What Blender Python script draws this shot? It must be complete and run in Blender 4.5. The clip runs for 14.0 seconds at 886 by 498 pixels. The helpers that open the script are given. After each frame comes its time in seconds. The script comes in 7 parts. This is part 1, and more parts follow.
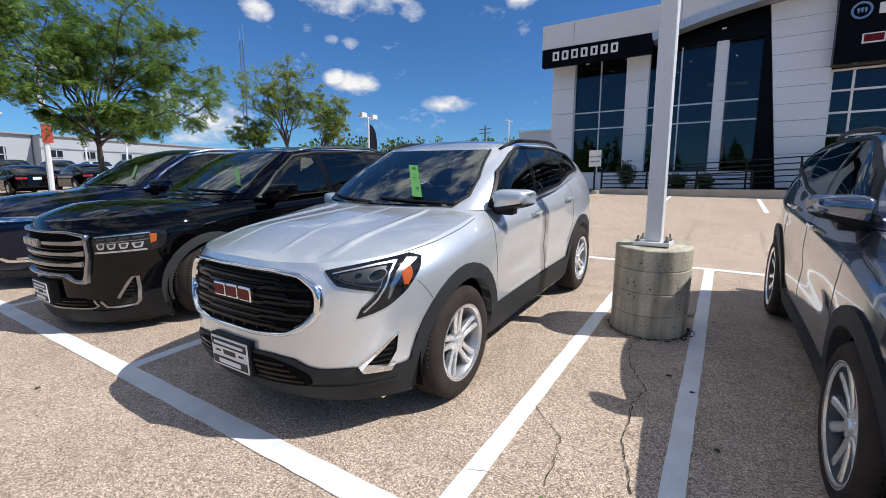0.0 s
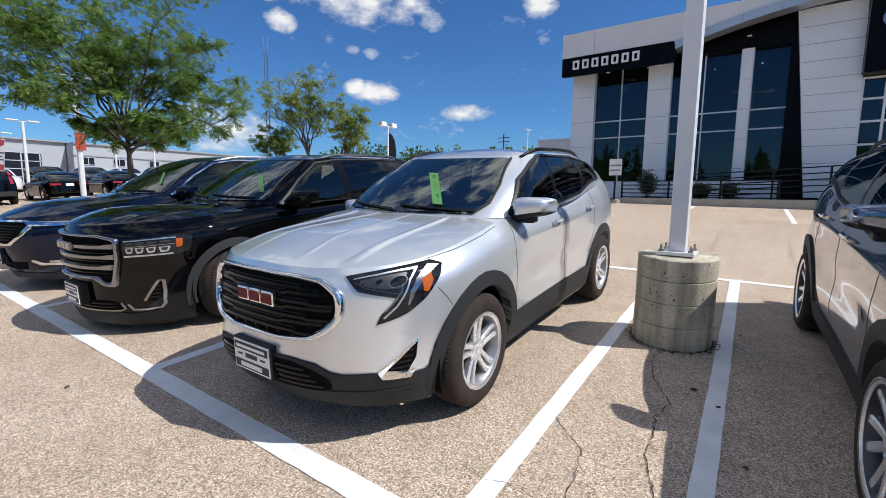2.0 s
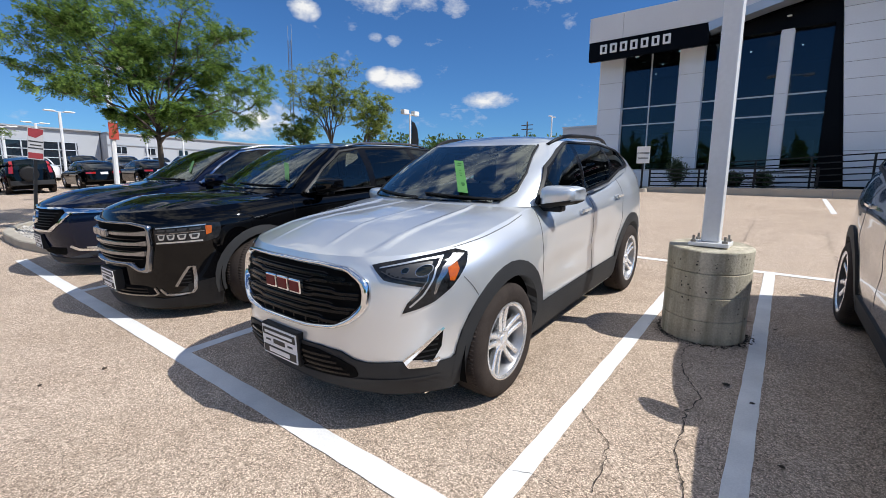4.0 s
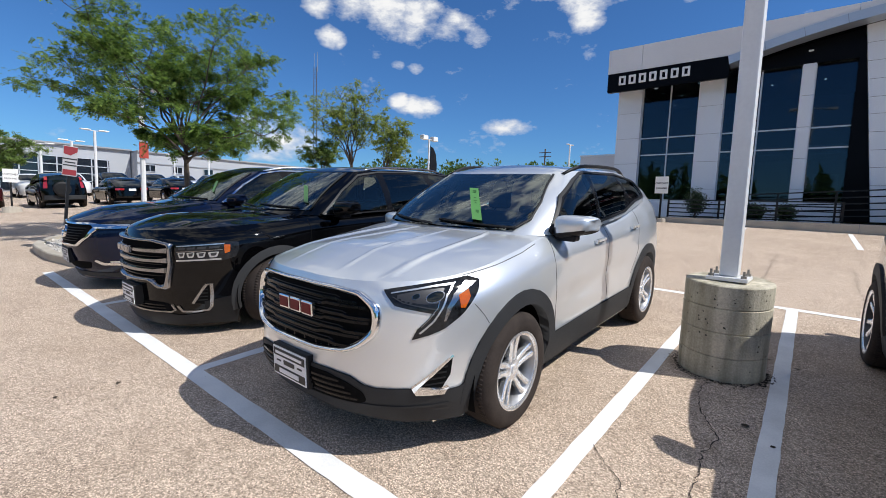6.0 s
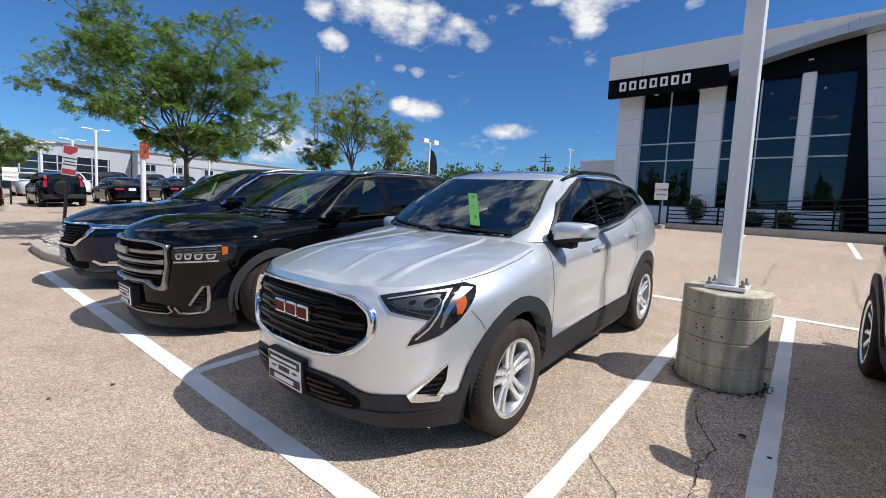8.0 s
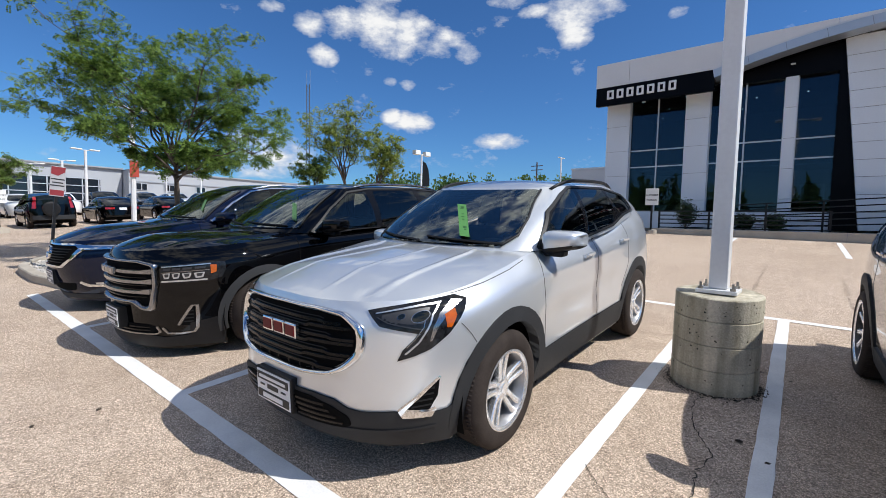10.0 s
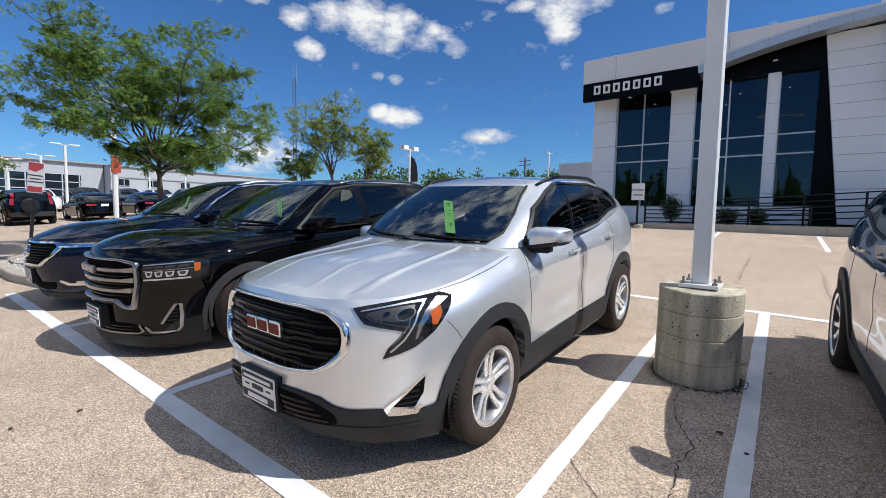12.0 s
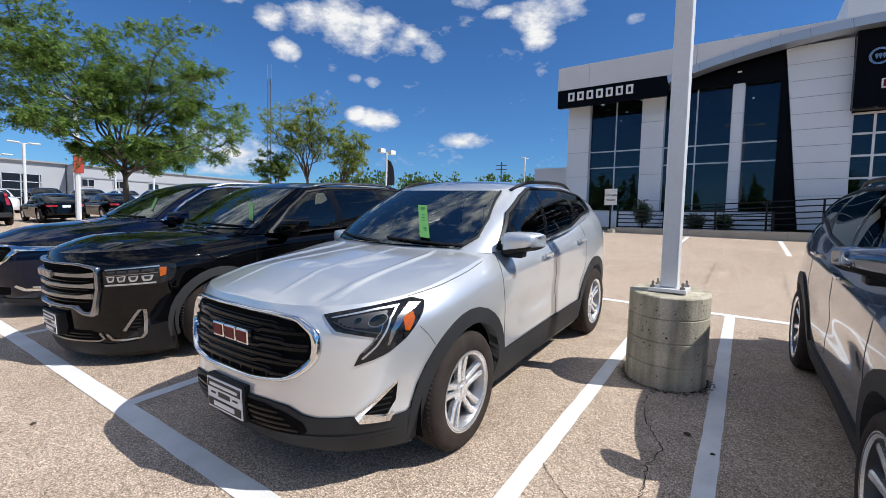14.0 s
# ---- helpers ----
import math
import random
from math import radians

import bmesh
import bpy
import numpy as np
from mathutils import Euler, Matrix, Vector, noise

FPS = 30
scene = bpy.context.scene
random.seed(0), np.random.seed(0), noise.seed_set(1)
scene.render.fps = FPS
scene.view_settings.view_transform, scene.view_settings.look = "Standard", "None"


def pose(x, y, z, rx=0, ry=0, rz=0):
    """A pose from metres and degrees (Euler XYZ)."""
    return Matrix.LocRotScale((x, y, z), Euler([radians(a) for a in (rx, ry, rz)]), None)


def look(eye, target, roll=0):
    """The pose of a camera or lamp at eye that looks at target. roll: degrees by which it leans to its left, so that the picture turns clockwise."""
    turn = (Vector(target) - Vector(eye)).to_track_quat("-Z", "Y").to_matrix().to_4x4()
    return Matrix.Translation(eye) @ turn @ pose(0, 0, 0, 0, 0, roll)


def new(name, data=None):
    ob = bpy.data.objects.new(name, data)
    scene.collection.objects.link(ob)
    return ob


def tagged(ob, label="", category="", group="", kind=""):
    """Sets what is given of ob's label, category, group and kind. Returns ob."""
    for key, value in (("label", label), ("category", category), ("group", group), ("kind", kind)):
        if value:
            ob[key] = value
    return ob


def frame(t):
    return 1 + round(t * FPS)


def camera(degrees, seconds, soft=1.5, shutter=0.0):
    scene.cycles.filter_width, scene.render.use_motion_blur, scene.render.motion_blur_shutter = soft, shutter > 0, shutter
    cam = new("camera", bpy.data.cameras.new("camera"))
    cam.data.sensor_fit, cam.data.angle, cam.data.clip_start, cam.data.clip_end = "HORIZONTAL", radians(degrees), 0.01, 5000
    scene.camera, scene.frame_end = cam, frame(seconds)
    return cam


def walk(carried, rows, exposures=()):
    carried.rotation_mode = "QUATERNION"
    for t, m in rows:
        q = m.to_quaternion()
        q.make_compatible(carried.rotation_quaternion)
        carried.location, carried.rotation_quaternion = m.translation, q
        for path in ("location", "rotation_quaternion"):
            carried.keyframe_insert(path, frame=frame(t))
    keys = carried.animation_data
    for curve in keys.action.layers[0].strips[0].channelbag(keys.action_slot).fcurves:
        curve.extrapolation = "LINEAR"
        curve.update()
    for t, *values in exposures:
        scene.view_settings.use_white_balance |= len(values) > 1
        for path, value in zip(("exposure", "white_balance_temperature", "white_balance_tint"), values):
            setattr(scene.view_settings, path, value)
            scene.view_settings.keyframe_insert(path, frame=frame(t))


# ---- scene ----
cam = camera(90.3, 14.0, 0.7)
PATH = [
    (0, (2.280, -2.359, 1.338), (1.220, -0.687, 1.053), 0.20),
    (0.5, (2.279, -2.365, 1.332), (1.223, -0.691, 1.044), 0.09),
    (1, (2.277, -2.366, 1.335), (1.218, -0.693, 1.051), -0.00),
    (1.5, (2.267, -2.362, 1.340), (1.181, -0.703, 1.076), 0.15),
    (2, (2.264, -2.368, 1.332), (1.136, -0.735, 1.083), 0.54),
    (2.5, (2.247, -2.363, 1.325), (1.092, -0.752, 1.059), 0.71),
    (3, (2.230, -2.357, 1.323), (1.064, -0.762, 1.012), 0.55),
    (3.2, (2.220, -2.359, 1.323), (1.046, -0.773, 0.997), 0.37),
    (5.5, (2.247, -2.364, 1.348), (0.998, -0.816, 1.140), 1.81),
    (6, (2.246, -2.359, 1.348), (0.980, -0.823, 1.153), 2.04),
    (6.5, (2.240, -2.348, 1.349), (0.972, -0.814, 1.152), 2.15),
    (7, (2.234, -2.350, 1.343), (0.968, -0.814, 1.149), 2.54),
    (7.5, (2.232, -2.362, 1.357), (0.967, -0.825, 1.167), 2.74),
    (8, (2.249, -2.344, 1.362), (0.984, -0.806, 1.182), 2.74),
    (8.5, (2.257, -2.330, 1.370), (0.990, -0.790, 1.213), 2.03),
    (9, (2.261, -2.322, 1.370), (0.998, -0.777, 1.233), 1.62),
    (11.5, (2.269, -2.290, 1.376), (1.037, -0.721, 1.238), 0.85),
    (12, (2.280, -2.292, 1.382), (1.070, -0.707, 1.230), 1.00),
    (12.5, (2.289, -2.289, 1.377), (1.116, -0.677, 1.220), 1.22),
    (13, (2.298, -2.286, 1.380), (1.144, -0.661, 1.225), 1.28),
    (13.5, (2.307, -2.280, 1.385), (1.170, -0.641, 1.239), 1.34),
    (14, (2.289, -2.268, 1.390), (1.162, -0.621, 1.256), 1.31),
]
walk(cam, [(t, look(eye, target, roll)) for t, eye, target, roll in PATH])

# ---- light ----
UP = Vector((-0.0172, 0.0654, 0.9977))
LOT = UP.rotation_difference(Vector((0, 0, 1))).to_matrix().to_4x4()   # the sloping car park, to the world
SUN = (LOT.to_3x3() @ Vector((0.80, 0.33, 1.0))).normalized()
world = bpy.data.worlds.new("sky")
scene.world = world
world.use_nodes = True


# heaps of the visible clouds and of one unseen: azimuth, elevation, half width, half height (degrees), thickness
BIG_CLOUD = ((-55.2, 22.2, 2.6, 1.5, 1), (-51.6, 22.6, 3.8, 2.3, 1), (-47.4, 22.8, 4.2, 3.3, 1), (-43.4, 22.0, 3.6, 3.4, 1), (-39.6, 20.9, 3.4, 2.0, 0.85), (-36.6, 19.9, 2.4, 1.5, 0.75), (-54.1, 19.1, 1.9, 1.3, 1), (-48, 26.5, 6, 2.2, 0.8))
NEXT_CLOUD = ((-23.3, 23.9, 4.6, 2.3, 1), (-23.0, 21.6, 2.6, 1.5, 1), (-27.6, 24.4, 2.2, 1.0, 0.8), (-19.6, 24.0, 2.4, 1.7, 0.8), (-24, 27.5, 6, 2.0, 0.9))
# the last heap is out of view, added to brighten the windscreen reflections
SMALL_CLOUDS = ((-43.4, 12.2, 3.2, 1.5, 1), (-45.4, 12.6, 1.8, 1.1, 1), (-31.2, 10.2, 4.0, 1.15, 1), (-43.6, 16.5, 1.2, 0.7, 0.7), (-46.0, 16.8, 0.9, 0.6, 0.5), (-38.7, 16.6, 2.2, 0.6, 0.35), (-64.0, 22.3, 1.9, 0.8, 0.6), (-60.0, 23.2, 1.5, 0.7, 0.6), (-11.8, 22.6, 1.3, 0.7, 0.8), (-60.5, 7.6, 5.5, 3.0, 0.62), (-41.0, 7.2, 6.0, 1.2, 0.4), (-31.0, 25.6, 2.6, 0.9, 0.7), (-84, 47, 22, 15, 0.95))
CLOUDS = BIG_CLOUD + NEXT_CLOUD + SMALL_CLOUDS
OPEN_SKY = (-0.53, 0.85, 0.0)   # the quarter in view, kept clearer; unseen clouds beyond stand closer, tuned for fill light


def build_sky():
    nt = world.node_tree
    n, l = nt.nodes, nt.links
    n.clear()
    out = n.new("ShaderNodeOutputWorld")
    bg = n.new("ShaderNodeBackground")
    sky = n.new("ShaderNodeTexSky")
    sky.sky_type, sky.sun_disc = "NISHITA", False
    sky.sun_elevation = math.asin(SUN.z)
    sky.sun_rotation = math.atan2(SUN.x, SUN.y)
    sky.air_density, sky.dust_density, sky.ozone_density = 1.0, 0.15, 1.0
    hsv = n.new("ShaderNodeHueSaturation")
    hsv.inputs["Saturation"].default_value, hsv.inputs["Value"].default_value = 1.0, 1.0
    tint = n.new("ShaderNodeMix"); tint.data_type = "RGBA"; tint.blend_type = "MULTIPLY"; tint.inputs["Factor"].default_value = 1
    tint.inputs["B"].default_value = (0.415, 0.80, 1.29, 1)
    l.new(sky.outputs[0], tint.inputs["A"])
    l.new(tint.outputs["Result"], hsv.inputs["Color"])
    # fair-weather cumulus: a few heaps, frayed by noise
    tc = n.new("ShaderNodeTexCoord")
    sep = n.new("ShaderNodeSeparateXYZ")
    l.new(tc.outputs["Generated"], sep.inputs[0])

    def calc(op, a, b=None, c=None):
        k = n.new("ShaderNodeMath"); k.operation = op
        for i, v in enumerate((a, b, c)):
            if v is None:
                continue
            if isinstance(v, (int, float)):
                k.inputs[i].default_value = v
            else:
                l.new(v, k.inputs[i])
        return k.outputs[0]
    az = calc("MULTIPLY", calc("ARCTAN2", sep.outputs["X"], sep.outputs["Y"]), 57.2958)
    el = calc("MULTIPLY", calc("ARCSINE", sep.outputs["Z"]), 57.2958)
    noi = n.new("ShaderNodeTexNoise")
    noi.inputs["Scale"].default_value, noi.inputs["Detail"].default_value, noi.inputs["Roughness"].default_value = 9.0, 9, 0.62
    flat = n.new("ShaderNodeMapping"); flat.inputs["Scale"].default_value = (1.0, 1.0, 1.9)
    l.new(tc.outputs["Generated"], flat.inputs[0]); l.new(flat.outputs[0], noi.inputs["Vector"])
    heap = None
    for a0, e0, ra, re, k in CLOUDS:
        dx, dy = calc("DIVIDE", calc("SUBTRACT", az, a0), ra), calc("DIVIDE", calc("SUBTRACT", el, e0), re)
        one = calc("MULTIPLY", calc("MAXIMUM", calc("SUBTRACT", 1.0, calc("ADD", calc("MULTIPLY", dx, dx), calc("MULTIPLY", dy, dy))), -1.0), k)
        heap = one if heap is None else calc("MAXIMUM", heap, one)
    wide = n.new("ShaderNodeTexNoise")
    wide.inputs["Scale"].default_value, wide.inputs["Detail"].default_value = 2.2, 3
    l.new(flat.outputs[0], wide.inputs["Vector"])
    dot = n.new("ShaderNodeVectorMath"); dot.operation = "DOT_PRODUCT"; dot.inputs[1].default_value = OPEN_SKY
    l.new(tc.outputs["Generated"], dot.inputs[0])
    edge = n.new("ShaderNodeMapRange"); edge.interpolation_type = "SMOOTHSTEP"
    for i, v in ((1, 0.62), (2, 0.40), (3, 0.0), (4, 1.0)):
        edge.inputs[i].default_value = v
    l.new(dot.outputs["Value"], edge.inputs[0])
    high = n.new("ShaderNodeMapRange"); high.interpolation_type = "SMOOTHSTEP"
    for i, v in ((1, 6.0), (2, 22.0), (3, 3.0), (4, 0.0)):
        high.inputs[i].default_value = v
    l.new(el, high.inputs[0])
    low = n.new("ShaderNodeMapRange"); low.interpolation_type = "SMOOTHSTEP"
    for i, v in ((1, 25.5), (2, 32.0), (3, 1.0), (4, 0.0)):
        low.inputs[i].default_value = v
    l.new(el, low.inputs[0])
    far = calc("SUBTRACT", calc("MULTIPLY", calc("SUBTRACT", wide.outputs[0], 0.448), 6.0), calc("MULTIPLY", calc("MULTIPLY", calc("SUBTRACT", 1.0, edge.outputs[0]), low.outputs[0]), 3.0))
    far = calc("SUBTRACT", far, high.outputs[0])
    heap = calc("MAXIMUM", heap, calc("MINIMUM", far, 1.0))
    dens = calc("ADD", calc("MULTIPLY", heap, 0.52), calc("MULTIPLY", calc("SUBTRACT", noi.outputs[0], 0.5), 1.55))
    fine = n.new("ShaderNodeTexNoise")
    fine.inputs["Scale"].default_value, fine.inputs["Detail"].default_value, fine.inputs["Roughness"].default_value = 26.0, 6, 0.6
    l.new(flat.outputs[0], fine.inputs["Vector"])
    dens = calc("ADD", dens, calc("MULTIPLY", calc("SUBTRACT", fine.outputs[0], 0.5), 0.75))
    ramp = n.new("ShaderNodeValToRGB")
    ramp.color_ramp.elements[0].position, ramp.color_ramp.elements[1].position = 0.04, 0.52
    l.new(dens, ramp.inputs[0])
    mix = n.new("ShaderNodeMix"); mix.data_type = "RGBA"
    l.new(ramp.outputs[0], mix.inputs["Factor"])
    l.new(hsv.outputs[0], mix.inputs["A"])
    body = n.new("ShaderNodeValToRGB")
    body.color_ramp.elements[0].position, body.color_ramp.elements[0].color = 0.25, (0.72, 0.76, 0.84, 1)
    body.color_ramp.elements[1].position, body.color_ramp.elements[1].color = 0.62, (1.0, 1.0, 1.0, 1)
    l.new(dens, body.inputs[0])
    lift = n.new("ShaderNodeVectorMath"); lift.operation = "SCALE"; lift.inputs["Scale"].default_value = 10.8
    l.new(body.outputs[0], lift.inputs[0])
    l.new(lift.outputs[0], mix.inputs["B"])
    l.new(mix.outputs["Result"], bg.inputs["Color"])
    bg.inputs["Strength"].default_value = 0.086
    l.new(bg.outputs[0], out.inputs[0])


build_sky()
sun_data = bpy.data.lights.new("sun", "SUN")
sun_data.energy, sun_data.angle, sun_data.color = 4.9, radians(0.53), (0.99, 0.975, 0.945)
sun = new("sun", sun_data)
sun.matrix_world = Matrix.Translation((8, 4, 30)) @ SUN.to_track_quat("Z", "Y").to_matrix().to_4x4()


# ---- materials ----
def mat(name, color, rough=0.5, metal=0.0, coat=0.0, vary=0.12, scale=6.0, grain=60.0, bump=0.0, dark=None, spec=0.5, ior=1.5):
    """A surface with blotches at one scale and grain at another."""
    m = bpy.data.materials.new(name)
    m.use_nodes = True
    nt = m.node_tree
    n, l = nt.nodes, nt.links
    p = n["Principled BSDF"]
    p.inputs["Roughness"].default_value, p.inputs["Metallic"].default_value = rough, metal
    p.inputs["Coat Weight"].default_value, p.inputs["Coat Roughness"].default_value = coat, 0.03
    p.inputs["Coat IOR"].default_value = 1.68
    p.inputs["Specular IOR Level"].default_value, p.inputs["IOR"].default_value = spec, ior
    tc = n.new("ShaderNodeTexCoord")
    a, b = n.new("ShaderNodeTexNoise"), n.new("ShaderNodeTexNoise")
    a.inputs["Scale"].default_value, a.inputs["Detail"].default_value = scale, 4
    b.inputs["Scale"].default_value, b.inputs["Detail"].default_value = grain, 3
    l.new(tc.outputs["Object"], a.inputs["Vector"]); l.new(tc.outputs["Object"], b.inputs["Vector"])
    ad = n.new("ShaderNodeMath"); ad.operation = "MULTIPLY_ADD"; ad.inputs[1].default_value = 0.6
    l.new(a.outputs[0], ad.inputs[0])
    hb = n.new("ShaderNodeMath"); hb.operation = "MULTIPLY"; hb.inputs[1].default_value = 0.4
    l.new(b.outputs[0], hb.inputs[0]); l.new(hb.outputs[0], ad.inputs[2])
    ramp = n.new("ShaderNodeValToRGB")
    lo = dark or tuple(c * (1 - vary) for c in color[:3]) + (1,)
    hi = tuple(min(1, c * (1 + vary)) for c in color[:3]) + (1,)
    ramp.color_ramp.elements[0].position, ramp.color_ramp.elements[1].position = 0.36, 0.64
    ramp.color_ramp.elements[0].color, ramp.color_ramp.elements[1].color = lo, hi
    l.new(ad.outputs[0], ramp.inputs[0]); l.new(ramp.outputs[0], p.inputs["Base Color"])
    if bump:
        bp = n.new("ShaderNodeBump"); bp.inputs["Strength"].default_value = bump; bp.inputs["Distance"].default_value = 0.01
        l.new(b.outputs[0], bp.inputs["Height"]); l.new(bp.outputs[0], p.inputs["Normal"])
    return m


def asphalt():
    """Pale worn asphalt: cream and brown stones in a grey binder, with broad stains."""
    m = bpy.data.materials.new("asphalt")
    m.use_nodes = True
    nt = m.node_tree
    n, l = nt.nodes, nt.links
    p = n["Principled BSDF"]
    p.inputs["Roughness"].default_value = 0.88
    p.inputs["Specular IOR Level"].default_value = 0.25
    tc = n.new("ShaderNodeTexCoord")
    vo = n.new("ShaderNodeTexVoronoi"); vo.inputs["Scale"].default_value = 150.0
    l.new(tc.outputs["Object"], vo.inputs["Vector"])
    stone = n.new("ShaderNodeValToRGB")
    e = stone.color_ramp.elements
    e[0].position, e[0].color = 0.0, (0.20, 0.155, 0.120, 1)
    e[1].position, e[1].color = 1.0, (1.0, 0.82, 0.655, 1)
    for at, tone in ((0.14, (0.38, 0.296, 0.226, 1)), (0.55, (0.60, 0.470, 0.362, 1))):
        stone.color_ramp.elements.new(at).color = tone
    sp = n.new("ShaderNodeSeparateColor")
    l.new(vo.outputs["Color"], sp.inputs[0]); l.new(sp.outputs[0], stone.inputs[0])
    gap = n.new("ShaderNodeTexVoronoi"); gap.feature = "DISTANCE_TO_EDGE"; gap.inputs["Scale"].default_value = 150.0
    l.new(tc.outputs["Object"], gap.inputs["Vector"])
    gr = n.new("ShaderNodeValToRGB")
    gr.color_ramp.elements[0].position, gr.color_ramp.elements[0].color = 0.01, (0.42, 0.40, 0.385, 1)
    gr.color_ramp.elements[1].position, gr.color_ramp.elements[1].color = 0.11, (1, 1, 1, 1)
    l.new(gap.outputs["Distance"], gr.inputs[0])
    m0 = n.new("ShaderNodeMix"); m0.data_type = "RGBA"; m0.blend_type = "MULTIPLY"; m0.inputs["Factor"].default_value = 1
    l.new(stone.outputs[0], m0.inputs["A"]); l.new(gr.outputs[0], m0.inputs["B"])
    big = n.new("ShaderNodeTexNoise"); big.inputs["Scale"].default_value, big.inputs["Detail"].default_value = 0.55, 5
    l.new(tc.outputs["Object"], big.inputs["Vector"])
    st = n.new("ShaderNodeValToRGB")
    st.color_ramp.elements[0].position, st.color_ramp.elements[0].color = 0.28, (0.86, 0.84, 0.82, 1)
    st.color_ramp.elements[1].position, st.color_ramp.elements[1].color = 0.58, (1, 1, 1, 1)
    l.new(big.outputs[0], st.inputs[0])
    mid_n = n.new("ShaderNodeTexNoise"); mid_n.inputs["Scale"].default_value, mid_n.inputs["Detail"].default_value = 5.0, 6
    l.new(tc.outputs["Object"], mid_n.inputs["Vector"])
    st2 = n.new("ShaderNodeValToRGB")
    st2.color_ramp.elements[0].position, st2.color_ramp.elements[0].color = 0.30, (0.88, 0.865, 0.85, 1)
    st2.color_ramp.elements[1].position, st2.color_ramp.elements[1].color = 0.6, (1, 1, 1, 1)
    l.new(mid_n.outputs[0], st2.inputs[0])
    m1 = n.new("ShaderNodeMix"); m1.data_type = "RGBA"; m1.blend_type = "MULTIPLY"; m1.inputs["Factor"].default_value = 1
    l.new(m0.outputs["Result"], m1.inputs["A"]); l.new(st.outputs[0], m1.inputs["B"])
    m2 = n.new("ShaderNodeMix"); m2.data_type = "RGBA"; m2.blend_type = "MULTIPLY"; m2.inputs["Factor"].default_value = 1
    l.new(m1.outputs["Result"], m2.inputs["A"]); l.new(st2.outputs[0], m2.inputs["B"])
    l.new(m2.outputs["Result"], p.inputs["Base Color"])
    bp = n.new("ShaderNodeBump"); bp.inputs["Strength"].default_value = 0.5; bp.inputs["Distance"].default_value = 0.006
    l.new(gap.outputs["Distance"], bp.inputs["Height"]); l.new(bp.outputs[0], p.inputs["Normal"])
    return m


def cast_concrete():
    """Old form-cast concrete: upright rain streaks, pale lime blotches, fine sand."""
    m = mat("cast_concrete", (0.45, 0.41, 0.32, 1), 0.88, vary=0.25, scale=3.0, grain=70, bump=0.35)
    n, l = m.node_tree.nodes, m.node_tree.links
    tc, mp, no, rp, mx = n.new("ShaderNodeTexCoord"), n.new("ShaderNodeMapping"), n.new("ShaderNodeTexNoise"), n.new("ShaderNodeValToRGB"), n.new("ShaderNodeMix")
    mp.inputs["Scale"].default_value = (11.0, 11.0, 0.9)
    no.inputs["Scale"].default_value, no.inputs["Detail"].default_value = 1.0, 5
    rp.color_ramp.elements[0].position, rp.color_ramp.elements[0].color = 0.34, (0.62, 0.60, 0.54, 1)
    rp.color_ramp.elements[1].position, rp.color_ramp.elements[1].color = 0.66, (1.25, 1.25, 1.25, 1)
    mx.data_type, mx.blend_type = "RGBA", "MULTIPLY"
    mx.inputs["Factor"].default_value = 1
    p = n["Principled BSDF"]
    base = p.inputs["Base Color"].links[0].from_socket
    l.new(tc.outputs["Object"], mp.inputs[0]); l.new(mp.outputs[0], no.inputs["Vector"]); l.new(no.outputs[0], rp.inputs[0])
    l.new(base, mx.inputs["A"]); l.new(rp.outputs[0], mx.inputs["B"]); l.new(mx.outputs["Result"], p.inputs["Base Color"])
    return m


M = {
    "asphalt": asphalt(),
    "cast": cast_concrete(),
    "line": mat("line_paint", (0.78, 0.77, 0.75, 1), 0.7, vary=0.10, scale=4, grain=120, bump=0.25),
    "concrete": mat("concrete", (0.46, 0.42, 0.33, 1), 0.85, vary=0.22, scale=3.5, grain=45, bump=0.35),
    "kerb": mat("kerb_concrete", (0.42, 0.37, 0.30, 1), 0.9, vary=0.15, scale=2, grain=40, bump=0.3),
    "panel": mat("white_panel", (0.69, 0.735, 0.79, 1), 0.35, vary=0.03, scale=0.6, grain=20),
    "stone_panel": mat("grey_panel", (0.64, 0.645, 0.66, 1), 0.5, vary=0.05, scale=0.5, grain=30),
    "black_panel": mat("black_panel", (0.004, 0.0045, 0.006, 1), 0.25, vary=0.2, scale=1.0, spec=0.06),
    "silver_panel": mat("silver_panel", (0.45, 0.50, 0.56, 1), 0.35, metal=0.6, vary=0.06, scale=0.7),
    "pole": mat("white_enamel", (0.72, 0.72, 0.72, 1), 0.35, vary=0.05, scale=3, grain=30),
    "dark_glass": mat("dark_glass", (0.010, 0.015, 0.022, 1), 0.02, vary=0.3, scale=0.5, spec=0.6),
    "mullion": mat("mullion", (0.55, 0.57, 0.60, 1), 0.4, metal=0.3, vary=0.05),
    "black_metal": mat("black_metal", (0.009, 0.009, 0.010, 1), 0.45, vary=0.2, scale=5, spec=0.3),
    "letter": mat("white_letter", (0.80, 0.80, 0.80, 1), 0.4, vary=0.03),
    "joint_dark": mat("pit", (0.05, 0.045, 0.035, 1), 0.95, vary=0.3),
    "steel": mat("galvanised_bolt", (0.30, 0.28, 0.25, 1), 0.5, metal=0.7, vary=0.25, scale=40),
}


# ---- helpers of this scene ----
def mesh_of(name, bm, material, smooth=False):
    me = bpy.data.meshes.new(name)
    bm.normal_update()
    facing = bm.verts.layers.float_vector.get("facing")
    turned = [tuple(v[facing]) for v in bm.verts] if facing else None
    if smooth:
        for f in bm.faces:
            f.smooth = True
    bm.to_mesh(me)
    bm.free()
    if turned:
        me.normals_split_custom_set_from_vertices(turned)
    for one in (material if isinstance(material, (list, tuple)) else [material]):
        me.materials.append(one)
    return me


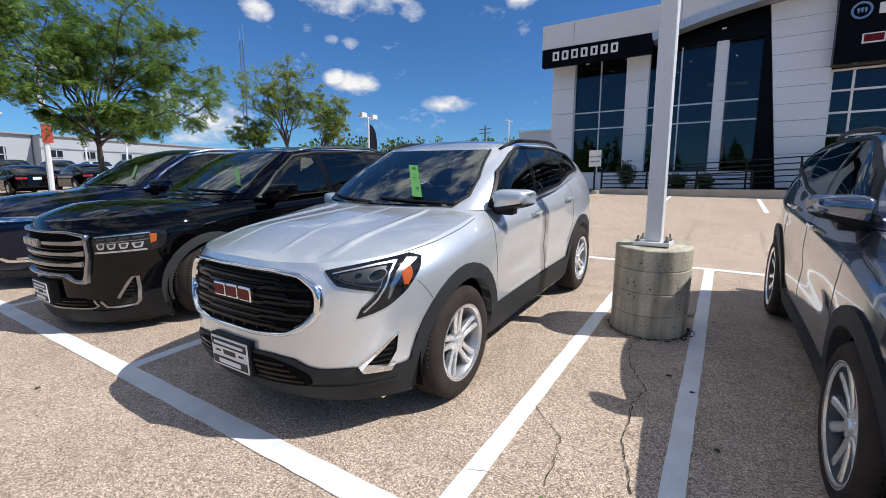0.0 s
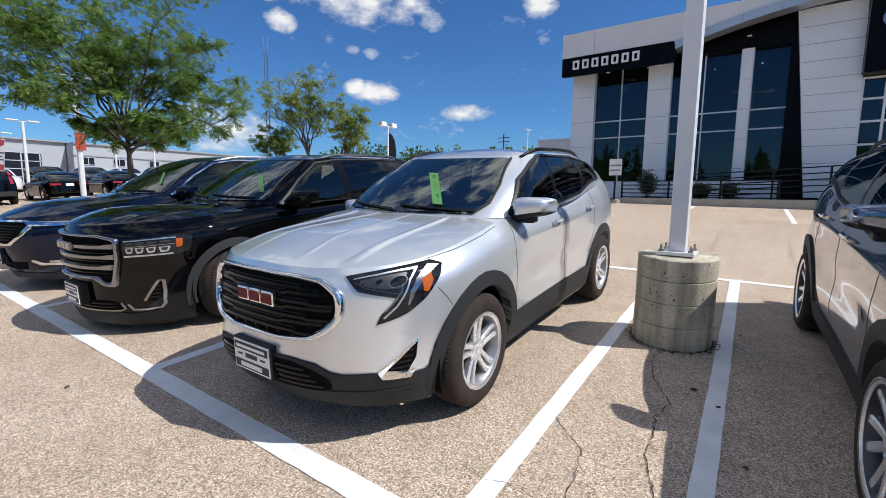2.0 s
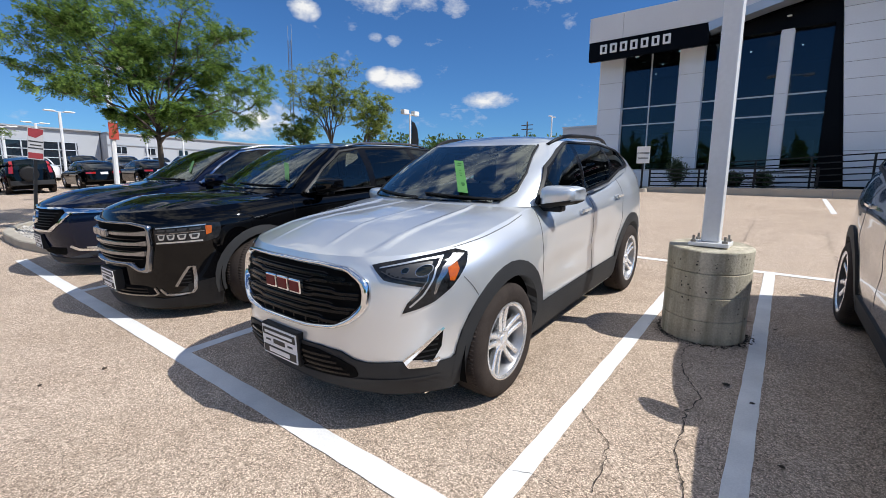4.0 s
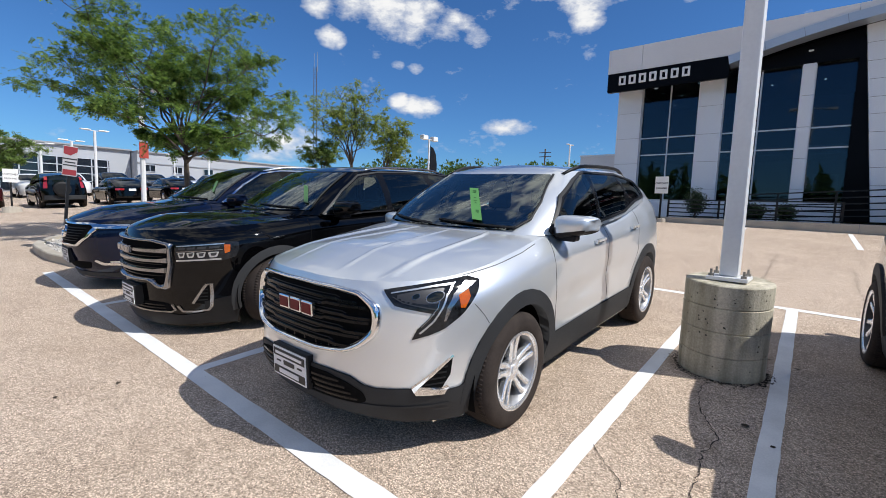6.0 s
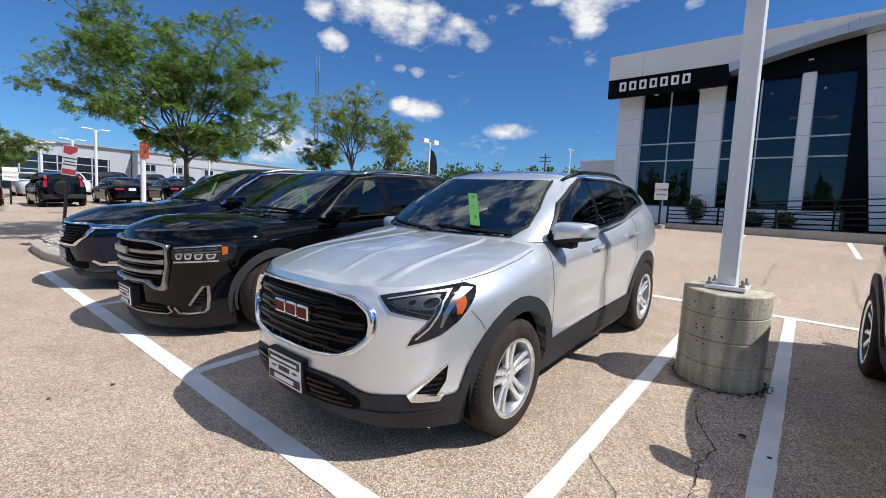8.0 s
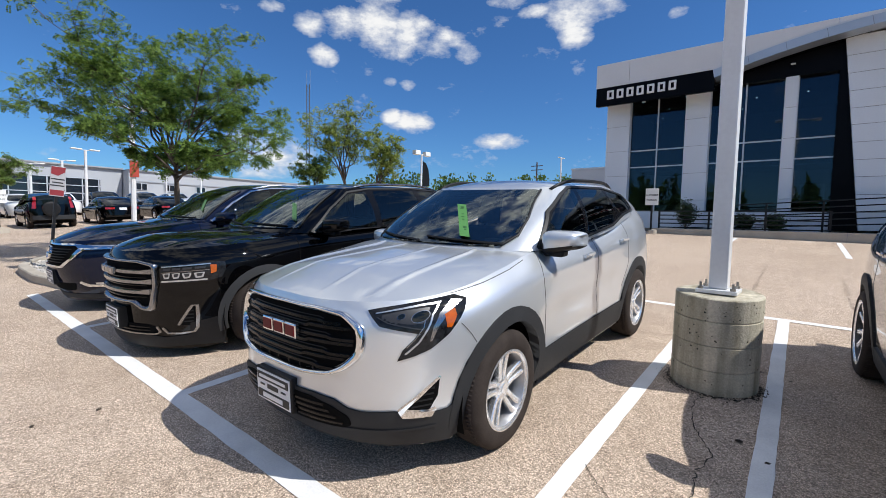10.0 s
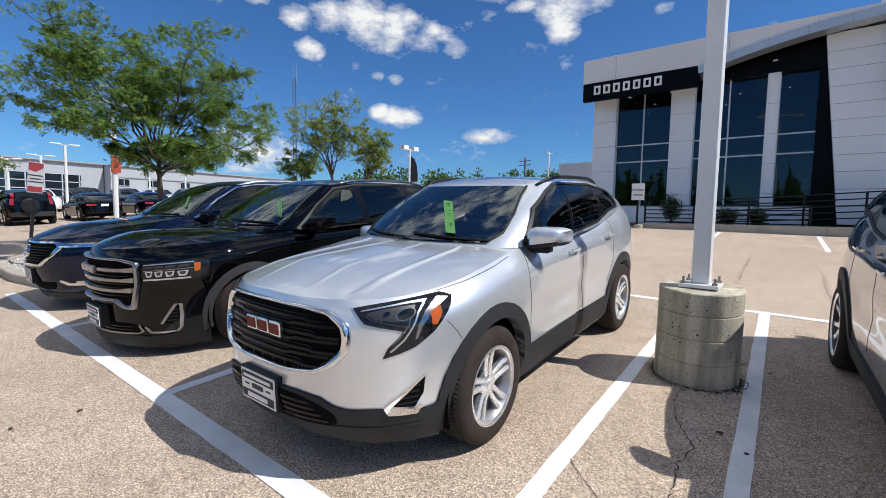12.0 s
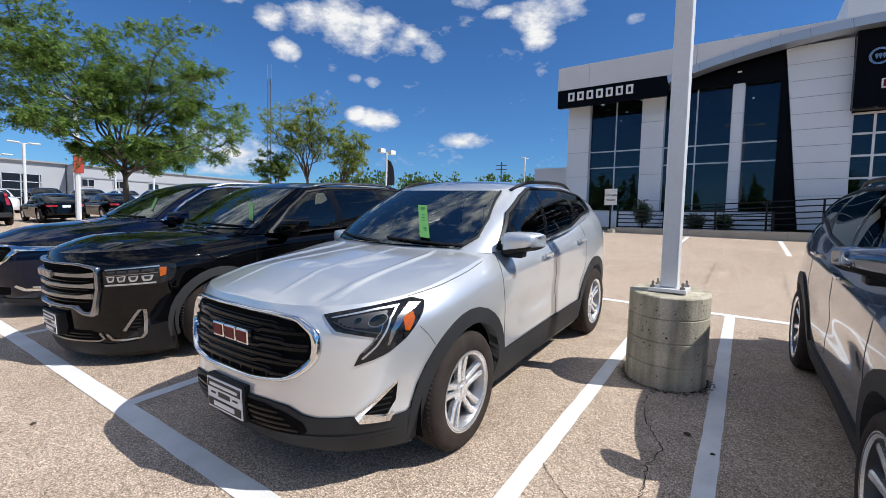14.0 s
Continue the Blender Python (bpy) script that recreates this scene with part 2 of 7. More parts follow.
def part(name, bm, material, parent=None, label="", smooth=False, m=None):
    """One mesh object under a thing or under a part."""
    ob = new(name, mesh_of(name, bm, material, smooth))
    if parent is not None:
        ob.parent = parent
    if m is not None:
        ob.matrix_basis = m
    return tagged(ob, label)


def thing(name, label, category, m=None, group="", kind=""):
    ob = new(name)
    ob.empty_display_size = 0.2
    if m is not None:
        ob.matrix_basis = m
    return tagged(ob, label, category, group, kind)


def box(x0, x1, y0, y1, z0, z1, bevel=0.0, bm=None):
    bm = bm or bmesh.new()
    r = bmesh.ops.create_cube(bm, size=1)
    vs = r["verts"]
    for v in vs:
        v.co = Vector((x0 + (v.co.x + 0.5) * (x1 - x0), y0 + (v.co.y + 0.5) * (y1 - y0), z0 + (v.co.z + 0.5) * (z1 - z0)))
    if bevel:
        es = list({e for v in vs for e in v.link_edges})
        bmesh.ops.bevel(bm, geom=es, offset=bevel, segments=2, profile=0.5, affect="EDGES")
    return bm


def prism(poly, axis, a, b, bm=None):
    """A flat polygon pushed from a to b along an axis: poly in the other two, in order."""
    bm = bm or bmesh.new()

    def at(p, d):
        return {"x": (d, p[0], p[1]), "y": (p[0], d, p[1]), "z": (p[0], p[1], d)}[axis]
    lo, hi = [bm.verts.new(at(p, a)) for p in poly], [bm.verts.new(at(p, b)) for p in poly]
    k = len(poly)
    bm.faces.new(lo), bm.faces.new(hi)
    for i in range(k):
        bm.faces.new((lo[i], lo[(i + 1) % k], hi[(i + 1) % k], hi[i]))
    bmesh.ops.recalc_face_normals(bm, faces=bm.faces)
    return bm


def lathe(profile, steps=32, bm=None, closed=False):
    """Spin (radius, height) pairs round z."""
    bm = bm or bmesh.new()
    rings = []
    for r, z in profile:
        rings.append([bm.verts.new((r * math.cos(2 * math.pi * i / steps), r * math.sin(2 * math.pi * i / steps), z)) for i in range(steps)])
    pairs = list(zip(rings, rings[1:])) + ([(rings[-1], rings[0])] if closed else [])
    for a, b in pairs:
        for i in range(steps):
            bm.faces.new((a[i], a[(i + 1) % steps], b[(i + 1) % steps], b[i]))
    if not closed:
        if profile[0][0] > 1e-4:
            bm.faces.new(rings[0])
        if profile[-1][0] > 1e-4:
            bm.faces.new(rings[-1])
    bmesh.ops.remove_doubles(bm, verts=bm.verts, dist=1e-5)
    bmesh.ops.recalc_face_normals(bm, faces=bm.faces)
    return bm


def tube(points, r, sides=6, bm=None, taper=1.0):
    """A rod along points."""
    bm = bm or bmesh.new()
    pts = [Vector(p) for p in points]
    rings = []
    for i, p in enumerate(pts):
        d = (pts[min(i + 1, len(pts) - 1)] - pts[max(i - 1, 0)]).normalized()
        q = d.to_track_quat("Z", "Y")
        rr = r * (1 + (taper - 1) * i / max(1, len(pts) - 1))
        rings.append([bm.verts.new(p + q @ Vector((rr * math.cos(2 * math.pi * k / sides), rr * math.sin(2 * math.pi * k / sides), 0))) for k in range(sides)])
    for a, b in zip(rings, rings[1:]):
        for k in range(sides):
            bm.faces.new((a[k], a[(k + 1) % sides], b[(k + 1) % sides], b[k]))
    bm.faces.new(rings[0]), bm.faces.new(rings[-1])
    bmesh.ops.recalc_face_normals(bm, faces=bm.faces)
    return bm


def lot(x, y, z=0.0, turn=0.0):
    """A pose on the sloping car park; turn in degrees about its normal."""
    return LOT @ pose(x, y, z, 0, 0, turn)


def ground_z(x, y):
    y = min(y, 15.6)
    d = math.hypot(x, y)
    k = 1.0 if d < 70 else 70 / d
    return (UP.x * x + UP.y * y) * k / UP.z


# ---- the ground and its paint ----
def build_ground():
    steps = [-4000, -1500, -600, -250, -120] + list(range(-90, 91, 3)) + [120, 250, 600, 1500, 4000]
    ys = sorted(set(steps + [14, 15.6, 16.5]))
    bm = bmesh.new()
    grid = [[bm.verts.new((x, y, ground_z(x, y))) for x in steps] for y in ys]
    for a, b in zip(grid, grid[1:]):
        for i in range(len(steps) - 1):
            bm.faces.new((a[i], a[i + 1], b[i + 1], b[i]))
    ob = part("ground", bm, M["asphalt"], smooth=True)
    return tagged(ob, "pale worn asphalt of the sloping car park", "ground", kind="structure")


build_ground()


def paint(x0, x1, y0, y1, name="parking_line"):
    """A painted stripe with slightly uneven edges, laid on the car park."""
    bm = bmesh.new()
    long_x = (x1 - x0) > (y1 - y0)
    k = max(2, int(max(x1 - x0, y1 - y0) / 0.12))
    lo, hi = [], []
    for i in range(k + 1):
        t = i / k
        w = [random.uniform(-0.003, 0.003) for _ in range(2)]
        if long_x:
            lo.append(bm.verts.new((x0 + t * (x1 - x0), y0 + w[0], 0.005))), hi.append(bm.verts.new((x0 + t * (x1 - x0), y1 + w[1], 0.005)))
        else:
            lo.append(bm.verts.new((x1 + w[0], y0 + t * (y1 - y0), 0.005))), hi.append(bm.verts.new((x0 + w[1], y0 + t * (y1 - y0), 0.005)))
    for i in range(k):
        bm.faces.new((lo[i], lo[i + 1], hi[i + 1], hi[i]))
    ob = part(name, bm, M["line"], m=LOT)
    return tagged(ob, "white painted parking line on the asphalt", "parking line", group="parking lines", kind="structure")


paint(-7.1, 6.0, -1.06, -0.92)
paint(1.29, 1.40, -0.92, 4.32)
paint(2.13, 2.24, -0.92, 4.32)
for px in (-1.44, -4.24):
    paint(px - 0.055, px + 0.055, -0.92, 4.32)
paint(-7.1, 8.0, 4.32, 4.44)
for px in (-2.2, 0.66, 3.2, 5.9):
    paint(px - 0.055, px + 0.055, 11.3, 15.2)


CRACK = mat("crack", (0.045, 0.036, 0.028, 1), 0.95, vary=0.4, scale=20)


def crack(pts, w, seed, stray=0.0):
    """A ragged crack in the asphalt."""
    rnd = random.Random(seed)
    fine = []
    for p, q in zip(pts, pts[1:]):
        k = max(2, int(math.dist(p, q) / 0.025))
        for i in range(k):
            t = i / k
            fine.append((p[0] + (q[0] - p[0]) * t + rnd.gauss(0, 0.45 * w + 0.002 + stray), p[1] + (q[1] - p[1]) * t + rnd.gauss(0, 0.45 * w + 0.002)))
    bm = bmesh.new()
    rows = []
    for i, (x, y) in enumerate(fine):
        a, b = fine[max(0, i - 1)], fine[min(len(fine) - 1, i + 1)]
        d = Vector((b[0] - a[0], b[1] - a[1])).normalized()
        h = w * rnd.uniform(0.25, 1.0) * 0.5
        rows.append((bm.verts.new((x - d.y * h, y + d.x * h, 0.006)), bm.verts.new((x + d.y * h, y - d.x * h, 0.006))))
    for a, b in zip(rows, rows[1:]):
        bm.faces.new((a[0], b[0], b[1], a[1]))
    tagged(part("crack", bm, CRACK, m=LOT), "ragged crack in the asphalt", "crack", group="cracks", kind="structure")


crack([(1.74, 1.44), (1.74, 1.2), (1.8, 0.96), (1.89, 0.78), (1.95, 0.66), (1.9, 0.47), (1.91, 0.34), (1.92, 0.0), (1.99, -0.22), (2.03, -0.38)], 0.009, 1)
crack([(1.38, 0.13), (1.51, 0.0), (1.63, -0.11), (1.65, -0.26), (1.67, -0.39), (1.67, -0.53)], 0.006, 2)
crack([(1.15, -0.57), (1.29, -0.6), (1.39, -0.56), (1.49, -0.56), (1.58, -0.58)], 0.004, 3)
crack([(1.79, 9.32), (1.76, 7.41), (1.78, 6.04)], 0.010, 4, 0.018)
crack([(2.92, 8.15), (2.89, 6.66), (2.89, 5.46)], 0.010, 5, 0.015)
crack([(-1.89, -1.96), (-1.86, -1.80), (-1.80, -1.62), (-1.66, -1.42), (-1.50, -1.20), (-1.46, -1.06)], 0.004, 6)


def build_weed(x, y, seed):
    rnd = random.Random(seed)
    w = thing("weed", "small green weed growing from a crack in the asphalt", "weed", lot(x, y))
    for k in range(9):
        a, ln = rnd.uniform(0, 6.28), rnd.uniform(0.025, 0.06)
        d = Vector((math.cos(a), math.sin(a), 0))
        e = Vector((-d.y, d.x, 0)) * ln * 0.16
        bm = bmesh.new()
        rows = []
        for t in (0.0, 0.35, 0.7, 1.0):
            c = d * ln * t + Vector((0, 0, ln * (0.9 * t - 0.7 * t * t)))
            g = e * (0.5 + 1.6 * t * (1 - t)) * (1.02 - t)
            rows.append((bm.verts.new(c - g), bm.verts.new(c + g)))
        for p, q in zip(rows, rows[1:]):
            bm.faces.new((p[0], p[1], q[1], q[0]))
        part("blade", bm, GREEN, w)


GREEN = mat("weed_green", (0.07, 0.14, 0.02, 1), 0.6, vary=0.3, scale=30)
build_weed(1.68, -0.62, 4)


def build_grit():
    """Loose stones and bits of leaf strewn over the bays."""
    rnd = random.Random(21)
    bm = bmesh.new()
    for _ in range(900):
        x, y = rnd.uniform(-5, 5), rnd.uniform(-2.2, 9)
        s = rnd.uniform(0.002, 0.006)
        vs = [bm.verts.new((x + s * rnd.uniform(0.6, 1.4) * math.cos(a), y + s * rnd.uniform(0.6, 1.4) * math.sin(a), 0.003)) for a in (0, 1.26, 2.5, 3.8, 5.0)]
        top = bm.verts.new((x, y, 0.003 + s * rnd.uniform(0.4, 0.9)))
        for i in range(5):
            bm.faces.new((vs[i], vs[(i + 1) % 5], top))
    tagged(part("grit", bm, mat("grit", (0.16, 0.13, 0.10, 1), 0.9, vary=0.6, scale=3, grain=9), m=LOT), "loose grit scattered on the asphalt", "grit", kind="stuff")
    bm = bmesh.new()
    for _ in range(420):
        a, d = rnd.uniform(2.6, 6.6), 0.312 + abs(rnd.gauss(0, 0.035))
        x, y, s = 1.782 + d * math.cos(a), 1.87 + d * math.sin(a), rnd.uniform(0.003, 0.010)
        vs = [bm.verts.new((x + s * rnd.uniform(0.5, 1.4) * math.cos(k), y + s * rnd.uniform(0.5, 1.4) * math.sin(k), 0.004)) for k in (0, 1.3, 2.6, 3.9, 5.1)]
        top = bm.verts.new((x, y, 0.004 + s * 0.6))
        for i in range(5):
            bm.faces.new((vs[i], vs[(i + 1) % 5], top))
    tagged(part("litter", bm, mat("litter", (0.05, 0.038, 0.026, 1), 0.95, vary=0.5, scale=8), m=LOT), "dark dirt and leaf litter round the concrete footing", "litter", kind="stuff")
    for x, y, r in ((2.05, 0.95, 0.03), (2.2, 0.78, 0.022), (2.08, 2.33, 0.03), (2.28, 2.24, 0.025), (-1.63, -1.43, 0.03), (-1.7, -1.78, 0.022), (2.35, 0.2, 0.02)):
        bm = bmesh.new()
        ring = [bm.verts.new((x + r * rnd.uniform(0.5, 1.2) * math.cos(k * 0.7), y + 0.7 * r * rnd.uniform(0.5, 1.2) * math.sin(k * 0.7), 0.005 + 0.004 * rnd.random())) for k in range(9)]
        mid = bm.verts.new((x, y, 0.012))
        for k in range(9):
            bm.faces.new((ring[k], ring[(k + 1) % 9], mid))
        tagged(part("dead_leaf", bm, mat("dead_leaf", (0.06, 0.042, 0.028, 1), 0.9, vary=0.4, scale=30), m=LOT), "dry brown leaf lying on the asphalt", "leaf", group="dead leaves")


build_grit()

# ---- lamp pole on its concrete footing ----
def build_footing():
    ob = thing("lamp_footing", "round cast concrete footing under the white lamp pole", "footing", lot(1.782, 1.87))
    zs = [0.0, 0.19, 0.385, 0.575, 0.75]
    for i, (a, b) in enumerate(zip(zs, zs[1:])):
        r = 0.309 - 0.001 * i
        prof = [(0.0, a), (r - 0.006, a), (r, a + 0.006), (r, b - 0.008), (r - 0.007, b - (0.002 if i < 3 else 0.0)), (0.0, b)]
        part("course", lathe(prof, 64), M["cast"], ob, smooth=False)
    rnd = random.Random(4)
    for k in range(60):
        a, z, r = rnd.uniform(3.0, 6.3), rnd.choice([rnd.uniform(0.59, 0.72), rnd.uniform(0.40, 0.56), rnd.uniform(0.05, 0.72)]), rnd.uniform(0.003, 0.008)
        bm = lathe([(0.0, 0.0), (r, 0.0), (r * 0.7, 0.002), (0.0, 0.002)], 7)
        bmesh.ops.transform(bm, matrix=Matrix.Rotation(a, 4, "Z") @ Matrix.Translation((0.3075, 0, z)) @ Matrix.Rotation(radians(90), 4, "Y"), verts=bm.verts)
        part("pit", bm, M["joint_dark"], ob)
    return ob


build_footing()


def build_pole():
    base = LOT @ Vector((1.780, 1.87, 0.75))
    ob = thing("lamp_pole", "white square steel lamp pole bolted to its concrete footing", "lamp pole", Matrix.Translation(base) @ pose(0, 0, 0, 0, 0, -2))
    part("shaft", box(-0.065, 0.065, -0.065, 0.065, 0.03, 7.6, 0.012), M["pole"], ob)
    part("base_plate", box(-0.14, 0.14, -0.14, 0.14, 0.0, 0.03, 0.004), M["pole"], ob)
    for sx in (-1, 1):
        for sy in (-1, 1):
            bm = lathe([(0.020, 0.03), (0.020, 0.05), (0.009, 0.051), (0.009, 0.085), (0.0, 0.087)], 10)
            bmesh.ops.translate(bm, verts=bm.verts, vec=(sx * 0.11, sy * 0.11, 0))
            part("anchor_bolt", bm, M["steel"], ob, "rusty anchor bolt with nut")
    part("arm", box(-0.9, 0.9, -0.04, 0.04, 7.5, 7.58, 0.01), M["pole"], ob)
    for sx in (-1, 1):
        part("lamp_head", box(sx * 0.95 - 0.3, sx * 0.95 + 0.3, -0.22, 0.22, 7.44, 7.6, 0.03), M["pole"], ob)
    return ob


build_pole()


# ---- cars ----
from mathutils.bvhtree import BVHTree
from mathutils.interpolate import poly_3d_calc
from mathutils.geometry import delaunay_2d_cdt

M.update({
    "silver": mat("silver_paint", (0.70, 0.725, 0.745, 1), 0.33, metal=0.62, coat=1.0, vary=0.02, scale=1.5, grain=900),
    "black": mat("black_paint", (0.0014, 0.0014, 0.0018, 1), 0.03, coat=0.0, spec=0.32, vary=0.1, scale=1.5, grain=900),
    "navy": mat("navy_paint", (0.003, 0.007, 0.024, 1), 0.04, coat=0.0, spec=0.36, vary=0.1, scale=1.5, grain=900),
    "slate": mat("slate_paint", (0.135, 0.160, 0.215, 1), 0.17, metal=0.85, coat=1.0, vary=0.04, scale=1.5, grain=900),
    "cladding": mat("grey_plastic", (0.026, 0.027, 0.029, 1), 0.6, vary=0.12, scale=4, grain=300, bump=0.08, spec=0.25),
    "pale_cladding": mat("pale_grey_plastic", (0.030, 0.031, 0.033, 1), 0.55, vary=0.12, scale=4, grain=300, bump=0.08),
    "trim": mat("black_trim", (0.008, 0.008, 0.009, 1), 0.5, vary=0.2, scale=6, spec=0.3),
    "gloss_trim": mat("gloss_black_trim", (0.006, 0.006, 0.007, 1), 0.15, vary=0.2, scale=6, spec=0.2),
    "car_glass": mat("car_glass", (0.006, 0.009, 0.009, 1), 0.008, vary=0.4, scale=1.2, spec=0.5),
    "chrome": mat("chrome", (0.78, 0.79, 0.80, 1), 0.07, metal=1.0, vary=0.03, scale=4),
    "satin": mat("satin_chrome", (0.32, 0.32, 0.33, 1), 0.20, metal=1.0, vary=0.05, scale=4),
    "alloy": mat("alloy", (0.86, 0.87, 0.88, 1), 0.26, metal=0.8, vary=0.06, scale=8),
    "dark_alloy": mat("dark_alloy", (0.06, 0.06, 0.063, 1), 0.4, metal=0.6, vary=0.1, scale=8),
    "rim_barrel": mat("rim_barrel", (0.38, 0.38, 0.39, 1), 0.4, metal=0.7, vary=0.1, scale=8),
    "rubber": mat("tyre_rubber", (0.036, 0.028, 0.024, 1), 0.85, vary=0.25, scale=10, grain=120, bump=0.15, spec=0.2),
    # near-black holds the shade of wells, underbody, grille and vent openings laid as sheets
    "well": mat("dark_recess", (0.004, 0.004, 0.004, 1), 0.95, vary=0.3, spec=0.1),
    "seam": mat("shut_line", (0.05, 0.05, 0.053, 1), 0.6, vary=0.1),
    "lens": mat("lamp_lens", (0.014, 0.015, 0.017, 1), 0.04, vary=0.6, scale=26, spec=0.32),
    "lamp_silver": mat("lamp_reflector", (0.62, 0.63, 0.65, 1), 0.28, metal=0.9, vary=0.1, scale=30),
    "amber": mat("amber_lens", (0.46, 0.088, 0.005, 1), 0.15, vary=0.2, scale=60, grain=300, coat=0.2),
    "red_badge": mat("red_badge", (0.13, 0.008, 0.012, 1), 0.35, vary=0.05, spec=0.15),
    # darker copy of the green tag: dimming by the windscreen is put into its colour
    "dim_tag": mat("glass_dimmed_tag", (0.065, 0.16, 0.06, 1), 0.5, vary=0.06),
    "plate": mat("plate_white", (0.82, 0.82, 0.82, 1), 0.4, vary=0.04),
    "ink": mat("ink", (0.02, 0.02, 0.02, 1), 0.5, vary=0.1),
    "ink_green": mat("faded_marker", (0.03, 0.12, 0.03, 1), 0.6, vary=0.2),
    "green_tag": mat("green_tag", (0.095, 0.275, 0.07, 1), 0.5, vary=0.06),
    "tail_red": mat("tail_lens", (0.35, 0.012, 0.012, 1), 0.1, vary=0.1, coat=1.0),
})


def glazing(name, tint, ior):
    """Tinted car glass: what lies behind shows through, the sky shows on it."""
    m = bpy.data.materials.new(name)
    m.use_nodes = True
    n, l = m.node_tree.nodes, m.node_tree.links
    n.remove(n["Principled BSDF"])
    a, b, mx, fr = n.new("ShaderNodeBsdfTransparent"), n.new("ShaderNodeBsdfGlossy"), n.new("ShaderNodeMixShader"), n.new("ShaderNodeFresnel")
    a.inputs["Color"].default_value = tint
    b.inputs["Roughness"].default_value = 0.006
    b.inputs["Color"].default_value = (0.92, 1.0, 0.97, 1)
    fr.inputs["IOR"].default_value = ior
    l.new(fr.outputs[0], mx.inputs[0]); l.new(a.outputs[0], mx.inputs[1]); l.new(b.outputs[0], mx.inputs[2])
    l.new(mx.outputs[0], n["Material Output"].inputs[0])
    return m


M.update({
    "clear_glass": glazing("windscreen_glass", (0.78, 0.87, 0.83, 1), 2.45),
    "door_glass": glazing("front_door_glass", (0.20, 0.24, 0.235, 1), 1.6),
    "privacy_glass": glazing("privacy_glass", (0.06, 0.065, 0.07, 1), 1.55),
    "seat_cloth": mat("seat_cloth", (0.085, 0.088, 0.088, 1), 0.85, vary=0.2, scale=8, grain=200, bump=0.1),
    "dash": mat("dashboard_vinyl", (0.12, 0.125, 0.125, 1), 0.6, vary=0.15, scale=5, grain=200, bump=0.08),
    "headliner": mat("headliner", (0.55, 0.55, 0.53, 1), 0.9, vary=0.05, scale=3),
})


def curve(points, x):
    """Smooth reading of a short table of (x, y) pairs."""
    xs = [p[0] for p in points]
    if x <= xs[0]:
        return points[0][1]
    if x >= xs[-1]:
        return points[-1][1]
    i = max(k for k in range(len(xs) - 1) if xs[k] <= x)
    h = xs[i + 1] - xs[i]
    t = (x - xs[i]) / h

    def slope(k):
        a, b = max(k - 1, 0), min(k + 1, len(xs) - 1)
        return (points[b][1] - points[a][1]) / (xs[b] - xs[a])
    a, b = slope(i) * h, slope(i + 1) * h
    p, q = points[i][1], points[i + 1][1]
    return (2 * t**3 - 3 * t * t + 1) * p + (t**3 - 2 * t * t + t) * a + (3 * t * t - 2 * t**3) * q + (t**3 - t * t) * b


def plan(front, dfront, nf, rear, drear, nr, count=(26, 46, 18)):
    """Half an outline seen from above, from the middle of the front to the middle of the rear: (share of the half width, y, nearness to the front, nearness to the rear)."""
    rows = []
    for i in range(count[0]):
        a = math.pi / 2 * i / count[0]
        c, sn = math.cos(a), math.sin(a)
        rows.append((sn ** (2 / nf), front + dfront - dfront * c ** (2 / nf), c ** (2 / nf), 0.0))
    y0, y1 = front + dfront, rear - drear
    for i in range(count[1]):
        rows.append((1.0, y0 + (y1 - y0) * i / count[1], 0.0, 0.0))
    for i in range(count[2] + 1):
        a = math.pi / 2 * i / count[2]
        c, sn = max(0.0, math.cos(a)), math.sin(a)
        rows.append((c ** (2 / nr), y1 + drear * sn ** (2 / nr), 0.0, sn ** (2 / nr)))
    return rows


def within(q, ring):
    """Whether a point lies inside an outline."""
    odd = False
    for i in range(len(ring)):
        (x0, y0), (x1, y1) = ring[i - 1], ring[i]
        if (y0 > q.y) != (y1 > q.y) and q.x < (x1 - x0) * (q.y - y0) / (y1 - y0) + x0:
            odd = not odd
    return odd


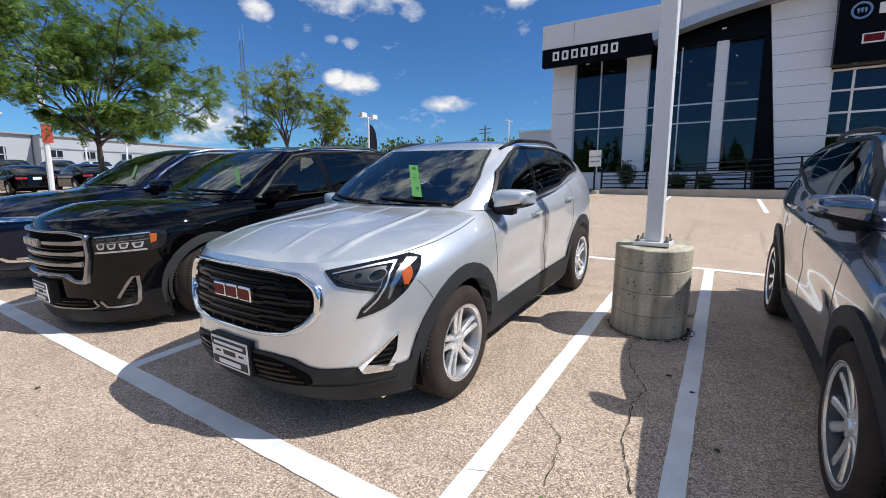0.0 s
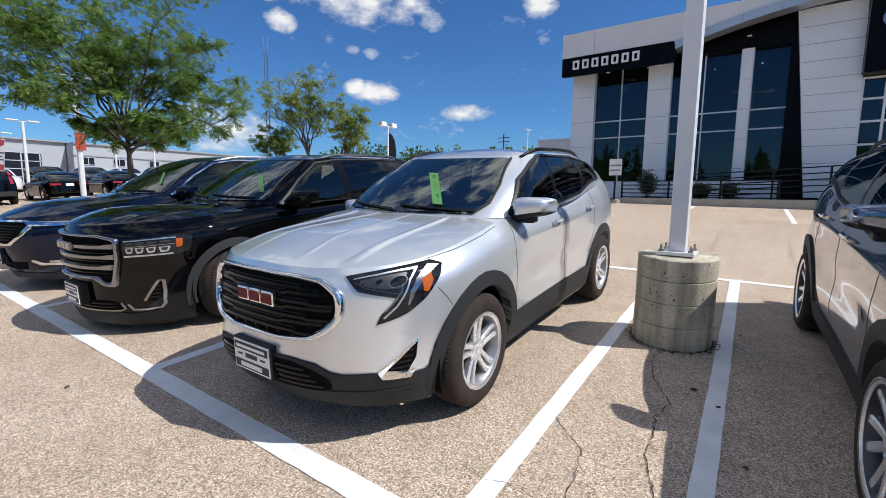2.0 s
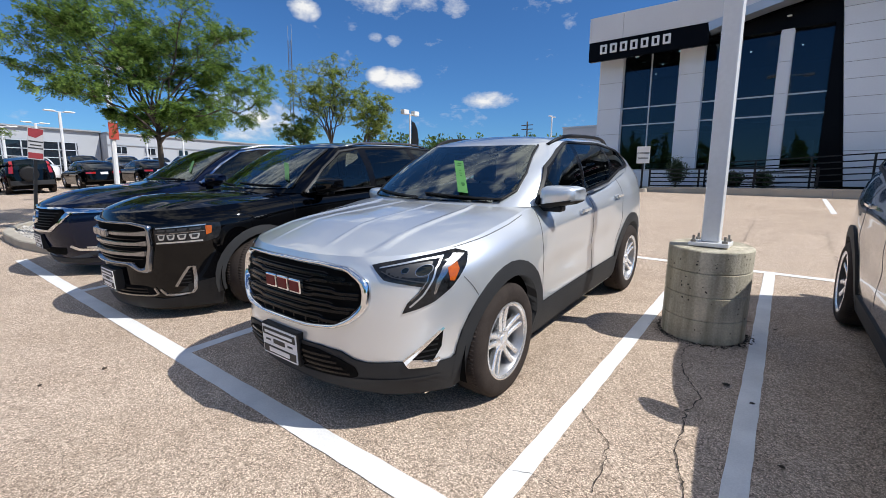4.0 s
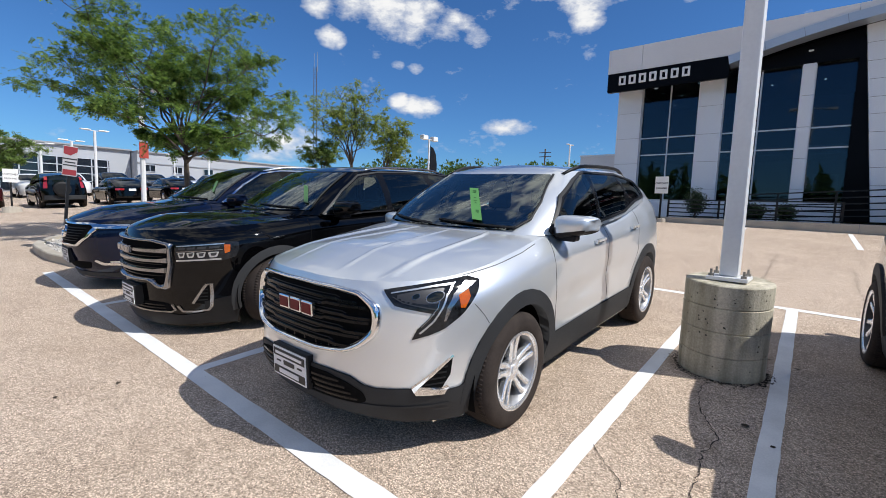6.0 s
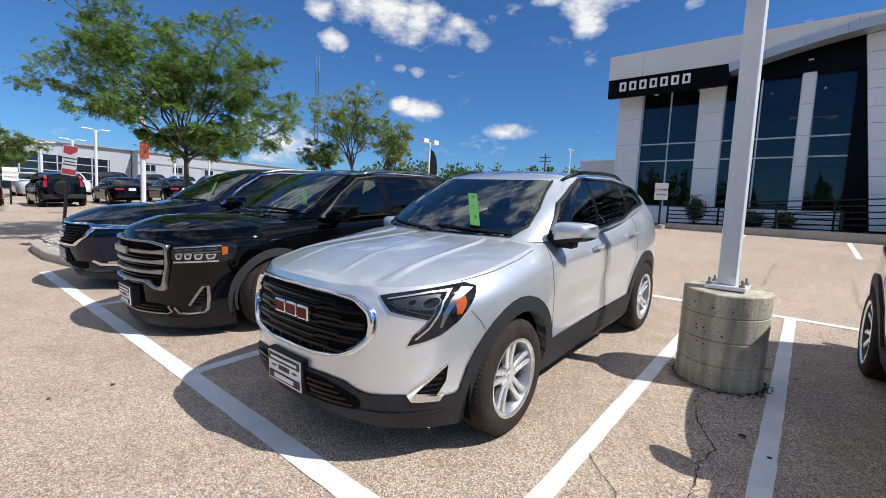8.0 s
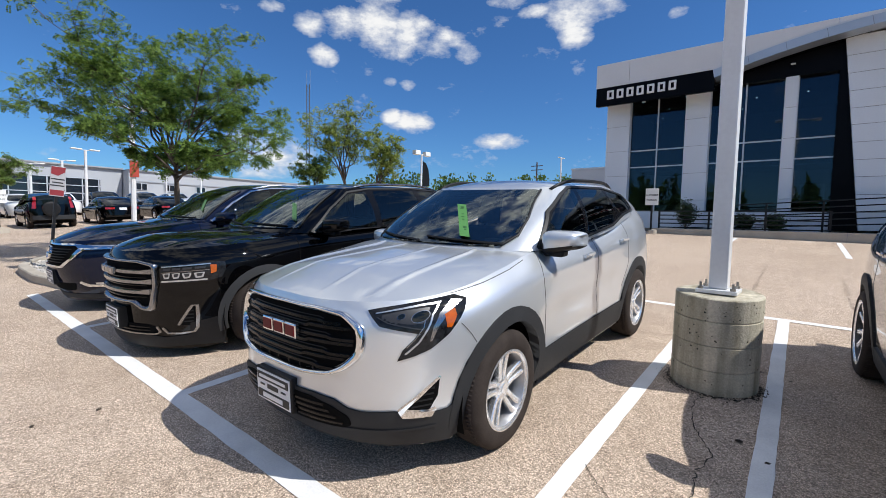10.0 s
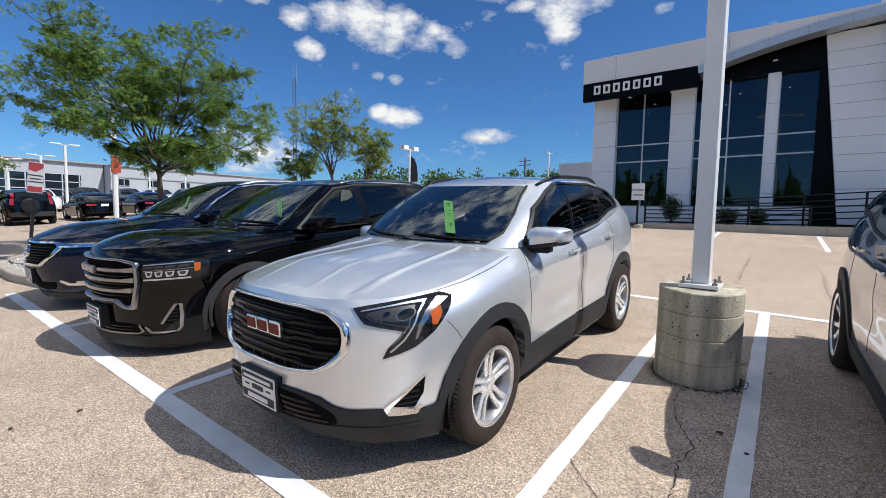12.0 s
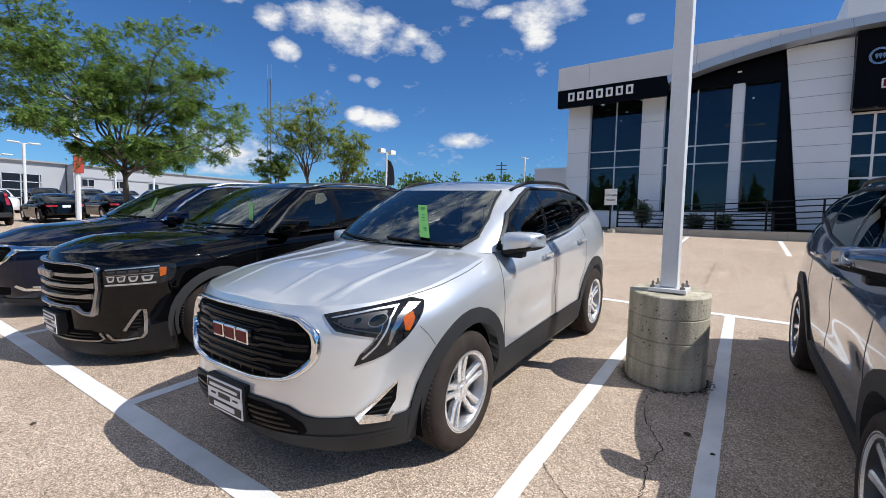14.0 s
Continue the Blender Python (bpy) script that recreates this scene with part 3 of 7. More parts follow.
class Shell:
    """The skin of a car: sides, bonnet, cabin and roof as smooth grids, and a tree to lay things on them."""

    def __init__(self, c):
        self.c = c
        out = plan(c["front"], c["dfront"], c["nfront"], c["rear"], 0.5, 3.2, (34, 80, 20) if c.get("seen_into") else (26, 46, 18))
        k = 34 if c.get("seen_into") else 22
        side = []
        for j in range(k + 1):
            v = j / k
            row = []
            for share, y, nf, nr in out:
                z = curve(c["bottom"], y) + v * (curve(c["shoulder"], y) - curve(c["bottom"], y))
                w = curve(c["width"], y) * curve(c["tuck"], z)
                for yw in (0.0, c["base"]):
                    w += 0.012 * math.exp(-((y - yw) / 0.42) ** 2) * math.exp(-((z - 0.75) / 0.25) ** 2)
                if c.get("seen_into"):
                    along = max(0.0, min(1.0, (y - 0.45) / 0.35)) * max(0.0, min(1.0, (c["base"] - 0.35 - y) / 0.35))
                    w += 0.008 * math.exp(-((z - 0.97 - 0.03 * y) / 0.05) ** 2) * min(1.0, max(0.0, (y - 0.2) / 0.5))
                    w -= 0.020 * along * math.exp(-((z - 0.66 - 0.03 * y) / 0.11) ** 2)
                w *= 1 - c.get("curl", 0.09) * max(0.0, (v - 0.82) / 0.18) ** 2
                row.append(Vector((share * w, y + nf * curve(c["nose"], z) - nr * 0.10 * max(0, (z - 0.5)), z)))
            side.append(row)
        self.side = side
        top = side[-1]
        cowl = c["cowl"]
        half = 120 if c.get("seen_into") else 24
        hood = []
        for p in top:
            if p.y > cowl:
                break
            rise = c["crown"] * min(1.0, max(0.0, (p.y - top[0].y) / 0.35)) ** 0.7 * (1 - 0.45 * min(1.0, max(0.0, (p.y + 0.35) / 0.6)))
            hood.append([Vector((f * p.x, p.y, p.z + rise * (1 - f * f) + c["crease"](f * p.x, p.y) * min(1, (1 - abs(f)) * 8) * min(1, max(0, (p.y - top[0].y) / 0.2)))) for f in [q / half for q in range(-half, half + 1)]])
        self.hood = hood
        count, steps = ((44, 110, 24), 36) if c.get("seen_into") else ((26, 46, 18), 14)
        lo = plan(c["screen_y"], c["screen_d"], 2.4, c["rear"] - 0.06, 0.35, 3.0, count)
        hi = plan(c["roof_y"], 0.28, 2.6, c["roof_rear"], 0.3, 3.0, count)
        cabin = []
        for j in range(steps + 1):
            v = j / steps
            row = []
            for a, b in zip(lo, hi):
                za = curve(c["shoulder"], max(a[1], cowl - 0.2)) - 0.015 + a[2] * c["cowl_rise"]
                pa = Vector((a[0] * curve(c["belt_w"], a[1]), a[1], za))
                pb = Vector((b[0] * curve(c["roof_w"], b[1]), b[1], curve(c["roof_z"], b[1])))
                p = pa.lerp(pb, v)
                d = Vector((a[0], -a[2] + a[3], 0.3))
                row.append(p + d * 0.035 * math.sin(math.pi * v))
            cabin.append(row)
        self.cabin = cabin
        roof = []
        for p in cabin[-1]:
            roof.append([Vector((f * p.x, p.y, p.z + 0.055 * (1 - f * f) * min(1, max(0, (p.y - c["roof_y"]) / 0.3)) ** 0.6)) for f in [q / 10 for q in range(-10, 11)]])
        self.roof = roof
        bm = bmesh.new()
        self.lay(bm, side, True), self.lay(bm, cabin, True), self.lay(bm, hood), self.lay(bm, roof)
        bmesh.ops.recalc_face_normals(bm, faces=bm.faces)
        bm.normal_update()
        self.tree = BVHTree.FromBMesh(bm)
        self.skin = [([v.co.copy() for v in f.verts], [v.normal.copy() for v in f.verts]) for f in bm.faces]
        bm.free()

    def lay(self, bm, rows, both=False):
        for sx in ((1, -1) if both else (1,)):
            g = [[bm.verts.new((sx * p.x, p.y, p.z)) for p in r] for r in rows]
            for a, b in zip(g, g[1:]):
                for i in range(len(a) - 1):
                    q = (a[i], a[i + 1], b[i + 1], b[i])
                    bm.faces.new(q if sx > 0 else q[::-1])
        return bm

    def on(self, a, b, mode):
        """Where a line meets the skin: side (y, z), left or right; face (x, z); top (x, y)."""
        o, d = {"left": ((3, a, b), (-1, 0, 0)), "right": ((-3, a, b), (1, 0, 0)), "face": ((a, -4, b), (0, 1, 0)), "back": ((a, 9, b), (0, -1, 0)), "top": ((a, b, 4), (0, 0, -1))}[mode]
        p, n, i, _ = self.tree.ray_cast(Vector(o), Vector(d))
        if p is None:
            p, n, i, _ = self.tree.find_nearest(Vector(o) + Vector(d) * 2.4)
        places, normals = self.skin[i]
        n = sum((w * q for w, q in zip(poly_3d_calc(places, p), normals)), Vector()).normalized()
        if n.dot(Vector(d)) > 0:
            n = -n
        return p, n

    def patch(self, poly, mode, lift=0.006, skirt=0.02, res=0.04, hole=None, bulge=0.0):
        """A sheet with a rim, cut to an outline and laid on the skin."""
        pts, edges, loops = [], [], []
        holes = [] if not hole else [hole] if isinstance(hole[0][0], (int, float)) else list(hole)
        for ring in [poly] + holes:
            first = len(pts)
            for i, p in enumerate(ring):
                q = ring[(i + 1) % len(ring)]
                k = max(1, int(math.dist(p, q) / res))
                for t in range(k):
                    pts.append(Vector((p[0] + (q[0] - p[0]) * t / k, p[1] + (q[1] - p[1]) * t / k)))
            idx = list(range(first, len(pts)))
            edges += [(idx[i], idx[(i + 1) % len(idx)]) for i in range(len(idx))]
            loops.append(idx)
        xs, ys = [p.x for p in pts], [p.y for p in pts]
        x = min(xs) + res * 0.5
        while x < max(xs):
            y = min(ys) + res * 0.5
            while y < max(ys):
                pts.append(Vector((x, y)))
                y += res
            x += res
        vs, es, fs, _, _, _ = delaunay_2d_cdt(pts, edges, [], 1 if not hole else 0, 1e-5)
        if hole:
            mid = [sum((vs[i] for i in f), Vector((0, 0))) / len(f) for f in fs]
            fs = [f for f, q in zip(fs, mid) if within(q, poly) and not any(within(q, one) for one in holes)]
        bm = bmesh.new()
        hit = [self.on(v.x, v.y, mode) for v in vs]
        facing = bm.verts.layers.float_vector.new("facing")
        made = [bm.verts.new(p + n * lift) for p, n in hit]
        for v, (p, n) in zip(made, hit):
            v[facing] = n
        for f in fs:
            try:
                bm.faces.new([made[i] for i in f])
            except ValueError:
                pass
        for v in [v for v in bm.verts if not v.link_faces]:
            bm.verts.remove(v)
        bmesh.ops.recalc_face_normals(bm, faces=bm.faces)
        out = {"left": Vector((1, 0, 0)), "right": Vector((-1, 0, 0)), "face": Vector((0, -1, 0)), "back": Vector((0, 1, 0)), "top": Vector((0, 0, 1))}[mode]
        bm.normal_update()
        if sum((f.normal.dot(out) * f.calc_area() for f in bm.faces), 0.0) < 0:
            bmesh.ops.reverse_faces(bm, faces=bm.faces)
            bm.normal_update()
        rim = [e for e in bm.edges if e.is_boundary]
        for f in bm.faces:
            f.smooth = True
        r = bmesh.ops.extrude_edge_only(bm, edges=rim)
        for f in [g for g in r["geom"] if isinstance(g, bmesh.types.BMFace)]:
            f.smooth = False
        for v in [g for g in r["geom"] if isinstance(g, bmesh.types.BMVert)]:
            p, n, _, _ = self.tree.find_nearest(v.co)
            if n.dot(out) < 0:
                n = -n
            v.co -= n * (lift + skirt)
        return bm

    def moulding(self, outer, inner, mode, lift, rise, k=96, m=7):
        """A rounded bead between two outlines that start at the same place."""
        def spaced(ring):
            ring = [Vector(p) for p in ring]
            d = [0.0]
            for i in range(len(ring)):
                d.append(d[-1] + (ring[(i + 1) % len(ring)] - ring[i]).length)
            out, i = [], 0
            for j in range(k):
                t = d[-1] * j / k
                while d[i + 1] < t:
                    i += 1
                f = (t - d[i]) / max(1e-9, d[i + 1] - d[i])
                out.append(ring[i].lerp(ring[(i + 1) % len(ring)], f))
            return out
        bm = bmesh.new()
        rows = []
        for a, b in zip(spaced(outer), spaced(inner)):
            row = []
            for j in range(m):
                u = j / (m - 1)
                q = a.lerp(b, u)
                p, nn = self.on(q.x, q.y, mode)
                row.append(bm.verts.new(p + nn * (lift + rise * math.sin(math.pi * u) ** 0.6 - (0.02 if j in (0, m - 1) else 0.0))))
            rows.append(row)
        for i in range(k):
            a, b = rows[i], rows[(i + 1) % k]
            for j in range(m - 1):
                bm.faces.new((a[j], a[j + 1], b[j + 1], b[j])).smooth = True
        bmesh.ops.recalc_face_normals(bm, faces=bm.faces)
        return bm


def rounded(poly, r, k=4):
    """Round the corners of an outline."""
    out = []
    m = len(poly)
    for i in range(m):
        p, a, b = Vector(poly[i]), Vector(poly[i - 1]), Vector(poly[(i + 1) % m])
        d1, d2 = (a - p), (b - p)
        e = min(r, d1.length * 0.45, d2.length * 0.45)
        s0, s1 = p + d1.normalized() * e, p + d2.normalized() * e
        for j in range(k + 1):
            t = j / k
            out.append(tuple((1 - t) ** 2 * s0 + 2 * t * (1 - t) * p + t * t * s1))
    return out


def band(points, w):
    """The outline of a stripe of width w along points (w may be a pair: start, end)."""
    w0, w1 = w if isinstance(w, tuple) else (w, w)
    left, right = [], []
    pts = [Vector(p) for p in points]
    for i, p in enumerate(pts):
        d = (pts[min(i + 1, len(pts) - 1)] - pts[max(i - 1, 0)]).normalized()
        h = 0.5 * (w0 + (w1 - w0) * i / max(1, len(pts) - 1))
        nrm = Vector((-d.y, d.x)) * h
        left.append(tuple(p + nrm)), right.append(tuple(p - nrm))
    return left + right[::-1]


def wheel_meshes(r, width, rim, spokes, alloy, style):
    """Tyre, rim and hub of one wheel, spun round x with its face to +x."""
    h = width / 2
    turn = Matrix.Rotation(radians(90), 4, "Y")
    prof = [(rim, -h * 0.86), (rim + 0.02, -h), (r * 0.86, -h * 1.03), (r - 0.022, -h * 0.92), (r - 0.004, -h * 0.74), (r, 0), (r - 0.004, h * 0.74), (r - 0.022, h * 0.92), (r * 0.86, h * 1.03), (rim + 0.035, h * 1.0), (rim + 0.012, h * 0.97), (rim, h * 0.86)]
    tyre = lathe(prof, 64, closed=True)
    # shoulder tread blocks
    for i in range(84):
        a = 2 * math.pi * i / 84
        for sgn in (-1, 1):
            b = bmesh.new()
            box(-0.0075, 0.0075, -0.004, 0.0030, sgn * h * 0.60 - 0.022, sgn * h * 0.60 + 0.014, bm=b)
            bmesh.ops.transform(b, matrix=Matrix.Rotation(a, 4, "Z") @ Matrix.Translation((r - 0.006, 0, 0)) @ Matrix.Rotation(radians(90), 4, "Z") @ Matrix.Rotation(0.0, 4, "X"), verts=b.verts)
            tmp = bpy.data.meshes.new("t"); b.to_mesh(tmp); b.free(); tyre.from_mesh(tmp); bpy.data.meshes.remove(tmp)
    bmesh.ops.transform(tyre, matrix=turn, verts=tyre.verts)
    barrel = lathe([(rim, -h * 0.86), (rim - 0.018, -h * 0.5), (rim - 0.022, h * 0.3), (rim - 0.012, h * 0.80), (rim + 0.008, h * 0.93), (rim + 0.010, h * 0.97), (rim + 0.002, h * 0.99), (rim - 0.02, h * 0.86), (rim - 0.03, h * 0.25), (rim - 0.03, -h * 0.5)], 64, closed=True)
    bmesh.ops.transform(barrel, matrix=turn, verts=barrel.verts)
    sp = bmesh.new()
    blades = [(a, s) for a in range(5) for s in (-1, 1)]
    for a, s in blades:
        ang = 2 * math.pi * a / 5 + 0.31
        r0, r1 = 0.045, rim - 0.012
        q = bmesh.new()
        prof2 = []
        for t in (0.0, 0.35, 0.7, 1.0):
            rr = r0 + (r1 - r0) * t
            off = s * (0.020 + 0.016 * t) if style == "five" else s * (0.008 + 0.062 * t)
            hw = (0.016 + 0.004 * t) if style == "five" else (0.020 + 0.007 * t)
            zz = h * (0.62 + 0.22 * t * t)
            prof2.append((rr, off, hw, zz))
        rings = []
        for rr, off, hw, zz in prof2:
            rings.append([q.verts.new(v) for v in ((rr, off - hw, zz - 0.035), (rr, off - hw, zz - 0.006), (rr, off - hw * 0.55, zz), (rr, off + hw * 0.55, zz), (rr, off + hw, zz - 0.006), (rr, off + hw, zz - 0.035))])
        for A, B in zip(rings, rings[1:]):
            for i in range(6):
                q.faces.new((A[i], A[(i + 1) % 6], B[(i + 1) % 6], B[i]))
        q.faces.new(rings[0]), q.faces.new(rings[-1])
        bmesh.ops.recalc_face_normals(q, faces=q.faces)
        bmesh.ops.transform(q, matrix=Matrix.Rotation(ang, 4, "Z"), verts=q.verts)
        tmp = bpy.data.meshes.new("t"); q.to_mesh(tmp); q.free(); sp.from_mesh(tmp); bpy.data.meshes.remove(tmp)
    lip = lathe([(rim - 0.020, h * 0.78), (rim - 0.016, h * 0.90), (rim + 0.004, h * 0.995), (rim + 0.010, h * 0.985), (rim + 0.006, h * 0.86)], 64, closed=True)
    tmp = bpy.data.meshes.new("t"); lip.to_mesh(tmp); lip.free(); sp.from_mesh(tmp); bpy.data.meshes.remove(tmp)
    bmesh.ops.transform(sp, matrix=turn, verts=sp.verts)
    hub = lathe([(0.0, h * 0.30), (0.085, h * 0.30), (0.082, h * 0.58), (0.05, h * 0.66), (0.034, h * 0.67), (0.032, h * 0.74), (0.0, h * 0.76)], 24)
    for i in range(5):
        n = lathe([(0.0, h * 0.55), (0.011, h * 0.55), (0.010, h * 0.68), (0.0, h * 0.69)], 8)
        bmesh.ops.translate(n, verts=n.verts, vec=(0.06 * math.cos(i * 1.2566), 0.06 * math.sin(i * 1.2566), 0))
        tmp = bpy.data.meshes.new("t"); n.to_mesh(tmp); n.free(); hub.from_mesh(tmp); bpy.data.meshes.remove(tmp)
    bmesh.ops.transform(hub, matrix=turn, verts=hub.verts)
    disc = lathe([(0.0, h * 0.02), (0.155, h * 0.02), (0.155, h * 0.12), (0.0, h * 0.12)], 32)
    bmesh.ops.transform(disc, matrix=turn, verts=disc.verts)
    return {"tyre": mesh_of("tyre", tyre, M["rubber"], True), "rim": mesh_of("rim", barrel, M["rim_barrel"] if style == "five" else M["dark_alloy"], True), "spokes": mesh_of("spokes", sp, alloy), "hub": mesh_of("hub", hub, alloy), "brake_disc": mesh_of("brake_disc", disc, M["dark_alloy"])}


def arc(cy, cz, r, a0, a1, k=18):
    return [(cy + r * math.cos(radians(a0 + (a1 - a0) * i / k)), cz + r * math.sin(radians(a0 + (a1 - a0) * i / k))) for i in range(k + 1)]


def bm_copy(ob):
    bm = bmesh.new()
    bm.from_mesh(ob.data)
    return bm


def build_interior(c, car, sh):
    """What shows through the glass: dashboard, wheel, seats with headrests, door cards, lining and mirror."""
    d = c["roof_y"] - 1.13
    lining = [[p - Vector((0, 0, 0.035)) for p in row[1:-1]] for row in sh.roof[6:-4]]
    part("headliner", sh.lay(bmesh.new(), lining), M["headliner"], car, smooth=True)
    top = curve(c["shoulder"], 0.6)
    dash = [(0.62 + d, 0.70), (0.62 + d, top - 0.03), (0.72 + d, top + 0.005), (0.90 + d, top - 0.005), (1.00 + d, top - 0.06), (1.02 + d, top - 0.18), (0.92 + d, 0.70)]
    part("dashboard", prism(rounded(dash, 0.03), "x", -0.70, 0.70), M["dash"], car)
    part("instrument_hood", prism(rounded([(0.80 + d, top - 0.02), (0.84 + d, top + 0.045), (0.98 + d, top + 0.035), (1.0 + d, top - 0.04)], 0.02), "x", 0.22, 0.54), M["dash"], car)
    ring = lathe([(0.188 + 0.014 * math.cos(a), 0.014 * math.sin(a)) for a in [math.pi * k / 4 for k in range(8)]], 28, closed=True)
    box(-0.17, 0.17, -0.02, 0.02, -0.02, 0.0, 0.006, ring)
    part("steering_wheel", ring, M["trim"], car, smooth=True, m=pose(0.38, 1.14 + d, top - 0.07, -62, 0, 0))
    part("cabin_floor", box(-0.72, 0.72, 0.7 + d, 3.2 + d, 0.44, 0.50), M["seat_cloth"], car)
    for x0, x1, y in ((0.13, 0.63, 1.45), (-0.63, -0.13, 1.45), (-0.66, 0.66, 2.40)):
        seat = part("seat", prism(rounded([(y - 0.28 + d, 0.50), (y - 0.30 + d, 0.70), (y + 0.25 + d, 0.64), (y + 0.25 + d, 0.50)], 0.04), "x", x0, x1), M["seat_cloth"], car)
        part("seat_back", prism(rounded([(y + 0.14 + d, 0.62), (y + 0.33 + d, 1.20), (y + 0.44 + d, 1.19), (y + 0.30 + d, 0.60)], 0.04), "x", x0 + 0.01, x1 - 0.01), M["seat_cloth"], seat)
        for cx in ([(x0 + x1) / 2] if y < 2 else [-0.38, 0.38]):
            part("headrest", box(cx - 0.13, cx + 0.13, y + 0.33 + d, y + 0.43 + d, 1.22, 1.40, 0.04), M["seat_cloth"], seat)
    for sx in (1, -1):
        part("door_card", box(min(sx * 0.76, sx * 0.79), max(sx * 0.76, sx * 0.79), 0.85 + d, 2.75 + d, 0.45, curve(c["shoulder"], 1.2) - 0.06), M["dash"], car)
    p, n = sh.on(0.0, c["screen"][0][1] + 0.29, "face")
    part("rear_view_mirror", box(-0.12, 0.12, p.y + 0.07, p.y + 0.10, p.z - 0.04, p.z + 0.03, 0.012), M["trim"], car)


def build_suv(c):
    """One car: shell, glass, arches, wheels, mirrors, rails; its face comes from c['face']."""
    car = thing("car", c["label"], "car", c["pose"], group="parked cars in the row")
    sh = Shell(c)
    paintm = c["paint"]
    ra = c["arch"]
    # sides, with the wheel arches cut away
    bm = sh.lay(bmesh.new(), sh.side, True)
    for yw in (c["arch_y"], c["base"]):
        gone = [f for f in bm.faces if math.hypot(f.calc_center_median().y - yw, f.calc_center_median().z - c["hub"]) < ra + 0.03 and abs(f.calc_center_median().x) > 0.5]
        bmesh.ops.delete(bm, geom=gone, context="FACES")
    bmesh.ops.remove_doubles(bm, verts=bm.verts, dist=1e-5)
    bmesh.ops.recalc_face_normals(bm, faces=bm.faces)
    body = part("body", bm, paintm, car, smooth=True)
    part("bonnet", sh.lay(bmesh.new(), sh.hood), paintm, car, smooth=True)
    bm = sh.lay(bmesh.new(), sh.cabin, True)
    opening = list(c["belt_line"]) + list(c["roof_line"])[:0:-1]
    screen = rounded(c["screen"], 0.04)
    gone = []
    bm.normal_update()
    for f in bm.faces:
        m = f.calc_center_median()
        front = m.y < c["roof_y"] + 0.30 and within(Vector((m.x, m.z)), screen) and f.normal.y < -0.3
        if front or (abs(m.x) > 0.4 and abs(f.normal.x) > 0.45 and within(Vector((m.y, m.z)), opening)):
            gone.append(f)
    bmesh.ops.delete(bm, geom=gone, context="FACES")
    part("cabin", bm, paintm, car, smooth=True)
    part("roof", sh.lay(bmesh.new(), sh.roof), paintm, car, smooth=True)
    build_interior(c, car, sh)
    w0 = curve(c["width"], 1.3)
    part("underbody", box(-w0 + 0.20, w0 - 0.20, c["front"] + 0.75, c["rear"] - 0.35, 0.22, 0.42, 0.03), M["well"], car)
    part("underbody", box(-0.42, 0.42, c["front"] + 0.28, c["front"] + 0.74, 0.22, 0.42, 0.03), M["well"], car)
    # glass, doors, cladding on both sides
    for mode in ("left", "right"):
        sx = 1 if mode == "left" else -1
        for nm, poly in c["glass"]:
            part(nm, sh.patch(rounded(poly, 0.03), mode, 0.012, 0.004, res=0.025), M["door_glass"] if nm == "door_glass" else M["privacy_glass"], car)
        part("pillar_trim", sh.patch(opening, mode, 0.010, 0.03, res=0.02, hole=[rounded(poly, 0.03) for _, poly in c["glass"]]), M["gloss_trim"], car)
        part("window_trim", sh.patch(band(c["belt_line"], 0.020), mode, 0.018, res=0.02), c["window_trim"], car)
        part("window_trim", sh.patch(band(c["roof_line"], 0.016), mode, 0.018, res=0.015), c["window_trim"], car)
        for nm, pts in c["seams"]:
            part(nm, sh.patch(band(pts, 0.0034 if nm == "bonnet_seam" else 0.0035 if nm == "bumper_seam" else 0.0055), mode, 0.0015, res=0.03), c.get("seam", M["seam"]), car)
        for yw in (c["arch_y"], c["base"]):
            a0 = math.degrees(math.asin(max(-1, (c["sill"] - 0.19 - c["hub"]) / (ra + c["flare"]))))
            inner = arc(yw, c["hub"], ra - 0.02, a0, 180 - a0)
            outer = arc(yw, c["hub"], ra + c["flare"], 180 - a0, a0)
            part("arch_trim", sh.patch(inner + outer, mode, 0.014, 0.06), c["clad"], car)
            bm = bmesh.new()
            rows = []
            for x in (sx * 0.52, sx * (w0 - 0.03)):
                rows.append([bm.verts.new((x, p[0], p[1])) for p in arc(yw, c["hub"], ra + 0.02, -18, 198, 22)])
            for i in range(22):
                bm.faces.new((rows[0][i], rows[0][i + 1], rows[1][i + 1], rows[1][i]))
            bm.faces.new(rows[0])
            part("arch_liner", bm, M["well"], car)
        sill = [(ra + 0.06, c["sill"]), (c["base"] - ra - 0.06, c["sill"] + 0.02), (c["base"] - ra + 0.02, c["sill"] - 0.20), (ra - 0.02, c["sill"] - 0.22)]
        part("sill_cladding", sh.patch(rounded(sill, 0.02), mode, 0.013, 0.03, res=0.06), c["clad"], car)
        for hy, hz in c["handles"]:
            p, n = sh.on(hy, hz, mode)
            bm = box(-0.012, 0.012, -0.085, 0.085, -0.014, 0.014, 0.008)
            bmesh.ops.translate(bm, verts=bm.verts, vec=p + n * 0.035)
            for e in (-0.07, 0.07):
                box(p.x + sx * -0.01, p.x + sx * 0.03, hy + e - 0.012, hy + e + 0.012, hz - 0.012, hz + 0.012, bm=bm)
            part("door_handle", bm, c["handle"], car, smooth=False)
        # mirror: housing, glass side, arm
        mx, my, mz = c["mirror"] if sx > 0 else c.get("other_mirror", c["mirror"])
        bm = bmesh.new()
        bmesh.ops.create_uvsphere(bm, u_segments=20, v_segments=12, radius=1)
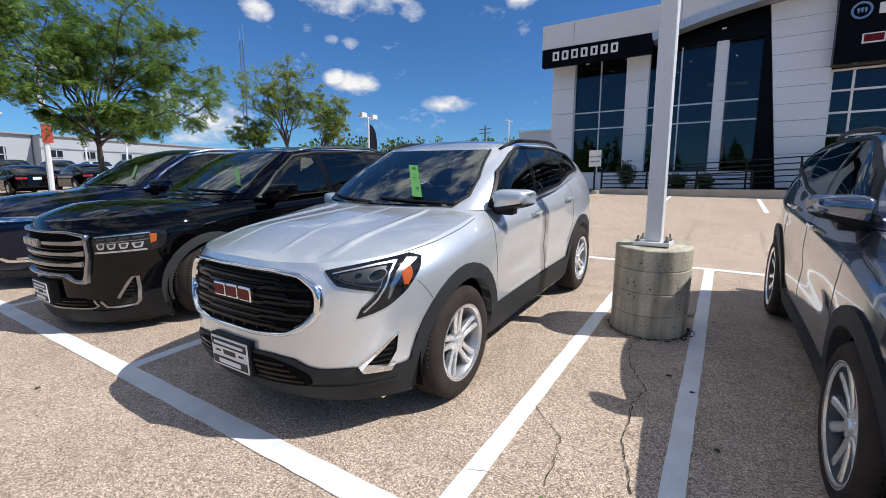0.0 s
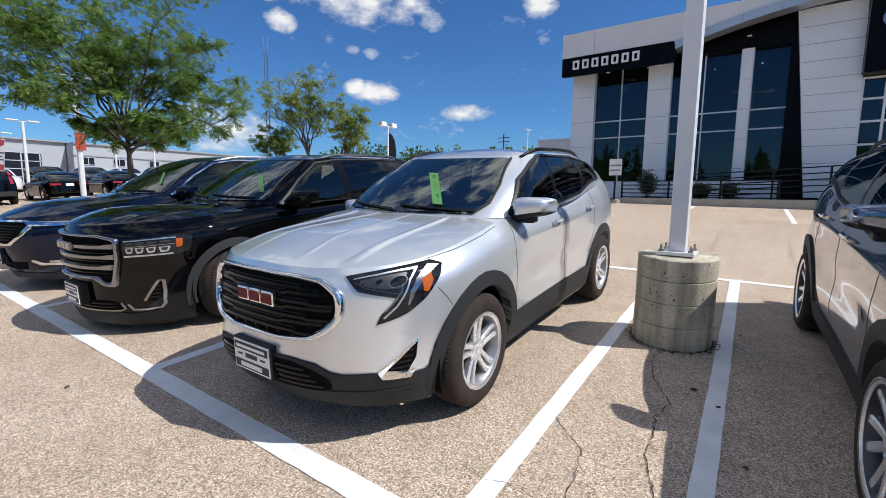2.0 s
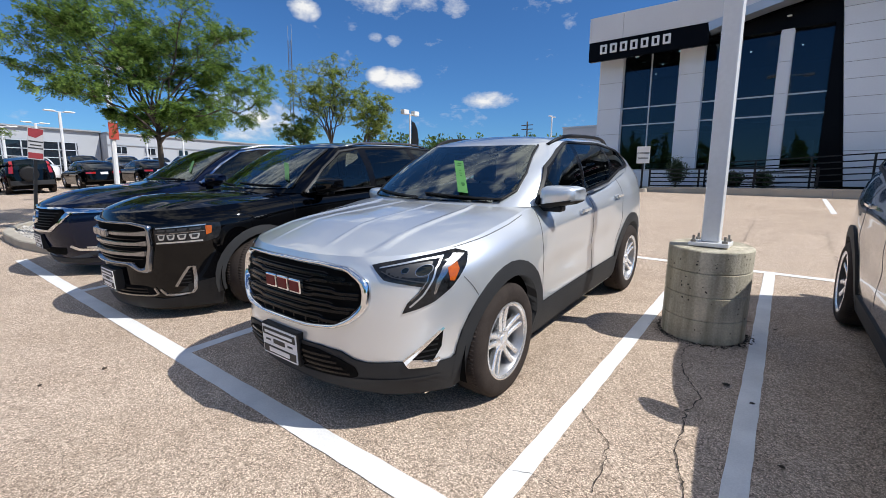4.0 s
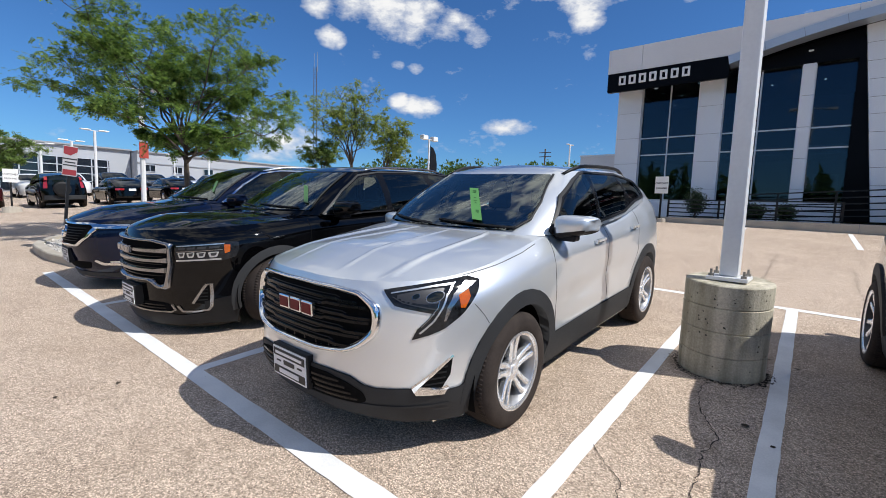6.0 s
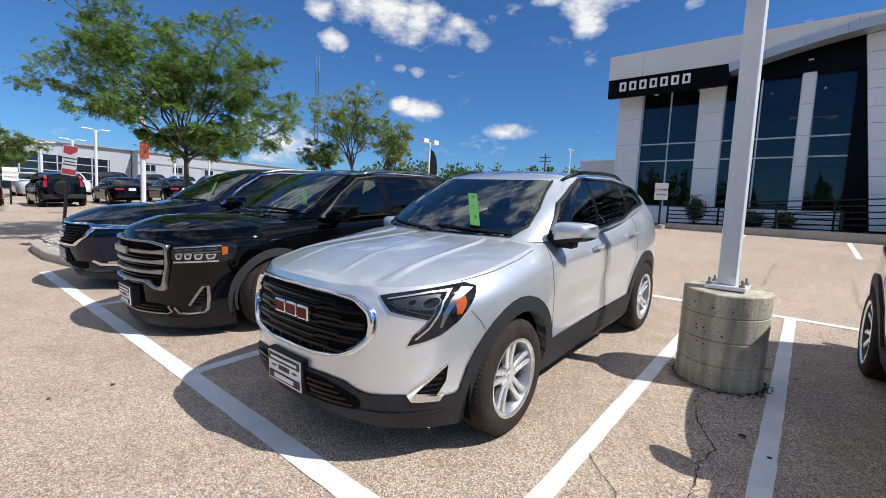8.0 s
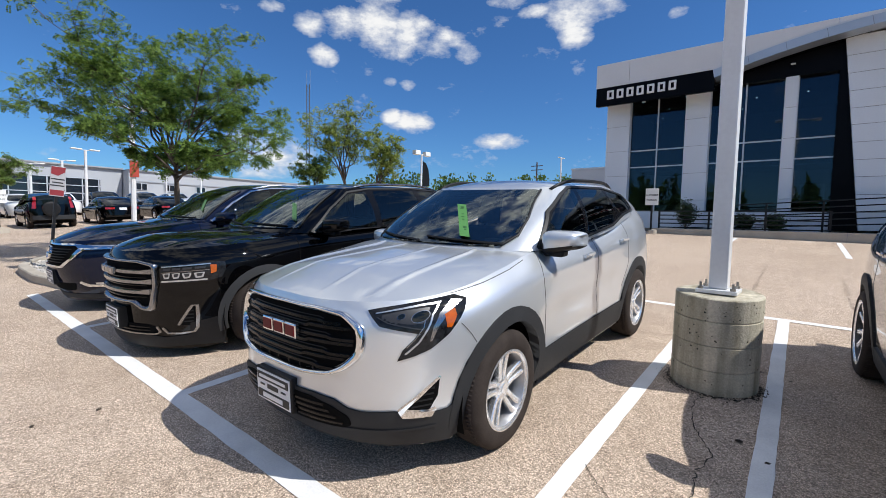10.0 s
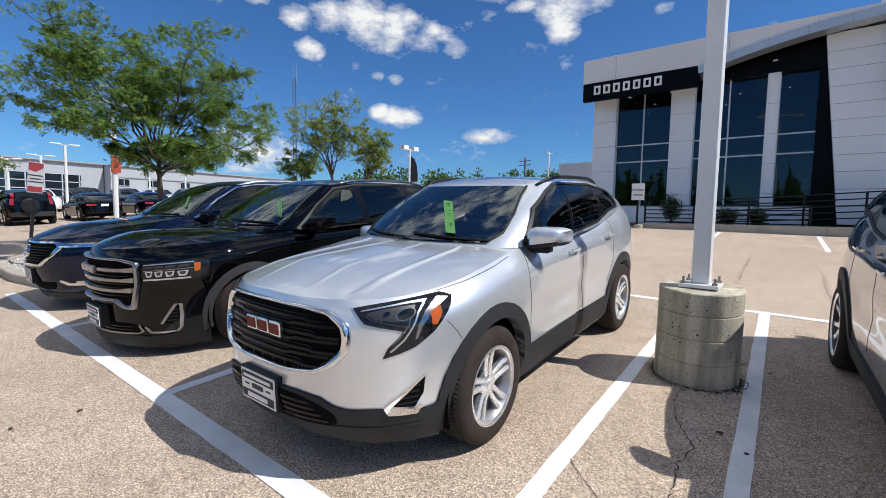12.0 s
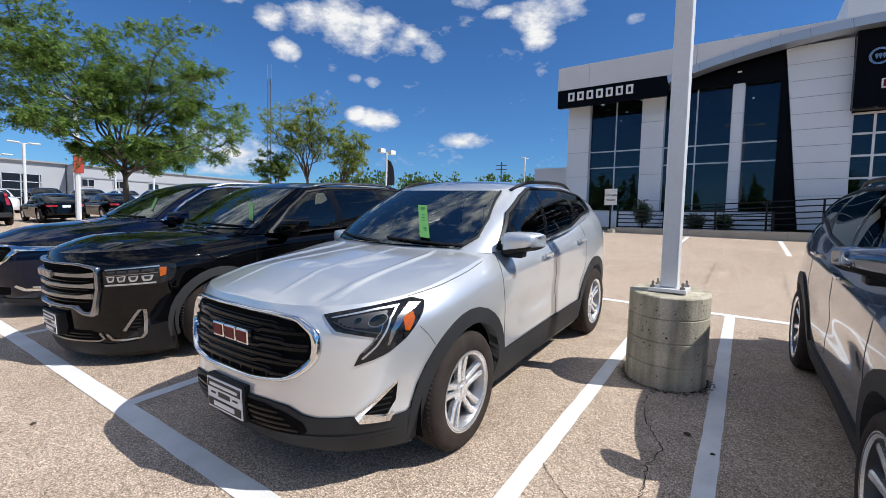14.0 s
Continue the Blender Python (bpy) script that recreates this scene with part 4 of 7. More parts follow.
        for v in bm.verts:
            x, y, z = v.co
            f = lambda t, e: math.copysign(abs(t) ** e, t)
            y2 = f(y, 0.6)
            v.co = Vector((sx * (mx + f(x, 0.5) * c.get("mirror_w", 0.125) + 0.03 * (y2 > 0)), my + min(y2 * 0.10, 0.045) + 0.035 * f(x, 0.55), mz + f(z, 0.5) * (0.072 - 0.018 * f(x, 0.55)) + 0.012 * f(x, 0.55)))
        if sx < 0:
            bmesh.ops.reverse_faces(bm, faces=bm.faces)
        mir = part("mirror", bm, c["mirror_paint"], car, smooth=True)
        low = bm_copy(mir)
        for v in low.verts:
            v.co = Vector((sx * mx, my, mz)) + (v.co - Vector((sx * mx, my, mz))) * 1.025
        bmesh.ops.delete(low, geom=[f for f in low.faces if f.calc_center_median().z > mz - 0.030], context="FACES")
        part("mirror_skirt", low, M["trim"], mir, smooth=True)
        bm = box(min(sx * (mx - 0.22), sx * (mx + 0.02)), max(sx * (mx - 0.22), sx * (mx + 0.02)), my - 0.045, my + 0.055, mz - 0.115, mz - 0.065, 0.015)
        part("mirror_arm", bm, M["trim"], mir)
        # roof rail
        pts = []
        for i in range(13):
            t = i / 12
            y = c["rail"][0] + (c["rail"][1] - c["rail"][0]) * t
            x = curve(c["roof_w"], y) - 0.015
            zz = sh.on(x - 0.02, y, "top")[0].z
            pts.append((sx * x, y, zz + 0.042 * min(1, 5 * min(t, 1 - t)) - 0.01))
        bm = tube(pts, 0.016, 8)
        part("roof_rail", bm, c["rail_mat"], car, smooth=True)
    # windscreen and its wipers
    part("windscreen", sh.patch(screen, "face", 0.015, 0.004, res=0.02), M["clear_glass"], car)
    mid = sum((Vector(p) for p in c["screen"]), Vector((0, 0))) / len(c["screen"])
    frit = rounded([tuple(mid + Vector(((p[0] - mid.x) * 0.955, (p[1] - mid.y) * 0.89))) for p in c["screen"]], 0.04)
    rim = [c["screen"][0]] + list(c["screen"])[:0:-1] if len(c["screen"]) > 4 else [c["screen"][0], c["screen"][3], c["screen"][2], c["screen"][1]]
    for sx in (1, -1):
        edge = [(sx * abs(x), z) for x, z in rim if x <= 0]
        fine = [tuple(Vector(p).lerp(Vector(q), k / 8)) for p, q in zip(edge, edge[1:]) for k in range(8)] + [edge[-1]]
        laid = [sh.on(x, z, "face") for x, z in fine]
        part("windscreen_seal", tube([p + n * 0.010 for p, n in laid], 0.011, 6), M["trim"], car, smooth=True)
    part("windscreen_border", sh.patch(screen, "face", 0.012, 0.03, hole=frit, res=0.014), M["gloss_trim"], car, "black ceramic border of the windscreen")
    for x0, x1 in c["wipers"]:
        pts = []
        for i in range(8):
            x = x0 + (x1 - x0) * i / 7
            z = c["screen_low"] + 0.012 + 0.03 * (i / 7)
            p, n = sh.on(x, z, "face")
            pts.append(p + n * 0.025)
        part("wiper", tube(pts, 0.009, 5), M["trim"], car)
    bm = box(-0.75, 0.75, c["rear"] - 0.10, c["rear"] - 0.02, 0.45, 0.5)
    part("rear_bumper_strip", bm, M["cladding"], car)
    # wheels
    ms = wheel_meshes(c["tyre"], 0.225, c["rim"], 5, c["alloy"], c["wheel_style"])
    for yw in (c.get("axle", 0.0), c["base"]):
        for sx in (1, -1):
            wh = new("wheel", ms["tyre"])
            wh.parent = car
            wh.matrix_basis = pose(sx * c["track"], yw, c["hub"], 0, 0, (0 if sx > 0 else 180) + (c.get("steer", 0) if yw < 1 else 0)) @ Matrix.Rotation(c["spin"] + yw, 4, "X")
            for nm in ("rim", "spokes", "hub", "brake_disc"):
                o = new(nm, ms[nm])
                o.parent = wh
    c["face"](c, car, sh)
    return car


def both_halves(half, r):
    """A closed, symmetrical outline from its right half, top to bottom."""
    return rounded([p for p in half] + [(-x, z) for x, z in half[::-1] if x > 0], r)


def mirrored(poly):
    return [(-x, z) for x, z in poly][::-1]


def sale_tag(c, car_pose, x, z, w=0.10, h=0.27, shear=0.13, paper="dim_tag"):
    """The green cardboard price tag of a windscreen, laid outside it with the glass's dimming put into the green, and
    its handwriting as bars.
    """
    sh = c["shell"] if "shell" in c else Shell(c)
    tag = thing("price_tag", "bright green paper price tag on the windscreen" if paper == "green_tag" else "green paper price tag on a dark windscreen, coloured dim as if behind glass", "price tag", car_pose, group="price tags")
    top, low = sh.on(x - shear, z + h / 2, "face"), sh.on(x + shear, z - h / 2, "face")
    n = (top[1] + low[1]).normalized()
    a, b = top[0] + n * 0.034, low[0] + n * 0.034
    r = Vector((w / 2, 0, 0))
    r -= n * r.dot(n)

    def strip(u0, u1, v0, v1, lift):
        """A piece of the sheet: u across from -1 to 1, v down from 0 to 1."""
        bm = bmesh.new()
        q = [a.lerp(b, v) + r * u + n * lift for u, v in ((u0, v0), (u1, v0), (u1, v1), (u0, v1))]
        lo = [bm.verts.new(p - n * 0.001) for p in q]
        hi = [bm.verts.new(p) for p in q]
        bm.faces.new(hi), bm.faces.new(lo[::-1])
        for i in range(4):
            bm.faces.new((lo[i], lo[(i + 1) % 4], hi[(i + 1) % 4], hi[i]))
        bmesh.ops.recalc_face_normals(bm, faces=bm.faces)
        return bm
    part("sheet", strip(-1, 1, 0, 1, 0), M[paper], tag)
    for v, u0, u1, t in ((0.10, -0.3, 0.5, 0.022), (0.16, -0.4, 0.4, 0.010), (0.33, -0.2, 0.3, 0.008), (0.42, -0.3, 0.35, 0.008), (0.50, -0.1, 0.3, 0.008), (0.74, -0.1, 0.6, 0.028), (0.80, 0.1, 0.5, 0.012)):
        part("writing", strip(u0, u1, v - t, v + t, 0.0015), M["ink_green"], tag)
    return tag


def dealer_plate(sh, car, x, z, w=0.335, h=0.175, y_out=0.03):
    """A dealer's plate in a dark holder: its print as plain bars."""
    p, n = sh.on(x, z, "face")
    y = p.y - y_out
    holder = part("plate_holder", box(x - w / 2 - 0.012, x + w / 2 + 0.012, y, y + 0.10, z - h / 2 - 0.012, z + h / 2 + 0.012, 0.006), M["trim"], car)
    pl = part("number_plate", box(x - w / 2, x + w / 2, y - 0.006, y - 0.001, z - h / 2, z + h / 2), M["plate"], car, "dealer plate in a black holder")
    for a, b, zz, hh in ((-0.158, 0.158, 0.054, 0.044), (-0.055, 0.055, 0.004, 0.026), (-0.13, -0.085, 0.004, 0.010), (0.085, 0.13, 0.004, 0.010), (-0.158, 0.158, -0.053, 0.046)):
        part("print", box(x + a, x + b, y - 0.009, y - 0.0062, z + zz - hh / 2, z + zz + hh / 2), M["ink"], pl)
    for a, b, zz, hh in ((-0.135, 0.135, 0.054, 0.016), (-0.10, 0.10, -0.053, 0.026)):
        part("print", box(x + a, x + b, y - 0.012, y - 0.0092, z + zz - hh / 2, z + zz + hh / 2), M["plate"], pl)


def badge_blocks(sh, car, x, z, w, h, frame_mat, fill):
    """A maker's badge as three plain blocks."""
    k = w / 3
    for i in range(3):
        x0 = x - w / 2 + i * k
        p, n = sh.on(x, z, "face")
        y = p.y - 0.045
        b = part("badge", box(x0 + 0.006, x0 + k - 0.006, y, y + 0.03, z - h / 2, z + h / 2, 0.006), frame_mat, car)
        part("badge_fill", box(x0 + 0.015, x0 + k - 0.015, y - 0.004, y + 0.004, z - h / 2 + 0.011, z + h / 2 - 0.011, 0.003), fill, b)


def ring_grille_face(c, car, sh):
    """Wide chrome-ringed grille, hooked headlamps, fog surrounds and a grey chin."""
    half_o = [(0.0, 0.972), (0.31, 0.969), (0.468, 0.952), (0.572, 0.886), (0.586, 0.820), (0.578, 0.735), (0.505, 0.662), (0.410, 0.622), (0.22, 0.606)]
    half_i = [(0.0, 0.946), (0.30, 0.942), (0.446, 0.924), (0.524, 0.868), (0.538, 0.81), (0.534, 0.755), (0.478, 0.694), (0.40, 0.652), (0.22, 0.637)]
    ring_o, ring_i = both_halves(half_o, 0.025), both_halves(half_i, 0.02)
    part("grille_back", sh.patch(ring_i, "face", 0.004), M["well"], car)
    part("grille_ring", sh.moulding(ring_o, ring_i, "face", 0.012, 0.024), M["chrome"], car)
    for i in range(7):
        z = 0.668 + 0.038 * i
        hw = curve([(0.65, 0.40), (0.70, 0.48), (0.78, 0.525), (0.85, 0.515), (0.90, 0.45)], z)
        k = hw * (0.50 if i % 2 else 0.78)
        up = 0.010 if i % 2 else -0.008
        bent = [(-hw, z + up), (-k, z + up), (-k + 0.03, z), (k - 0.03, z), (k, z + up), (hw, z + up)]
        part("grille_bar", sh.patch(band(bent, 0.015), "face", 0.018, 0.014, res=0.03), M["gloss_trim"], car)
        part("grille_line", sh.patch(band([(x * 0.96, zz + 0.019) for x, zz in bent[1:5]], 0.004), "face", 0.012, 0.006, res=0.05), M["trim"], car)
    for x in (-0.3, -0.2, -0.1, 0, 0.1, 0.2, 0.3):
        part("grille_rib", sh.patch([(x - 0.004, 0.640), (x + 0.004, 0.640), (x + 0.004, 0.662), (x - 0.004, 0.662)], "face", 0.012, 0.006, res=0.06), M["gloss_trim"], car)
    badge_blocks(sh, car, 0.03, 0.825, 0.34, 0.080, M["chrome"], M["red_badge"])
    for mode, flip in (("left", False), ("right", True)):
        mm = mirrored if flip else (lambda p: p)
        lamp = [(0.562, 0.962), (0.608, 0.972), (0.725, 0.990), (0.801, 1.004), (0.812, 0.97), (0.816, 0.90), (0.814, 0.80), (0.800, 0.752), (0.765, 0.732), (0.710, 0.712), (0.727, 0.765), (0.780, 0.840), (0.717, 0.862), (0.631, 0.887), (0.590, 0.930)]
        h = part("headlamp", sh.patch(mm(lamp), "face", 0.008, 0.02, res=0.014), M["lens"], car)
        rim = [(0.790, 1.002), (0.801, 1.004), (0.843, 0.982), (0.866, 0.935), (0.868, 0.88), (0.853, 0.825), (0.812, 0.762), (0.79, 0.747), (0.800, 0.80), (0.802, 0.84), (0.803, 0.88), (0.802, 0.92), (0.798, 0.96)]
        part("lamp_side", sh.patch([(sh.on(x, z, "face")[0].y, z) for x, z in rim], mode, 0.009, 0.02, res=0.02), M["lens"], h)
        bezel = [(0.808, 0.985), (0.840, 0.976), (0.832, 0.930), (0.824, 0.870), (0.812, 0.800), (0.806, 0.800), (0.810, 0.870), (0.811, 0.930)]
        part("lamp_bezel", sh.patch([(sh.on(x, z, "face")[0].y, z) for x, z in bezel], mode, 0.012, 0.004, res=0.01), M["satin"], h)
        part("lamp_strip", sh.patch(mm(band([(0.60, 0.947), (0.67, 0.960), (0.737, 0.972), (0.790, 0.976)], (0.005, 0.009))), "face", 0.013, 0.005, res=0.02), M["lamp_silver"], h)
        blade = [(sh.on(x, z, "face")[0].y, z) for x, z in ((0.788, 0.972), (0.795, 0.925), (0.797, 0.868), (0.776, 0.802), (0.735, 0.745))]
        part("lamp_strip", sh.patch(band(blade, 0.007), mode, 0.014, 0.006, res=0.008), M["lamp_silver"], h)
        part("lamp_strip", sh.patch(mm(band([(0.781, 0.925), (0.784, 0.872), (0.762, 0.815), (0.738, 0.778)], (0.003, 0.003))), "face", 0.013, 0.004, res=0.01), M["satin"], h)
        part("lamp_strip", sh.patch(mm(band([(0.612, 0.930), (0.66, 0.902), (0.73, 0.880), (0.785, 0.862)], (0.004, 0.006))), "face", 0.012, 0.004, res=0.02), M["dark_alloy"], h)
        part("lamp_bowl", sh.patch(mm(rounded([(0.625, 0.938), (0.70, 0.955), (0.775, 0.962), (0.782, 0.890), (0.735, 0.892), (0.66, 0.910)], 0.01)), "face", 0.0105, 0.003, res=0.02), M["dark_alloy"], h)
        for px, pz, pr in ((0.700, 0.928, 0.013), (0.762, 0.922, 0.027)):
            part("projector", sh.patch(mm(arc(px, pz, pr, 0, 345)), "face", 0.012, 0.004, res=0.02), M["satin"], h)
            part("projector_lens", sh.patch(mm(arc(px, pz, pr * 0.88, 0, 345)), "face", 0.016, 0.004, res=0.02), M["car_glass"], h)
        for k in range(4):
            x = 0.628 + 0.018 * k
            part("reflector", sh.patch(mm([(x, 0.936 - 0.006 * k), (x + 0.012, 0.938 - 0.006 * k), (x + 0.014, 0.920 - 0.008 * k), (x + 0.004, 0.918 - 0.008 * k)]), "face", 0.011, 0.003, res=0.02), M["dark_alloy"], h)
        part("marker_lamp", sh.patch([(-0.458, 0.922), (-0.392, 0.944), (-0.396, 0.910), (-0.440, 0.856), (-0.462, 0.860)], mode, 0.014, 0.006, res=0.02), M["amber"], h)
        fog = [(0.834, 0.606), (0.774, 0.522), (0.708, 0.450), (0.718, 0.410), (0.798, 0.395), (0.814, 0.435), (0.797, 0.428), (0.728, 0.448), (0.779, 0.516)]
        f = part("fog_surround", sh.patch(mm(fog), "face", 0.020, 0.02, res=0.014), M["chrome"], car)
        part("fog_vent", sh.patch(mm(rounded([(0.833, 0.598), (0.780, 0.514), (0.730, 0.452), (0.799, 0.430), (0.824, 0.50)], 0.006)), "face", 0.006, 0.006, res=0.02), M["well"], f)
        for k in range(4):
            z = 0.455 + 0.03 * k
            part("fog_slat", sh.patch(mm([(0.750 + 0.016 * k, z), (0.806 + 0.004 * k, z), (0.807 + 0.004 * k, z + 0.009), (0.753 + 0.016 * k, z + 0.009)]), "face", 0.010, 0.004, res=0.04), M["trim"], f)
        chin_m = "left" if not flip else "right"
        part("bumper_cladding", sh.patch([(-0.60, 0.224), (-0.40, 0.200), (-0.33, 0.235), (-0.30, 0.50), (-0.36, 0.47), (-0.45, 0.41), (-0.60, 0.405)], chin_m, 0.012, 0.02, res=0.05), c["clad"], car)
    chin = both_halves([(0.0, 0.520), (0.306, 0.518), (0.438, 0.503), (0.506, 0.464), (0.566, 0.449), (0.696, 0.446), (0.803, 0.410), (0.858, 0.402), (0.850, 0.225), (0.78, 0.217), (0.62, 0.230), (0.46, 0.256), (0.0, 0.265)], 0.01)
    part("bumper_cladding", sh.patch(chin, "face", 0.012, 0.02, res=0.04), c["clad"], car)
    part("bumper_lip", sh.patch(band([(-0.80, 0.330), (-0.52, 0.345), (0.0, 0.335), (0.52, 0.345), (0.80, 0.330)], 0.016), "face", 0.018, 0.006, res=0.05), c["clad"], car)
    vent = both_halves([(0.0, 0.500), (0.30, 0.498), (0.42, 0.470), (0.505, 0.425), (0.515, 0.370), (0.47, 0.352), (0.0, 0.350)], 0.02)
    lg = part("lower_grille", sh.patch(vent, "face", 0.016, 0.006), M["well"], car)
    for i in range(4):
        part("lower_bar", sh.patch([(-0.47 + 0.03 * i, 0.372 + 0.03 * i), (0.47 - 0.03 * i, 0.372 + 0.03 * i), (0.47 - 0.03 * i, 0.384 + 0.03 * i), (-0.47 + 0.03 * i, 0.384 + 0.03 * i)], "face", 0.022, 0.006, res=0.06), M["gloss_trim"], lg)
    dealer_plate(sh, car, -0.008, 0.460)


def suv_spec(x, y, turn, paint_name, label, **more):
    c = dict(
        label=label, seen_into=True, pose=lot(x, y, 0, turn), paint=M[paint_name], mirror_paint=M[paint_name], clad=M["cladding"], window_trim=M["trim"], handle=M[paint_name], rail_mat=M["trim"],
        front=-0.93, dfront=0.98, nfront=2.75, rear=3.685, base=2.725, hub=0.364, tyre=0.364, rim=0.238, track=0.832, axle=0.02, arch=0.43, arch_y=0.07, flare=0.072, sill=0.46, spin=0.35, wheel_style="five", alloy=M["alloy"],
        bottom=[(-0.95, 0.245), (-0.6, 0.205), (-0.4, 0.190), (0.3, 0.225), (2.6, 0.24), (3.3, 0.30), (3.7, 0.40)],
        shoulder=[(-0.95, 1.0), (-0.6, 1.005), (-0.3, 1.03), (0.2, 1.09), (0.5, 1.13), (1.5, 1.17), (2.1, 1.22), (2.6, 1.31), (3.1, 1.34), (3.7, 1.32)],
        width=[(-0.95, 0.90), (0.0, 0.925), (1.3, 0.915), (2.7, 0.92), (3.3, 0.88), (3.7, 0.82)],
        tuck=[(0.2, 0.93), (0.35, 0.965), (0.5, 0.985), (0.75, 1.0), (0.95, 0.985), (1.1, 0.955), (1.35, 0.90)],
        nose=[(0.2, 0.10), (0.32, 0.03), (0.45, -0.005), (0.6, 0.005), (0.8, 0.03), (0.95, 0.06), (1.02, 0.085)],
        cowl=0.62, crown=0.112, cowl_rise=0.045,
        crease=lambda px, py: 0.0065 * math.exp(-(((abs(px) - 0.25 + 0.08 * (py + 0.9)) / 0.011)) ** 2) + 0.010 * math.exp(-((abs(px) - 0.545 + 0.07 * (py + 0.9)) / 0.018) ** 2),
        screen_y=0.27, screen_d=0.62, roof_y=1.13, roof_rear=3.30,
        belt_w=[(0.2, 0.84), (1.0, 0.86), (2.5, 0.855), (2.72, 0.84), (2.95, 0.775), (3.2, 0.73), (3.7, 0.68)], roof_w=[(1.1, 0.60), (1.6, 0.645), (2.5, 0.645), (2.8, 0.60), (3.3, 0.48)],
        roof_z=[(1.1, 1.585), (1.6, 1.615), (2.4, 1.605), (3.3, 1.52)],
        glass=[("door_glass", [(0.69, 1.178), (0.977, 1.385), (1.26, 1.512), (1.42, 1.568), (1.50, 1.570), (1.39, 1.195)]),
               ("rear_door_glass", [(1.58, 1.570), (2.16, 1.560), (2.20, 1.40), (2.10, 1.262), (1.46, 1.205)]),
               ("quarter_glass", [(2.23, 1.553), (2.64, 1.490), (2.71, 1.388), (2.34, 1.345), (2.26, 1.40)])],
        belt_line=[(0.645, 1.158), (1.4, 1.182), (2.08, 1.238), (2.416, 1.325), (2.756, 1.365)],
        roof_line=[(0.645, 1.158), (0.957, 1.397), (1.25, 1.527), (1.42, 1.582), (1.5, 1.590), (2.2, 1.580), (2.67, 1.508), (2.756, 1.365)],
        seams=[("door_seam", [(0.57, 0.47), (0.545, 0.77), (0.53, 1.0), (0.58, 1.09), (0.60, 1.12)]), ("door_seam", [(1.61, 0.48), (1.575, 0.8), (1.60, 1.0), (1.63, 1.17)]), ("door_seam", [(2.22, 0.62), (2.40, 0.85), (2.47, 1.1), (2.45, 1.26)]),
               ("bonnet_seam", [(-0.36, 1.012), (-0.1, 1.035), (0.2, 1.070), (0.40, 1.105)]), ("bumper_seam", [(-0.372, 0.865), (-0.315, 0.80), (-0.275, 0.74)])],
        handles=[(1.36, 1.03), (2.28, 1.075)], mirror=(0.95, 0.74, 1.195), rail=(1.25, 2.75),
        screen=[(-0.605, 1.176), (0.605, 1.176), (0.664, 1.240), (0.642, 1.36), (0.578, 1.49), (0.55, 1.565), (-0.55, 1.565), (-0.578, 1.49), (-0.642, 1.36), (-0.664, 1.240)], screen_low=1.165, wipers=[(0.62, 0.02), (-0.02, -0.60)],
        face=ring_grille_face)
    c.update(more)
    return c


SILVER = suv_spec(0, 0, 0, "silver", "silver compact SUV with chrome-ringed black grille, parked between white lines", mirror=(0.95, 0.74, 1.212), other_mirror=(0.93, 0.80, 1.135))
build_suv(SILVER)
sale_tag(SILVER, SILVER["pose"], 0.195, 1.32, 0.088, 0.22, 0.150, "green_tag")
SLATE = suv_spec(3.71, 0.10, 1.5, "slate", "slate-blue compact SUV parked beside the concrete lamp footing", wheel_style="split", sill=0.37, rim=0.262, spin=0.9, mirror=(0.90, 0.74, 1.225), mirror_w=0.115, alloy=M["alloy"], handle=M["chrome"])
build_suv(SLATE)



